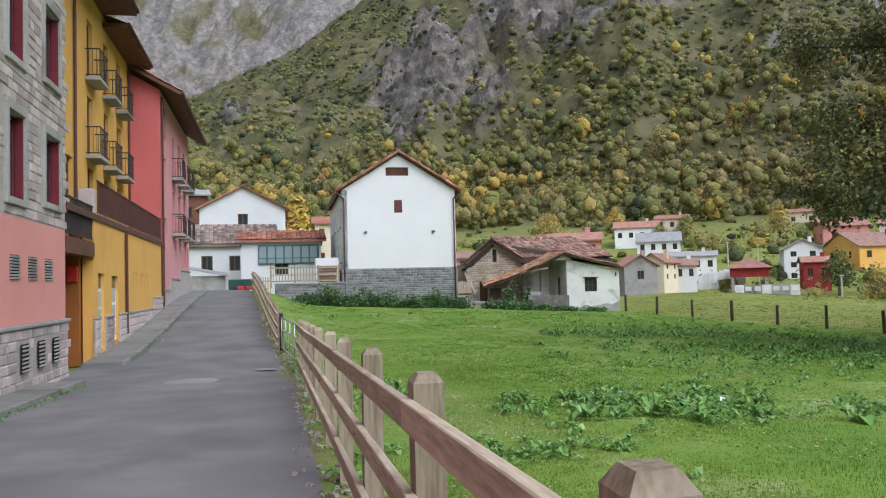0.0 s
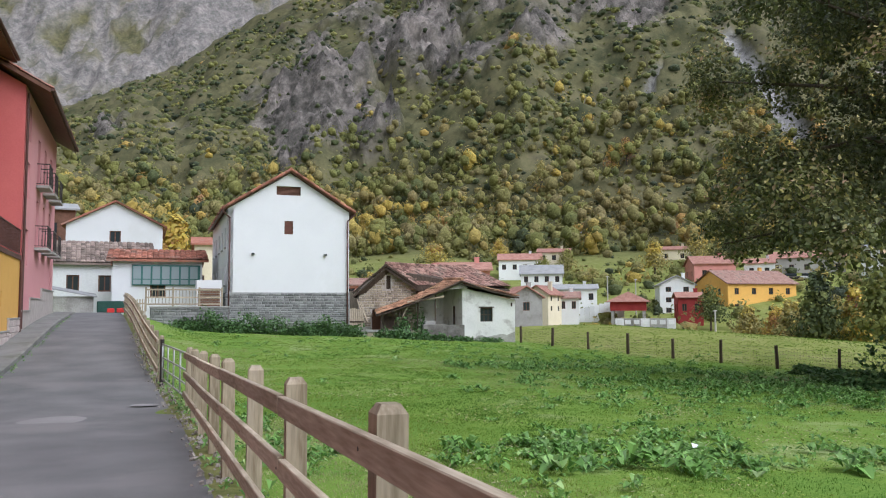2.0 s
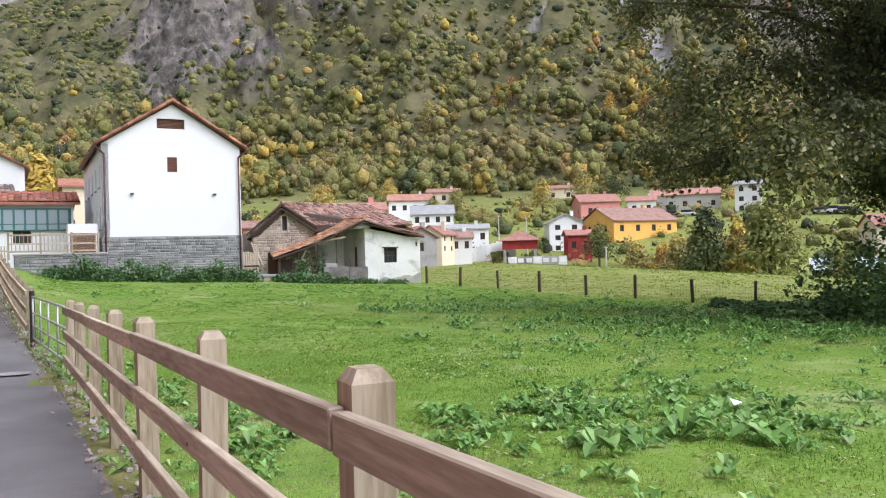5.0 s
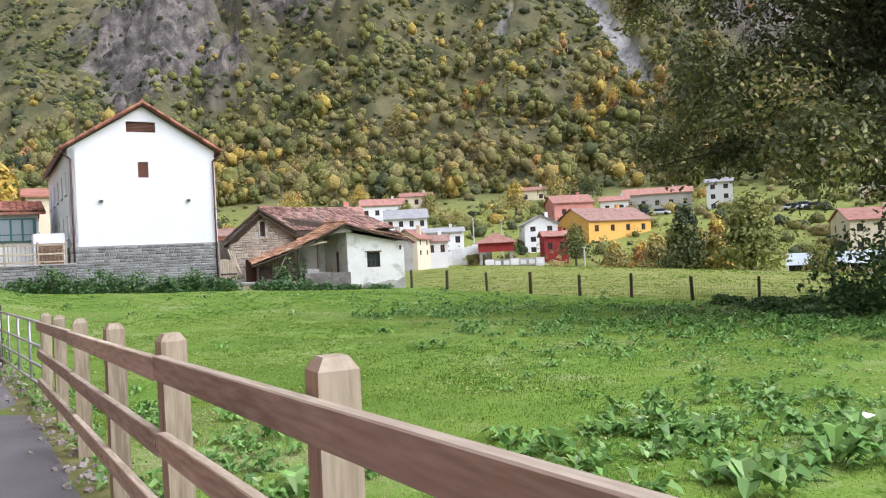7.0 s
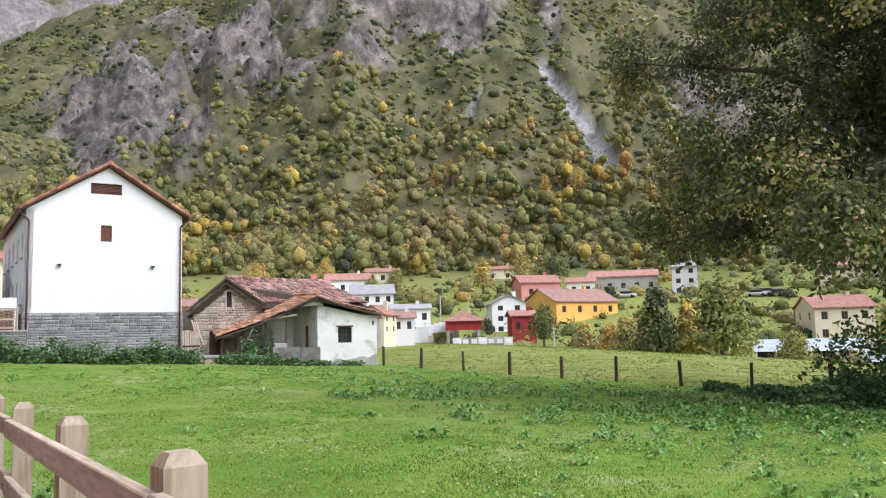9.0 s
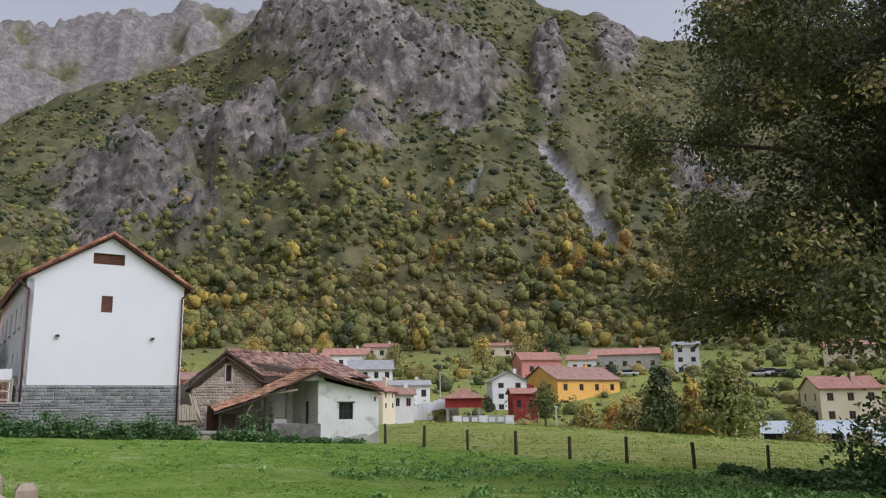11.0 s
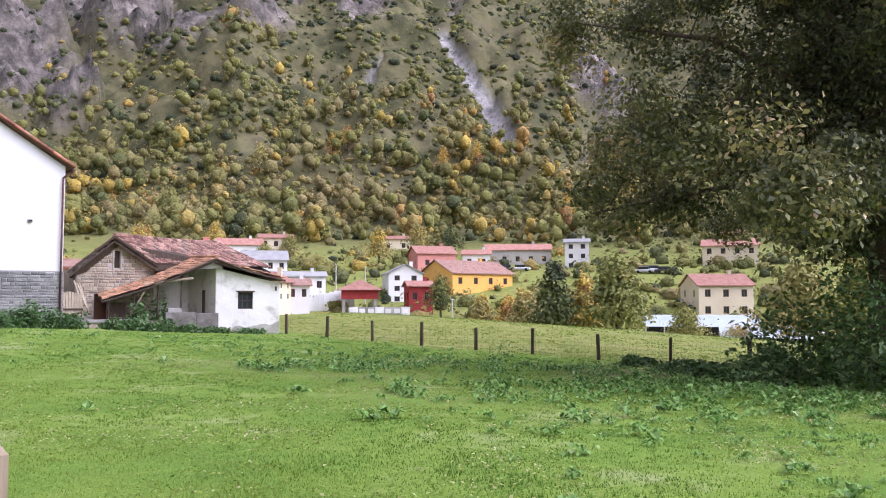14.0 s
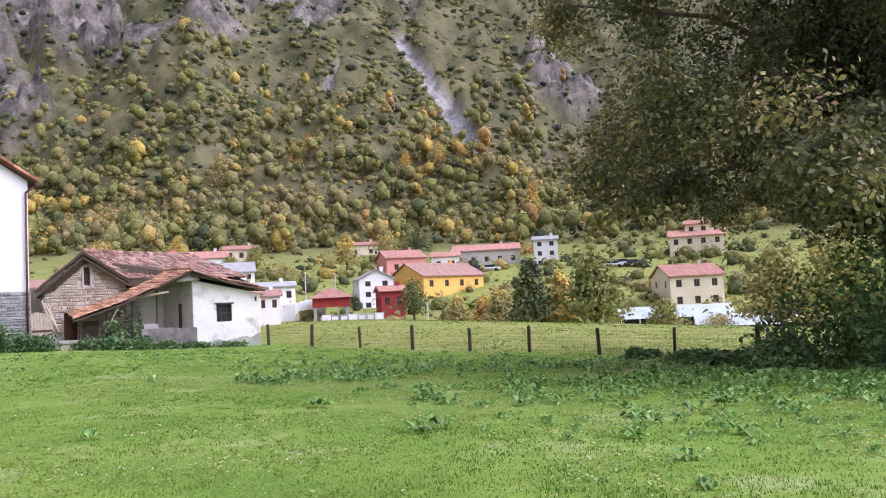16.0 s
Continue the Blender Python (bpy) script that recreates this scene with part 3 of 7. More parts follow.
def build_land():
    az = np.concatenate([np.arange(-180, -32, 4.0), np.arange(-32, 92, 0.25), np.arange(92, 180, 4.0)])
    rr = np.concatenate([[0.3], np.arange(2, 60, 1.6), np.arange(60, 262, 5.0), np.arange(262, 724, 3.3), [760, 860, 1000, 1300, 2200]])
    A, R = np.meshgrid(az, rr)
    X, Y = CENTRE[0] + R * np.sin(np.radians(A)), CENTRE[1] + R * np.cos(np.radians(A))
    Z = land_z(X, Y)
    far = R > R_FOOT
    H = mountain_z(A, R)
    Z = np.where(far, H, Z)
    back = R > R_TOP + 4
    Z = np.where(back, H - (R - R_TOP) * 0.35, Z)
    Z = np.maximum(Z, -8)
    el = np.degrees(np.arctan2(Z - 1.4, R))
    rock, scree, slope = np.zeros_like(Z), np.zeros_like(Z), smooth(190, 262, R)
    hill = far & (A > -35) & (A < 93)
    fx, fy, fz = X[hill], Y[hill], Z[hill]
    n1 = fractal(fx * 0.012, fy * 0.012, fz * 0.012, 5)
    n2 = fractal(fx * 0.04, fy * 0.04, fz * 0.055, 5)
    rk = rock_mask(A[hill], el[hill], n1 * 0.5 + n2 * 0.6)
    sc = scree_mask(A[hill], el[hill], n2)
    ridged = (1 - np.abs(n2)) ** 2
    ramp_in = smooth(262, 330, R[hill])
    gully = fractal(A[hill] * 0.16 + 7, R[hill] * 0.0016, fz * 0, 3)
    Z[hill] += ramp_in * (gully * 13 + n1 * 7 + n2 * 3 + rk * ((ridged - 0.45) * 19 + n1 * 22)) * (1 - 0.8 * sc) * smooth(735, 640, R[hill]) + ramp_in * n2 * 6
    rock[hill], scree[hill] = rk, sc
    edge = 24.0 + 4.4 * smooth(50, 30, Y)
    past = np.maximum(smooth(-0.3, 1.2, X - edge) * (Y > 5) * (Y < 120), smooth(60, 75, R))
    bare = smooth(1.6, 0.3, np.hypot((X - 23.5) / 3.2, (Y - 29) / 2.2)) * 0.8 + smooth(0.5, 0.05, np.abs(X - lane_right(Y) - 0.1)) * (Y > -20) * (Y < 56) * 0.7
    me = bpy.data.meshes.new("ground")
    nr, na = Z.shape
    idx = np.arange(nr * na).reshape(nr, na)
    right = np.roll(idx, -1, axis=1)
    quads = np.stack([idx[:-1], idx[1:], right[1:], right[:-1]], axis=-1).reshape(-1, 4)[:, ::-1]
    me.vertices.add(nr * na)
    me.vertices.foreach_set("co", np.stack([X, Y, Z], -1).astype(np.float32).ravel())
    me.loops.add(quads.size)
    me.loops.foreach_set("vertex_index", quads.astype(np.int32).ravel())
    me.polygons.add(len(quads))
    me.polygons.foreach_set("loop_start", np.arange(0, quads.size, 4, dtype=np.int32))
    me.polygons.foreach_set("loop_total", np.full(len(quads), 4, dtype=np.int32))
    for key, val in (("rock", rock), ("scree", scree), ("slope", slope), ("pasture", past), ("bare", np.clip(bare, 0, 1))):
        me.attributes.new(key, 'FLOAT', 'POINT').data.foreach_set("value", val.astype(np.float32).ravel())
    me.materials.append(LAND)
    me.update(calc_edges=True)
    me.validate()
    me.polygons.foreach_set("use_smooth", [True] * len(me.polygons))
    ob = tagged(new("ground", me), "green meadow and pasture running up to rocky mountain slopes", "ground", kind="structure")
    return A, R, X, Y, Z, rock, scree, el


A_, R_, X_, Y_, Z_, ROCK_, SCREE_, EL_ = build_land()


def far_mountain():
    """The pale limestone range behind the near ridge."""
    az, rr = np.arange(-45, 40, 0.3), np.concatenate([np.arange(950, 1500, 11.0), [1600, 1900]])
    A, R = np.meshgrid(az, rr)
    top = np.interp(A, [-45, -20, -10, -6, 0, 3, 7, 10.5, 13, 15, 22, 40], [15, 18.5, 19.9, 20.8, 22.6, 24.2, 24.4, 25.9, 25.6, 27.0, 27.2, 24])
    t = np.clip((R - 950) / 530, 0, 1)
    Z = 60 + (np.tan(np.radians(top)) * 1480 - 60) * t ** 1.0
    X, Y = CENTRE[0] + R * np.sin(np.radians(A)), CENTRE[1] + R * np.cos(np.radians(A))
    n1 = fractal(X.ravel() * 0.006, Y.ravel() * 0.006, Z.ravel() * 0.006, 6).reshape(Z.shape)
    n2 = fractal(X.ravel() * 0.02, Y.ravel() * 0.02, Z.ravel() * 0.008, 4).reshape(Z.shape)
    Z = Z + (n1 * 32 + (1 - np.abs(n2)) ** 2 * 26 - 14) * smooth(950, 1050, R) * smooth(1900, 1500, R)
    Z = np.where(R > 1500, Z - (R - 1500) * 0.6, Z)
    el = np.degrees(np.arctan2(Z, R))
    rock = np.clip((n1 + n2 * 0.8 + 0.25 + smooth(19.5, 16, el) * 0.5) * 2.5, 0, 1)
    nr, na = Z.shape
    idx = np.arange(nr * na).reshape(nr, na)
    quads = np.stack([idx[:-1, :-1], idx[:-1, 1:], idx[1:, 1:], idx[1:, :-1]], axis=-1).reshape(-1, 4)
    me = bpy.data.meshes.new("mountain")
    me.from_pydata(np.stack([X, Y, Z], -1).reshape(-1, 3).tolist(), [], quads.tolist())
    for key, val in (("rock", rock), ("scree", rock * 0.35), ("slope", np.ones_like(Z)), ("pasture", np.zeros_like(Z)), ("bare", np.zeros_like(Z))):
        me.attributes.new(key, 'FLOAT', 'POINT').data.foreach_set("value", val.astype(np.float32).ravel())
    me.materials.append(LAND)
    me.polygons.foreach_set("use_smooth", [True] * len(me.polygons))
    tagged(new("distant_mountain", me), "pale grey limestone range behind the wooded ridge", "mountain", kind="structure")


far_mountain()


# ---- the lane ----
def build_lane():
    s, ys = Shape(), np.concatenate([np.arange(-30, 60, 1.0), np.arange(60, 72, 2.0)])
    prev = None
    for y in ys:
        z = float(road_z(float(y)))
        xr = float(lane_right(y))
        xl = -4.7 if y < 24 else -4.6
        row = [(xl + (xr - xl) * k / 6, float(y), z + 0.03 * math.sin(math.pi * k / 6)) for k in range(7)]
        if prev:
            for a, b, c, d in zip(prev, prev[1:], row[1:], row):
                s.face(a, b, c, d)
        prev = row
    single("road", s, ASPHALT, "worn grey asphalt lane climbing past the houses", "road", kind="structure")

    def walkway(name, y0, y1, x0, x1, label):
        w, k = Shape(), Shape()
        yy = np.linspace(y0, y1, 14)
        for a, b in zip(yy, yy[1:]):
            za, zb = float(road_z(float(a))) + 0.12, float(road_z(float(b))) + 0.12
            w.face((x0, a, za), (x1, a, za), (x1, b, zb), (x0, b, zb))
            w.face((x1, a, za - 0.3), (x1, b, zb - 0.3), (x1, b, zb), (x1, a, za))
        w.face((x0, y0, float(road_z(y0)) + 0.12), (x0, y0, -0.3), (x1, y0, -0.3), (x1, y0, float(road_z(y0)) + 0.12))
        w.face((x0, y1, float(road_z(y1)) + 0.12), (x1, y1, float(road_z(y1)) + 0.12), (x1, y1, float(road_z(y1)) - 0.3), (x0, y1, float(road_z(y1)) - 0.3))
        ob = single(name, w, PAVING, label, "pavement", kind="structure")
        stone = Shape().box(x1 + 0.003, x1 + 0.12, 0.01, 0.98, -0.2, 0.13).mesh("kerb_stone", PAVING, 0.012)
        for y in np.arange(y0, y1 - 0.5, 1.0):
            t = part("kerb_stone", stone, PAVING, ob)
            dz = float(road_z(float(y) + 0.5))
            t.matrix_basis = pose(0, float(y), dz, math.degrees(math.atan2(float(road_z(float(y) + 1)) - float(road_z(float(y))), 1.0)))

    walkway("pavement_1", -14.0, 20.6, -4.46, -3.72, "narrow concrete pavement with kerb beside the stone building")
    walkway("pavement_2", 24.6, 54.0, -4.46, -3.5, "narrow concrete pavement with kerb climbing past the doors")
    for x, y, w, d in ((-1.3, 20.2, 0.55, 0.6), (0.2, 22.2, 0.3, 0.25)):
        p = Shape()
        ring = [(x + w * math.cos(a) * rng.uniform(0.8, 1.1), y + d * math.sin(a) * rng.uniform(0.8, 1.1), float(road_z(y)) + 0.036) for a in np.linspace(0, 6.2, 16)]
        p.face(*ring)
        single("road_patch", p, PATCH, "pale mended patch in the asphalt", "road patch", kind="structure")
    st = Shape()
    for _ in range(700):
        y = float(rng.uniform(2, 40))
        x = float(lane_right(y)) + float(rng.normal(0.12, 0.13))
        r = float(rng.uniform(0.008, 0.032))
        st.box(-r, r, -r * 0.8, r * 0.8, -r, r * 0.6, pose(x, y, float(road_z(y)) + 0.01, *rng.uniform(0, 90, 3)))
    single("verge_gravel", st, GRAVEL, "loose grey gravel along the asphalt edge", "gravel", kind="stuff")


build_lane()


# ---- timber fence ----
POST_Y = [5.512 + 1.941 * i for i in range(-4, 9)]
POST_DZ = [0.082 - 0.0245 * (y - 5.51) for y in POST_Y]


def fence_post_mesh():
    h, c = 0.062, 0.035
    s = Shape()
    k = [(-h, -h), (h, -h), (h, h), (-h, h)]
    b, m, t = [(x, y, -0.35) for x, y in k], [(x, y, 1.212) for x, y in k], [(x * 0.6, y * 0.6, 1.25) for x, y in k]
    for i in range(4):
        j = (i + 1) % 4
        s.face(b[i], b[j], m[j], m[i]).face(m[i], m[j], t[j], t[i])
    s.face(*t)
    return s.mesh("post", WOOD_UP, 0.0)


def build_fence():
    f = thing("timber_fence", pose(1.0, 0, 0), "weathered pine post-and-rail fence along the meadow", "fence")
    pm = fence_post_mesh()
    for i, y in enumerate(POST_Y):
        p = part("post", pm, WOOD_UP, f)
        p.matrix_basis = pose(float(rng.normal(0, 0.004)), y, POST_DZ[i], float(rng.normal(0, 0.5)), float(rng.normal(0, 0.5)), float(rng.normal(0, 2)))
    for k, zc in enumerate((1.085, 0.715, 0.34)):
        for i in range(0, len(POST_Y) - 1, 2):
            a, b = POST_Y[i] - 0.02, POST_Y[min(i + 2, len(POST_Y) - 1)] - 0.03
            if i + 2 >= len(POST_Y):
                b = POST_Y[-1] + 0.08
            o = float(rng.normal(0, 0.003))
            r = Shape().box(-0.112 + o, -0.0645 + o, a, b - 0.004, zc - 0.058, zc + 0.058)
            r.v = [(x, y, z + float(np.interp(y, POST_Y, POST_DZ)) + 0.004 * (i % 4)) for x, y, z in r.v]
            part("rail", r, WOOD, f, bevel=0.005)
    # bolts on the rails
    for y, dz in zip(POST_Y, POST_DZ):
        for zc in (1.085 + dz, 0.715 + dz, 0.34 + dz):
            part("bolt", Shape().tube((-0.112, y, zc), (-0.1155, y, zc), 0.009, n=8), IRON, f)
    # the second stretch past the gate
    g = thing("timber_fence", pose(0, 0, 0), "weathered pine fence curving up beside the lane", "fence")
    ys = np.arange(27.0, 55.0, 1.94)
    for y in ys:
        x = float(lane_right(y)) + 0.2
        p = part("post", pm, WOOD_UP, g)
        p.matrix_basis = pose(x, float(y), float(road_z(float(y))) - 0.05)
    for a, b in zip(ys, ys[1:]):
        xa, xb = float(lane_right(a)) + 0.11, float(lane_right(b)) + 0.11
        za, zb = float(road_z(float(a))) - 0.05, float(road_z(float(b))) - 0.05
        for zc in (1.085, 0.715, 0.34):
            s = Shape()
            q = []
            for x, y, z in ((xa, a, za), (xb, b - 0.01, zb)):
                q.append([(x - 0.022, y, z + zc - 0.058), (x + 0.022, y, z + zc - 0.058), (x + 0.022, y, z + zc + 0.058), (x - 0.022, y, z + zc + 0.058)])
            for i in range(4):
                j = (i + 1) % 4
                s.face(q[0][i], q[1][i], q[1][j], q[0][j])
            s.face(*q[0]).face(*q[1][::-1])
            part("rail", s, WOOD, g)
    # field gate
    gt = thing("field_gate", pose(0.99, 21.3, -0.29, 0, 0, 3.6), "grey galvanised tubular field gate, shut", "gate")
    L = 5.3
    for z in (0.22, 0.48, 0.76, 1.1):
        part("gate_bar", Shape().tube((0, 0.05, z), (-0.02, L, z), 0.021, n=8), GALV, gt, smooth_shade=True)
    for y in (0.06, 1.3, 2.6, 3.9, L):
        part("gate_upright", Shape().tube((-0.02 * y / L, y, 0.2), (-0.02 * y / L, y, 1.12), 0.02, n=8), GALV, gt, smooth_shade=True)
    part("gate_post", Shape().tube((-0.02, L + 0.14, -0.4), (-0.02, L + 0.14, 1.22), 0.055, n=10), IRON, gt, "dark iron gate post")


build_fence()


# ---- pasture fence ----
def pasture_line(i):
    """Place of the i-th old stake, from the shed corner towards the big tree."""
    pts = [(23.45, 52.2), (24.2, 49.3), (25.0, 46.3), (25.75, 43.3), (26.55, 40.3), (27.35, 37.5), (27.85, 34.2), (28.2, 31.0), (28.45, 27.8), (28.6, 24.4), (28.7, 21.0), (28.7, 17.6)]
    return pts[i]


def build_pasture_fence():
    f = thing("wire_fence", pose(0, 0, 0), "old wooden stakes with rusty wire mesh edging the pasture", "fence")
    tops = []
    for i in range(12):
        x, y = pasture_line(i)
        z = float(land_z(x, y))
        h = 1.1 + 0.06 * math.sin(i * 2.7)
        r = 0.085 if i not in (2, 7) else 0.065
        s = Shape()
        lean = (0.03 * math.sin(i * 1.9), 0.03 * math.cos(i * 3.1))
        n = 7
        ring = [[(x + (r * (1 + 0.15 * math.sin(j * 2 + i))) * math.cos(6.2832 * j / n) * q + lean[0] * k, y + r * math.sin(6.2832 * j / n) * q + lean[1] * k, z + zz + (0.02 * math.sin(j * 2.3) if k > 1.05 else 0)) for j in range(n)]
                for k, zz, q in ((0, -0.4, 1.05), (0.6, 0.6, 1.0), (1.06, h - 0.02, 0.95), (1.1, h, 0.7))]
        for a, b in zip(ring, ring[1:]):
            for j in range(n):
                s.face(a[j], a[(j + 1) % n], b[(j + 1) % n], b[j])
        s.face(*ring[-1])
        part("stake", s, DARK_WOOD, f, "" if i not in (2, 7) else "greyer thin stake")
        tops.append((x, y, z))
    m = Shape()

    def wire(a, b, t=0.0035):
        a, b = Vector(a), Vector(b)
        m.tube(a, b, t, n=3, cap=False)

    for (xa, ya, za), (xb, yb, zb) in zip(tops, tops[1:]):
        for h in (0.12, 0.26, 0.40, 0.54, 0.68, 0.82, 0.97):
            mid = ((xa + xb) / 2 + 0.02, (ya + yb) / 2, (za + zb) / 2 + h - 0.015)
            wire((xa, ya, za + h), mid)
            wire(mid, (xb, yb, zb + h))
        for k in range(1, 20):
            t = k / 20
            x, y, z = xa + (xb - xa) * t, ya + (yb - ya) * t, za + (zb - za) * t
            wire((x, y, z + 0.10), (x, y, z + 0.96), 0.003)
    part("wire_mesh", m, WIRE, f, "thin rusty wire mesh")


build_pasture_fence()


# ---- the tall white house ----
def build_white_house():
    W, D, EAVE, RIDGE = 7.68, 14.5, 7.65, 10.05
    h = thing("white_house", pose(4.97, 55.5, 0.42, 0, 0, -1.0), "tall white rendered house on a grey stone plinth", "house")
    top = lambda x: EAVE + (RIDGE - EAVE) * (1 - abs(x - W / 2) / (W / 2))
    holes = [(2.98, 4.52, 8.62, 9.2), (3.5, 4.05, 6.12, 6.98)]
    front = part("front_wall", pierced(Shape(), 0, W, 2.42, top, holes, 0, 0.35, cuts=(W / 2,)), WHITE, h)
    side_holes = [(y, y + 0.75, z, z + 1.25) for z in (2.9, 5.3) for y in (1.6, 4.4, 7.2, 10.0, 12.6)]
    left = pierced(Shape(), 0, D, 2.42, EAVE, side_holes, 0, 0.35)
    left.v = [(y, D - x, z) for x, y, z in left.v]
    lw = part("side_wall", left, WHITE, h)
    for a, b, c, d in side_holes:
        w = Shape().box(0.12, 0.18, D - b, D - a, c, d)
        pw = part("window", w, BROWN_WOOD, lw)
        part("pane", Shape().box(0.105, 0.115, D - b + 0.07, D - a - 0.07, c + 0.07, d - 0.07), GLASS, pw)
        part("sill", Shape().box(-0.08, 0.3, D - b - 0.05, D - a + 0.05, c - 0.08, c - 0.002), CONCRETE, lw)
    part("side_wall", Shape().box(W - 0.35, W, 0.352, D, 2.42, EAVE), WHITE, h)
    part("rear_wall", pierced(Shape(), 0.352, W - 0.352, 2.42, lambda x: top(x), [], D - 0.3, 0.3, cuts=(W / 2,)), WHITE, h)
    # attic shutter and window
    lv = Shape().box(2.98, 4.52, 0.16, 0.2, 8.62, 9.2)
    at = part("attic_shutter", lv, BROWN_WOOD, front, "dark brown louvred attic opening")
    for i in range(7):
        part("slat", Shape().box(3.02, 4.48, 0.04, 0.05, -0.03, 0.03, pose(0, 0.08, 8.68 + 0.078 * i, -35)), BROWN_WOOD, at)
    sh = window_parts(front, 3.5, 4.05, 6.12, 6.98, 0.0, BROWN_WOOD, bars=0, glass=MAROON, depth=0.07, fw=0.06)
    for i in range(9):
        part("slat", Shape().box(3.56, 3.99, 0.085, 0.094, 6.2 + 0.085 * i, 6.26 + 0.085 * i), BROWN_WOOD, sh)
    # stone plinth
    pl = part("plinth", Shape().box(-0.05, W + 0.05, -0.04, 0.4, -1.4, 2.418).box(-0.05, 0.3, 0.4, D, -1.4, 2.418).box(W - 0.3, W + 0.05, 0.4, D, -1.4, 2.418), JOINT_GREY, h, "dark grey slate stone plinth")
    st = courses(Shape(), -0.04, W + 0.04, -0.5, 2.41, -0.042, 0.36, 0.15, 0.05)
    sob = part("stonework", st, STONE_GREY, pl)
    tagged(sob, kind="stuff")
    sd = courses(Shape(), 0.0, D, -0.3, 2.41, 0, 0.36, 0.15, 0.05)
    sd.v = [(-0.052 + y, D - x, z) for x, y, z in sd.v]
    tagged(part("stonework", sd, STONE_GREY, pl), kind="stuff")
    # roof
    run = math.hypot(W / 2 + 0.3, (RIDGE - EAVE) * (W / 2 + 0.3) / (W / 2))
    sl = (RIDGE - EAVE) / (W / 2)
    rf = Shape()
    for sgn in (-1, 1):
        x0, x1 = W / 2, W / 2 + sgn * (W / 2 + 0.3)
        z0, z1 = RIDGE + 0.06, RIDGE + 0.06 - sl * (W / 2 + 0.3)
        p = [(x0, -0.3, z0), (x1, -0.3, z1), (x1, D + 0.3, z1), (x0, D + 0.3, z0)]
        q = [(x, y, z + 0.11) for x, y, z in p]
        rf.face(*q).face(*p[::-1])
        for i in range(4):
            rf.face(p[i], p[(i + 1) % 4], q[(i + 1) % 4], q[i])
    roof = part("roof", rf, BROWN_WOOD, h)
    tl = Shape()
    n = math.hypot(1, sl)
    tile_field(tl, -0.32, -0.33, RIDGE + 0.17 - sl * (W / 2 + 0.32), 0, 1, 0, 1 / n, 0, sl / n, D + 0.66, run + 0.02, 13, 62)
    tile_field(tl, W + 0.32, -0.33, RIDGE + 0.17 - sl * (W / 2 + 0.32), 0, 1, 0, -1 / n, 0, sl / n, D + 0.66, run + 0.02, 13, 62)
    tagged(part("roof_tiles", tl, TILE, roof, "reddish clay tiles"), kind="stuff")
    cap = Shape()
    for sgn in (-1, 1):
        for i in range(12):
            t0, t1 = i / 12, (i + 1) / 12 + 0.01
            a = Vector((W / 2 + sgn * (W / 2 + 0.32) * t0, -0.34, RIDGE + 0.2 - sl * (W / 2 + 0.32) * t0))
            b = Vector((W / 2 + sgn * (W / 2 + 0.32) * t1, -0.34, RIDGE + 0.2 - sl * (W / 2 + 0.32) * t1))
            cap.tube(a, b, 0.075, 0.085, n=7)
    part("verge_tiles", cap, TILE, roof)
    rg = Shape()
    for i in range(36):
        rg.tube((W / 2, -0.35 + i * 0.42, RIDGE + 0.24), (W / 2, 0.09 + i * 0.42, RIDGE + 0.22), 0.10, 0.12, n=7)
    part("ridge_tiles", rg, TILE, roof)
    for sgn, x in ((-1, -0.02), (1, W + 0.02)):
        gx = W / 2 + sgn * (W / 2 + 0.32)
        gz = RIDGE - sl * (W / 2 + 0.32) + 0.02
        part("gutter", Shape().tube((gx, -0.3, gz), (gx, D + 0.3, gz), 0.07, n=8), BROWN_METAL, h)
        px = 0.12 if sgn < 0 else W - 0.12
        d = Shape().tube((gx, -0.1, gz), (px, -0.12, gz - 0.42), 0.05).tube((px, -0.12, gz - 0.40), (px, -0.12, -0.7), 0.05)
        part("downpipe", d, BROWN_METAL, h, smooth_shade=True)
    for x in (1.55, 6.12):
        l = part("wall_lamp", Shape().box(x - 0.10, x + 0.10, -0.16, -0.002, 4.78, 4.9), CONCRETE, h, "small grey floodlight", bevel=0.01)
        part("lens", Shape().box(x - 0.08, x + 0.08, -0.168, -0.162, 4.80, 4.88), GLASS, l)


build_white_house()


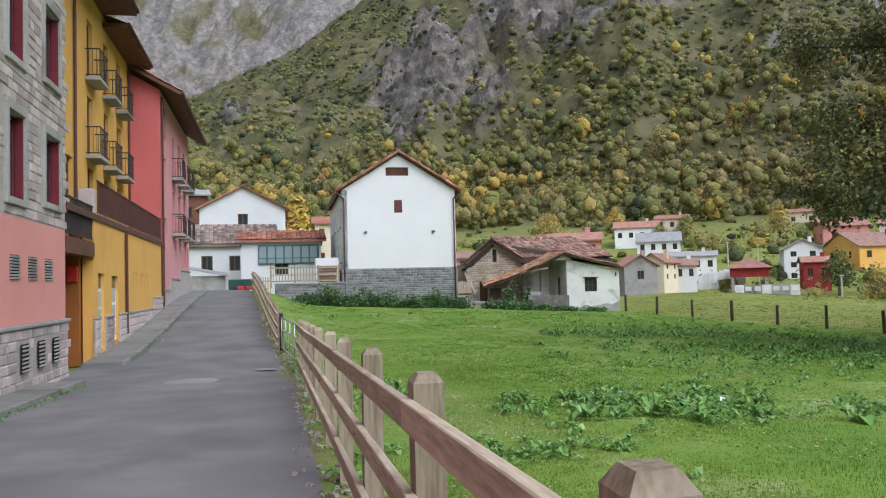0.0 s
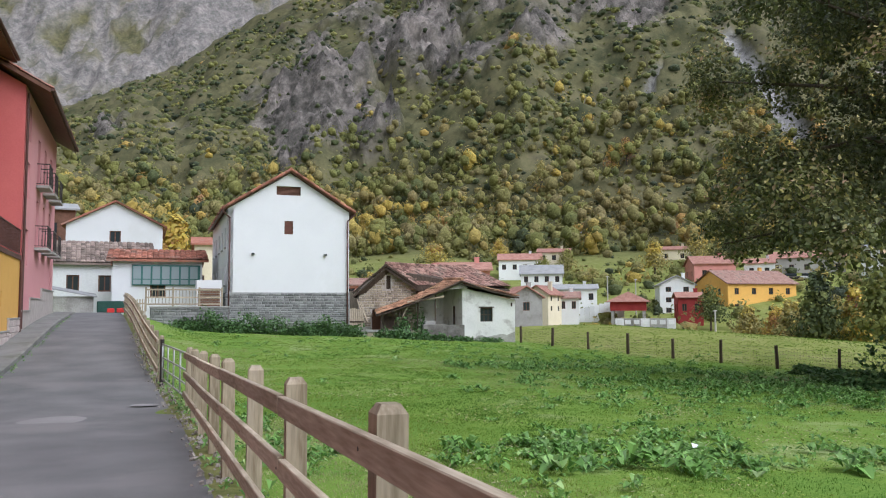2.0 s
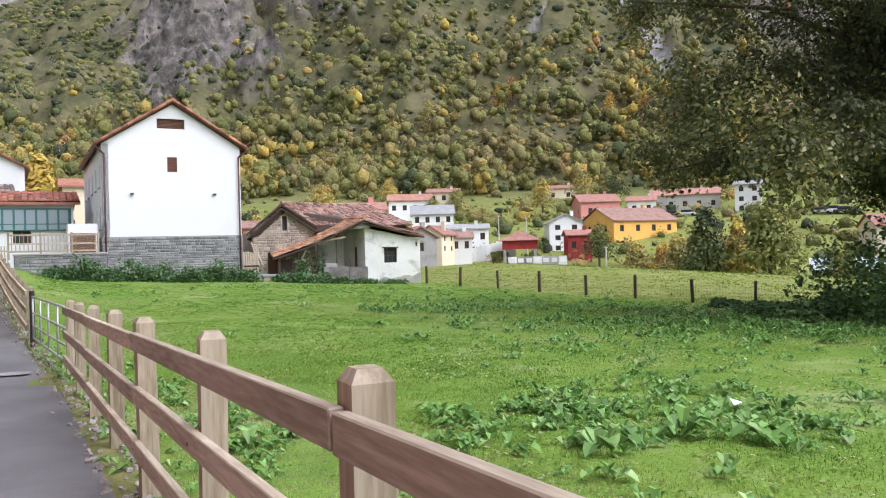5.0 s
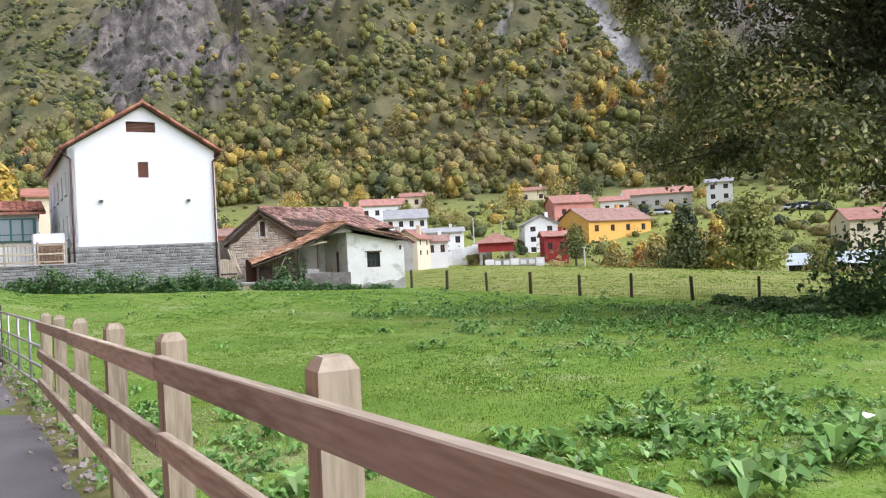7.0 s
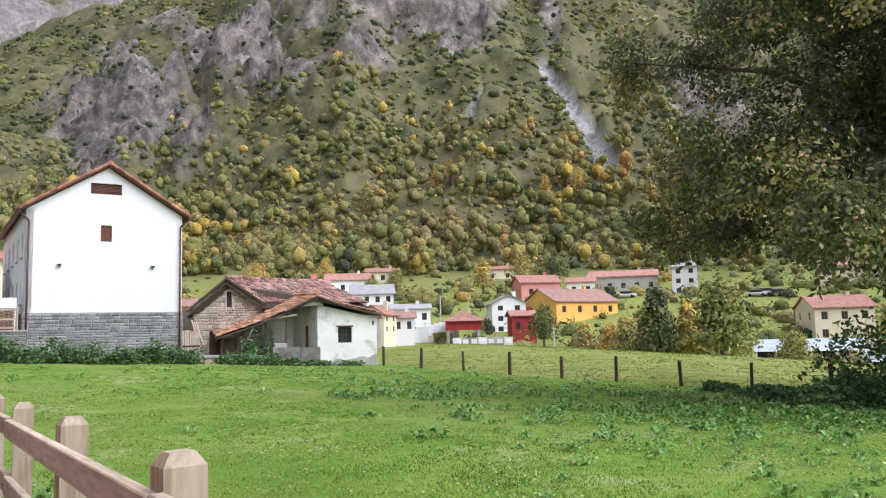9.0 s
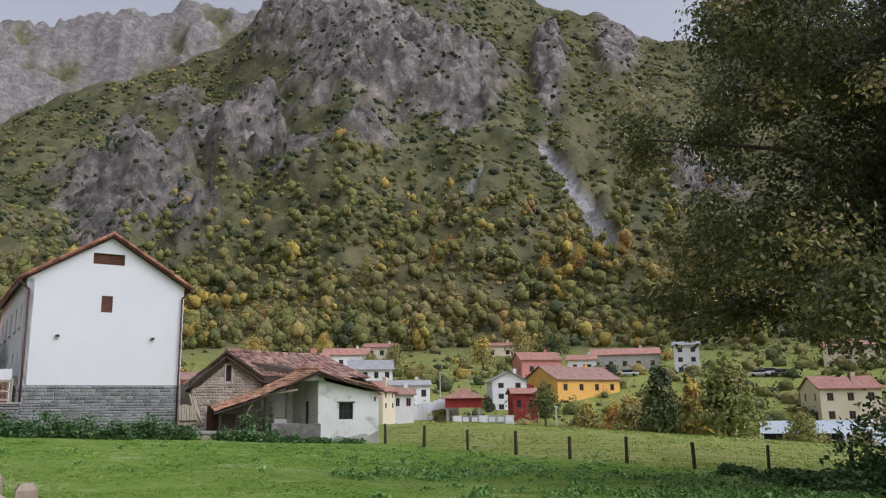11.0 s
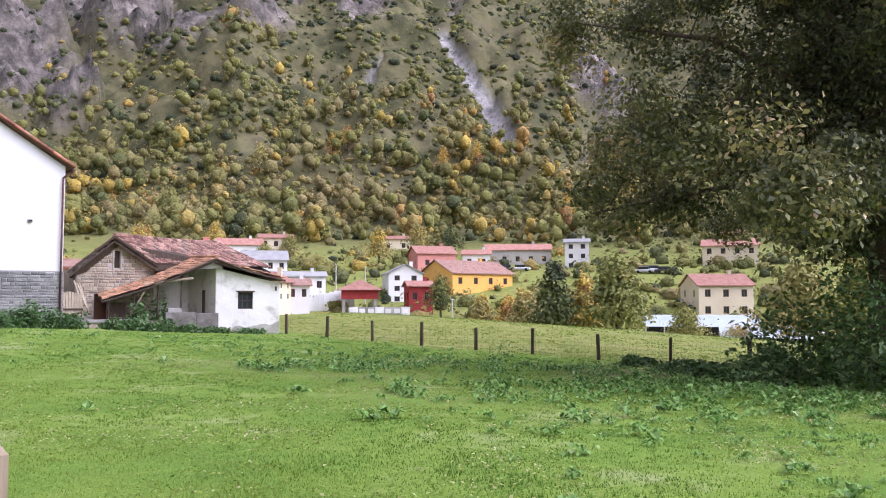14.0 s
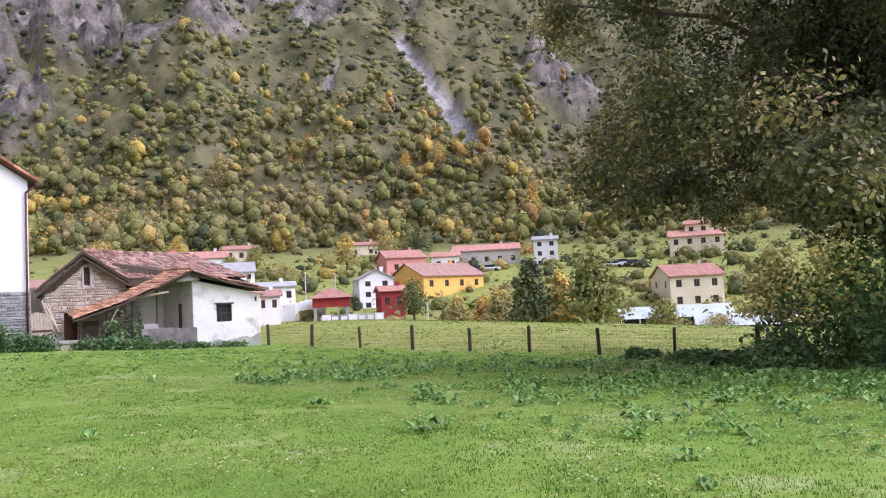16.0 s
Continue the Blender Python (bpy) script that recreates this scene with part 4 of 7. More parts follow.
# ---- the old stone barn with its lean-to porch and whitewashed shed ----
def build_barn():
    b = thing("stone_barn", pose(13.55, 56.3, 0.0, 0, 0, -6), "old rubble-stone barn with a sagging clay-tile roof", "barn")
    W, D, E, P = 3.9, 10.2, 3.05, 4.72
    ridge_x = 1.75
    top = lambda x: E + (P - E) * (1 - abs(x - ridge_x) / (ridge_x if x < ridge_x else W - ridge_x) * 0.96)
    # the gable faces the lane; the ridge runs across the slope behind it
    hole = [(1.85, 2.15, 3.1, 4.0), (0.9, 1.55, 0.4, 1.75)]
    g = part("gable_wall", pierced(Shape(), 0, W, -1.2, top, hole, 0, 0.4, cuts=(ridge_x,)), MORTAR, b)
    st = courses(Shape(), 0, W, -0.6, 4.8, -0.002, 0.30, 0.17, 0.05, holes=hole, top=top)
    tagged(part("stonework", st, STONE_BROWN, g), kind="stuff")
    part("loft_shutter", Shape().box(1.85, 2.15, 0.15, 0.2, 3.1, 4.0), DARK_WOOD, g)
    part("loft_surround", Shape().box(1.76, 1.85, -0.06, 0.1, 3.0, 4.1).box(2.15, 2.24, -0.06, 0.1, 3.0, 4.1), MORTAR, g, "pale dressed stone jambs", bevel=0.01)
    part("door", Shape().box(0.9, 1.55, 0.2, 0.26, 0.4, 1.75), BROWN_WOOD, g)
    part("long_wall", Shape().box(W - 0.4, W, 0.402, 8.0, -1.2, E), OLD_WHITE, b)
    part("long_wall", Shape().box(0, 0.4, 0.402, 8.0, -1.2, E), STONE_BROWN, b)
    part("end_wall", Shape().box(3.2, 10.0, 0.42, 0.8, -1.2, 3.2), OLD_WHITE, b)
    # main roof: ridge running to the far end
    tl = Shape()
    under = Shape()
    rg0, rg1 = Vector((ridge_x, -0.35, P + 0.05)), Vector((8.6, 3.2, P + 0.12))
    el0, el1 = Vector((3.9, -0.4, 3.35)), Vector((10.6, 0.0, 3.32))
    bl0, bl1 = Vector((-0.4, -0.35, 2.9)), Vector((2.0, 7.5, 2.9))

    def patch(p0, p1, q0, q1, rows, cols, sag):
        for i in range(cols):
            for j in range(rows):
                pts = []
                for jj in (j - 0.06, j + 1.06):
                    for tt in (-0.48, -0.24, 0.24, 0.48):
                        u, v = (i + 0.5 + tt) / cols, jj / rows
                        a = p0.lerp(p1, u)
                        c = q0.lerp(q1, u)
                        w = a.lerp(c, v)
                        hgt = 0.05 if abs(tt) < 0.3 else 0.0
                        w.z += hgt + (0.03 if jj < j else 0.0) - sag * math.sin(math.pi * u) * (0.5 + 0.5 * math.sin(math.pi * v))
                        pts.append(w)
                dv = Vector((float(rng.normal(0, 0.018)), float(rng.normal(0, 0.018)), float(rng.uniform(0, 0.045))))
                k = len(tl.v)
                tl.v.extend([tuple(w + dv) for w in pts])
                tl.f.extend([(k, k + 1, k + 5, k + 4), (k + 1, k + 2, k + 6, k + 5), (k + 2, k + 3, k + 7, k + 6), (k, k + 3, k + 2, k + 1)])

    patch(el0, el1, rg0, rg1, 14, 40, 0.10)
    patch(bl0, bl1, rg0, rg1, 14, 30, 0.05)
    for p in ((el0, el1, rg1, rg0), (bl0, bl1, rg1, rg0)):
        q = [tuple(Vector(w) - Vector((0, 0, 0.26))) for w in p]
        q2 = [tuple(Vector(w) - Vector((0, 0, 0.36))) for w in p]
        under.face(*q).face(*q2[::-1])
        for i in range(4):
            under.face(q2[i], q2[(i + 1) % 4], q[(i + 1) % 4], q[i])
    # hipped far end
    hp = [el1, Vector((10.4, 5.0, 3.3)), rg1]
    under.face(*[tuple(w) for w in hp])
    r = part("roof", under, DARK_WOOD, b)
    tagged(part("roof_tiles", tl, TILE_OLD, r, "weathered clay tiles, uneven and mossy"), kind="stuff")
    rd = Shape()
    for i in range(22):
        a, c = rg0.lerp(rg1, i / 22), rg0.lerp(rg1, (i + 1.1) / 22)
        rd.tube(a + Vector((0, 0, 0.05 - 0.08 * math.sin(math.pi * i / 22))), c + Vector((0, 0, 0.03 - 0.08 * math.sin(math.pi * i / 22))), 0.12, 0.14, n=7)
    part("ridge_tiles", rd, TILE_OLD, r)
    part("barge_board", Shape().tube((-0.45, -0.36, 2.82), (ridge_x, -0.38, P + 0.0), 0.07, n=4).tube((4.0, -0.4, 3.2), (ridge_x, -0.38, P + 0.0), 0.07, n=4), DARK_WOOD, r)


build_barn()


def build_shed():
    s = thing("whitewashed_shed", pose(19.68, 53.12, 0.0, 0, 0, -10.9), "flaking whitewashed shed built onto the barn", "shed")
    W = 3.53
    top = lambda x: 3.12 - 0.8 * x / W
    hole = [(1.2, 2.02, 0.92, 1.82)]
    fw = part("front_wall", pierced(Shape(), 0, W, -1.3, top, hole, 0, 0.3), OLD_WHITE, s)
    # bare render along the foot where the whitewash has come off
    lo = Shape()
    xs = np.linspace(0.02, W - 0.02, 34)
    hs = [0.12 + 0.35 * abs(noise.noise(Vector((x * 1.3, 3.1, 0)))) + 0.22 * abs(noise.noise(Vector((x * 4.0, 1.1, 0)))) + 0.28 * (x / W) for x in xs]
    for a, c, ha, hc in zip(xs, xs[1:], hs, hs[1:]):
        lo.face((a, -0.006, -1.2), (c, -0.006, -1.2), (c, -0.006, hc - 0.35), (a, -0.006, ha - 0.35))
    part("bare_render", lo, GREY_RENDER, fw, "bare grey render at the foot")
    win = window_parts(fw, 1.2, 2.02, 0.92, 1.82, 0.0, DARK_WOOD, bars=2, rails=1, depth=0.12, fw=0.05)
    part("lintel", Shape().box(1.1, 2.12, -0.012, 0.1, 1.82, 1.90), DARK_WOOD, fw)
    lh = [(1.05, 1.45, 0.3, 1.95)]
    sw = pierced(Shape(), 0, 3.2, -1.3, 3.1, lh, 0, 0.3)
    sw.v = [(0.0 + y - 0.85 * (x / 3.2), x + 0.02, z) for x, y, z in sw.v]
    side = part("side_wall", sw, OLD_WHITE, s)
    part("door", Shape().box(-0.36, -0.08, 1.1, 1.42, 0.3, 1.95), DARK_WOOD, side, "narrow dark plank door")
    part("rear", Shape().box(-1.0, W, 3.0, 3.25, -1.3, 2.2), OLD_WHITE, s)
    part("side_wall", Shape().box(W - 0.3, W, 0.302, 3.0, -1.3, 2.25), OLD_WHITE, s)
    rf = Shape()
    p = [(-0.15, -0.35, 3.32), (W + 0.22, -0.35, 2.42), (W + 0.22, 3.4, 2.55), (-0.15, 3.4, 3.5)]
    q = [(x, y, z + 0.09) for x, y, z in p]
    rf.face(*q).face(*p[::-1])
    for i in range(4):
        rf.face(p[i], p[(i + 1) % 4], q[(i + 1) % 4], q[i])
    rr = part("roof", rf, DARK_WOOD, s)
    tl = Shape()
    tile_field(tl, W + 0.22, -0.36, 2.55, 0, 1, 0, -0.972, 0, 0.235, 3.7, 3.85, 11, 16)
    tagged(part("roof_tiles", tl, TILE_PORCH, rr), kind="stuff")
    part("beam_end", Shape().box(W - 0.28, W - 0.18, -0.02, -0.005, 1.9, 2.15), DARK_WOOD, fw)


build_shed()


def build_porch():
    p = thing("barn_porch", pose(19.6, 53.0, 0.0, 0, 0, -6), "open lean-to porch with a mossy sagging tile roof on poles", "porch")
    # roof falls from its ridge beside the shed down to the low eave
    tl = Shape()
    R0, R1 = Vector((-0.05, -0.35, 3.62)), Vector((-0.6, 3.6, 3.75))
    E0, E1 = Vector((-5.6, 0.15, 1.42)), Vector((-5.2, 3.3, 1.75))
    rows, cols = 20, 14
    for i in range(cols):
        for j in range(rows):
            pts = []
            for jj in (j - 0.06, j + 1.06):
                for tt in (-0.48, -0.24, 0.24, 0.48):
                    u, v = (i + 0.5 + tt) / cols, jj / rows
                    w = E0.lerp(E1, u).lerp(R0.lerp(R1, u), v)
                    w.z += (0.05 if abs(tt) < 0.3 else 0) + (0.03 if jj < j else 0) - 0.16 * math.sin(math.pi * v)
                    pts.append(w)
            dv = Vector((float(rng.normal(0, 0.02)), float(rng.normal(0, 0.02)), float(rng.uniform(0, 0.05))))
            k = len(tl.v)
            tl.v.extend([tuple(w + dv) for w in pts])
            tl.f.extend([(k, k + 1, k + 5, k + 4), (k + 1, k + 2, k + 6, k + 5), (k + 2, k + 3, k + 7, k + 6), (k, k + 3, k + 2, k + 1)])
    un = Shape()
    for j in range(10):
        v0, v1 = j / 10, (j + 1) / 10
        row = []
        for v in (v0, v1):
            for e, r in ((E0, R0), (E1, R1)):
                w = e.lerp(r, v)
                w.z -= 0.06 + 0.16 * math.sin(math.pi * v)
                row.append(tuple(w))
        un.face(row[0], row[1], row[3], row[2])
        un.face(*[(x, y, z - 0.08) for x, y, z in (row[2], row[3], row[1], row[0])])
        un.face(row[0], row[2], (row[2][0], row[2][1], row[2][2] - 0.08), (row[0][0], row[0][1], row[0][2] - 0.08))
    rf = part("roof", un, DARK_WOOD, p)
    tagged(part("roof_tiles", tl, TILE_PORCH, rf, "mossy orange-brown clay tiles"), kind="stuff")
    rd = Shape()
    for i in range(9):
        a, c = R0.lerp(R1, i / 9), R0.lerp(R1, (i + 1.1) / 9)
        rd.tube(a + Vector((0, 0, 0.06)), c + Vector((0, 0, 0.04)), 0.12, 0.14, n=7)
    part("ridge_tiles", rd, TILE_PORCH, rf)
    # gable boards over the shed's head
    part("rafter", Shape().tube((-0.1, -0.4, 3.56), (-1.9, -0.25, 2.72), 0.05, n=5), DARK_WOOD, rf)
    part("rafter", Shape().tube((-0.1, -0.4, 3.56), (1.6, -0.42, 2.95), 0.06, n=5), DARK_WOOD, rf)
    part("infill", Shape().face((-1.3, -0.12, 3.0), (0.4, -0.12, 3.1), (-0.05, -0.12, 3.5)), GREY_RENDER, rf)
    part("tie_beam", Shape().tube((-1.2, -0.05, 2.55), (-3.6, 0.1, 2.2), 0.06, n=6), WOOD_END, p, "grey weathered tie beam")
    for x, y, h in ((-1.75, 0.2, 2.75), (-2.9, 0.35, 2.2), (-4.1, 0.3, 1.75), (-5.3, 0.35, 1.4)):
        part("pole", Shape().tube((x, y, -0.9), (x + 0.04, y, h), 0.06, 0.05, n=7), DARK_WOOD, p)
    part("brace", Shape().tube((-4.2, 0.2, 0.7), (-3.6, 0.1, 1.9), 0.035, n=5), WOOD_END, p)
    part("back_boards", Shape().box(-5.4, -1.0, 3.4, 3.5, -1, 2.6), DARK_WOOD, p)
    part("floor", Shape().box(-5.4, -0.9, 0.25, 3.4, -1.2, 0.35), STONE_BROWN, p)
    part("ledge", Shape().box(-6.3, -3.4, -0.05, 0.3, 0.3, 0.46), CONCRETE, p, bevel=0.02)
    part("wall", Shape().box(-6.2, -3.5, 0.02, 0.25, -1.2, 0.3), STONE_BROWN, p)
    part("window", Shape().box(-5.0, -4.3, 0.9, 0.96, 0.55, 1.3), DARK_WOOD, p)
    w = thing("low_block_wall", pose(16.9, 52.9, 0, 0, 0, -6), "low dark stained concrete wall before the porch", "wall")
    part("block", Shape().box(0, 1.55, 0, 0.22, -1.2, 0.78), DARK_BLOCK, w, bevel=0.015)
    part("block", Shape().box(1.57, 2.75, 0.03, 0.25, -1.2, 0.72), DARK_BLOCK, w, bevel=0.015)
    part("block", Shape().box(0.2, 0.9, 0.3, 0.6, -1.2, 1.0), CONCRETE, w, bevel=0.015)
    g = thing("plank_gate", pose(12.75, 55.6, 0.3, 0, 0, -5), "grey weathered plank gate between house and barn", "gate")
    for i in range(7):
        part("plank", Shape().box(0.02 + i * 0.13, 0.13 + i * 0.13, 0, 0.03, 0.35, 1.5 + 0.05 * math.sin(i)), WOOD_END, g)
    part("crossbar", Shape().box(0, 0.95, -0.03, -0.002, 0.6, 0.7), DARK_WOOD, g)
    part("threshold", Shape().box(-0.05, 1.4, -0.3, 0.35, -0.5, 0.33), CONCRETE, g, bevel=0.02)
    for i, (a, c) in enumerate((((13.75, 55.6, 0.9), (13.35, 55.9, 2.4)), ((14.0, 55.6, 0.85), (13.6, 55.9, 2.3)), ((13.9, 55.5, 1.0), (13.5, 55.8, 2.2)))):
        single("leaning_plank", Shape().tube(a, c, 0.05, n=4), WOOD_END, "pale plank leaning on the barn wall", "plank", group="leaning planks")


build_porch()


# ---- terrace wall and railing left of the white house ----
def build_terrace():
    w = thing("terrace_wall", pose(0.55, 54.3, 0.0), "rough grey dry-stone terrace wall", "wall")
    part("core", Shape().box(0, 4.45, 0.05, 2.5, -0.6, 1.9), JOINT_GREY, w)
    tagged(part("stonework", courses(Shape(), 0, 4.45, 0.2, 1.9, 0.05, 0.3, 0.16, 0.07), STONE_GREY, w), kind="stuff")
    part("coping", Shape().box(-0.05, 4.48, -0.02, 0.5, 1.902, 1.99), CONCRETE, w, bevel=0.015)
    r = thing("wooden_railing", pose(0.3, 54.5, 1.99), "weathered wooden terrace railing", "railing")
    for x in (0.0, 1.5, 3.0, 4.3):
        part("post", Shape().box(x - 0.05, x + 0.05, -0.05, 0.05, -0.3 if x == 0 else 0.0, 1.12), WOOD_UP, r, bevel=0.006)
    for z in (0.12, 0.52, 0.98):
        part("rail", Shape().box(0.05, 4.25, -0.035, 0.035, z - 0.045, z + 0.045), WOOD, r)
    for i in range(22):
        part("baluster", Shape().box(0.13 + i * 0.19, 0.17 + i * 0.19, -0.015, 0.015, 0.17, 0.93), WOOD_UP, r)
    part("side_rail", Shape().box(-0.03, 0.03, 0.05, 3.0, 0.9, 1.0).box(-0.03, 0.03, 0.05, 3.0, 0.1, 0.18), WOOD, r)
    k = thing("garden_kiosk", pose(3.2, 55.6, 1.9), "small white hut with a red-brown slatted front", "hut")
    part("body", Shape().box(0, 1.5, 0.1, 1.5, 0, 1.7), WHITE, k)
    for i in range(7):
        part("slat", Shape().box(0.1, 1.4, 0.04, 0.096, 0.1 + i * 0.16, 0.22 + i * 0.16), BROWN_WOOD, k)
    g = thing("picket_gate", pose(-0.75, 53.6, 1.35, 0, 0, 4), "grey picket gate at the lane's crest", "gate")
    for i in range(8):
        part("picket", Shape().box(i * 0.14, i * 0.14 + 0.07, 0, 0.025, 0, 1.05), WOOD_END, g)
    part("crossbar", Shape().box(0, 1.06, 0.027, 0.06, 0.75, 0.83), WOOD_END, g)
    single("red_barrier", Shape().box(0, 0.42, 0, 0.3, 0, 0.26), PLASTIC_RED, "red plastic barrier block at the lane's crest", "barrier", group="red barriers", bevel=0.04, m=pose(-1.9, 57.5, 1.63))
    single("red_barrier", Shape().box(0, 0.42, 0, 0.3, 0, 0.26), PLASTIC_RED, "red plastic barrier block at the lane's crest", "barrier", group="red barriers", bevel=0.04, m=pose(-1.35, 57.6, 1.63))
    single("covered_bin", Shape().box(0, 2.2, 0, 1.0, 0, 0.75), GREEN_SHEET, "dark green tarpaulin-covered bin", "bin", bevel=0.06, m=pose(-2.6, 60.0, 1.62))


build_terrace()


# ---- the row of buildings along the lane (built facing +x: local x runs up the lane, local y goes back) ----
def row_pose(x, y, z=0.0):
    return pose(x, y, z, 0, 0, 90)


def shutter_window(parent, a, b, c, d, y0, surround=True, leaf=MAROON):
    w = window_parts(parent, a, b, c, d, y0, leaf, bars=1, depth=0.14, fw=0.07)
    part("shutter", Shape().box(a + 0.01, a + 0.05, y0 - 0.02, y0 + 0.13, c + 0.02, d - 0.02), leaf, w)
    part("shutter", Shape().box(b - 0.05, b - 0.01, y0 - 0.02, y0 + 0.13, c + 0.02, d - 0.02), leaf, w)
    if surround:
        s = Shape().box(a - 0.16, a - 0.002, y0 - 0.07, y0 + 0.1, c - 0.14, d + 0.2).box(b + 0.002, b + 0.16, y0 - 0.07, y0 + 0.1, c - 0.14, d + 0.2)
        s.box(a - 0.002, b + 0.002, y0 - 0.07, y0 + 0.1, d + 0.002, d + 0.2).box(a - 0.002, b + 0.002, y0 - 0.09, y0 + 0.1, c - 0.14, c - 0.002)
        part("surround", s, CONCRETE, w, "pale dressed stone surround", bevel=0.01)


def vent(parent, a, b, c, d, y0, n=8):
    v = part("vent", Shape().box(a, b, y0 - 0.004, y0 + 0.02, c, d), DARK, parent, "louvred wall vent")
    for i in range(n):
        z = c + (d - c) * (i + 0.5) / n
        part("slat", Shape().box(a, b, -0.03, 0.0, -0.016, 0.016, pose(0, y0 - 0.004, z, 20)), CONCRETE, v)


def build_stone_building():
    b = thing("stone_building", row_pose(-4.45, 0), "apartment building of pale stone over salmon pink render", "building")
    y_end = 22.95
    wins = [(18.62, 19.62, 3.55, 5.22), (21.12, 22.35, 3.7, 5.22), (18.62, 19.62, 6.3, 8.0), (21.12, 22.35, 6.45, 8.1), (18.62, 19.62, 9.2, 10.8), (21.12, 22.35, 9.2, 10.8)]
    up = part("stone_wall", pierced(Shape(), 17.9, y_end, 3.2, 11.4, wins, 0, 0.35), MORTAR, b)
    for w in wins:
        shutter_window(up, *w, 0.0)
    wins2 = [(15.6, 16.7, 3.5, 5.4), (12.5, 13.6, 3.5, 5.4), (15.6, 16.7, 6.3, 8.2), (12.5, 13.6, 6.3, 8.2), (9, 10.1, 3.5, 5.4), (9, 10.1, 6.3, 8.2)]
    pk = part("pink_wall", pierced(Shape(), -14, 17.898, 3.2, 11.4, wins2, 0.0, 0.35), PINK, b)
    for w in wins2:
        shutter_window(pk, *w, 0.0)
    band = part("pink_band", Shape().box(-14, y_end, 0.0, 0.35, 1.1, 3.198), PINK, b)
    for a in (18.8, 19.98, 21.18, 16.4, 15.2):
        vent(band, a, a + 0.58, 1.98, 2.46, 0.0)
    base = part("plinth", Shape().box(-14, y_end, -0.05, 0.35, -0.6, 1.02), MORTAR, b, "pale stone plinth")
    for a in (19.2, 20.35, 21.5, 16.8):
        vent(base, a, a + 0.45, 0.16, 0.72, -0.1, 7)
    part("plinth_cap", Shape().box(-14, y_end + 0.04, -0.12, 0.0, 1.021, 1.1), CONCRETE, b, bevel=0.012)
    part("end_wall", Shape().box(y_end - 0.35, y_end, 0.352, 8.5, -0.6, 11.4), MORTAR, b)
    part("rear_wall", Shape().box(-14, y_end, 8.5, 8.8, -0.6, 11.4), PINK, b)
    part("end_wall", Shape().box(-14, -13.7, 0.352, 8.5, -0.6, 11.4), PINK, b)
    rf = Shape()
    rf.face((-14.4, -0.9, 11.3), (y_end + 0.3, -0.9, 11.3), (y_end + 0.3, 4.4, 13.8), (-14.4, 4.4, 13.8)).face((-14.4, 9.6, 11.3), (-14.4, 4.4, 13.8), (y_end + 0.3, 4.4, 13.8), (y_end + 0.3, 9.6, 11.3))
    rf.face((-14.4, -0.9, 11.18), (-14.4, 9.6, 11.18), (y_end + 0.3, 9.6, 11.18), (y_end + 0.3, -0.9, 11.18)).face((-14.4, -0.9, 11.18), (y_end + 0.3, -0.9, 11.18), (y_end + 0.3, -0.9, 11.3), (-14.4, -0.9, 11.3))
    part("roof", rf, BROWN_WOOD, b)
    return b, up, base, wins


STONE_B, STONE_UP, STONE_BASE, STONE_WINS = build_stone_building()


def iron_railing(parent, a, b, y0, z0, h=1.0, depth=0.0, step=0.12, name="railing", solid=None):
    s = Shape().box(a, b, y0 - 0.02, y0 + 0.02, z0 + h - 0.04, z0 + h).box(a, b, y0 - 0.015, y0 + 0.015, z0 + 0.06, z0 + 0.09)
    r = part(name, s, IRON if solid is None else solid, parent)
    for i in range(int((b - a) / step) + 1):
        x = a + 0.01 + i * step
        part("bar", Shape().box(x - 0.009, x + 0.009, y0 - 0.009, y0 + 0.009, z0 + 0.09, z0 + h - 0.04), IRON if solid is None else solid, r)
    if depth:
        for x in (a, b):
            part("side_bar", Shape().box(x - 0.015, x + 0.015, y0 + 0.02, y0 + depth, z0 + h - 0.04, z0 + h).box(x - 0.015, x + 0.015, y0 + 0.02, y0 + depth, z0 + 0.06, z0 + 0.09), IRON, r)
            for k in range(3):
                yy = y0 + depth * (k + 1) / 4
                part("bar", Shape().box(x - 0.009, x + 0.009, yy - 0.009, yy + 0.009, z0 + 0.09, z0 + h - 0.04), IRON, r)
    return r


def balcony(parent, a, b, z, y0, depth=0.5):
    s = part("balcony", Shape().box(a, b, y0 - depth, y0 - 0.002, z - 0.13, z), CONCRETE, parent, "small balcony slab with iron railing", bevel=0.015)
    s2 = Shape().box(a + 0.02, b - 0.02, y0 - depth + 0.02, y0 - depth + 0.05, z + 0.94, z + 0.98).box(a + 0.02, b - 0.02, y0 - depth + 0.02, y0 - depth + 0.05, z + 0.05, z + 0.08)
    for x in (a + 0.02, b - 0.05):
        s2.box(x, x + 0.03, y0 - depth + 0.05, y0 - 0.002, z + 0.94, z + 0.98).box(x, x + 0.03, y0 - depth + 0.05, y0 - 0.002, z + 0.05, z + 0.08)
    part("railing", s2, IRON, s)
    for i in range(int((b - a) / 0.13)):
        x = a + 0.04 + i * 0.13
        part("bar", Shape().box(x, x + 0.016, y0 - depth + 0.027, y0 - depth + 0.043, z + 0.08, z + 0.94), IRON, s)
    for x in (a + 0.027, b - 0.043):
        for k in range(3):
            yy = y0 - depth + 0.13 + 0.12 * k
            part("bar", Shape().box(x, x + 0.016, yy, yy + 0.016, z + 0.08, z + 0.94), IRON, s)


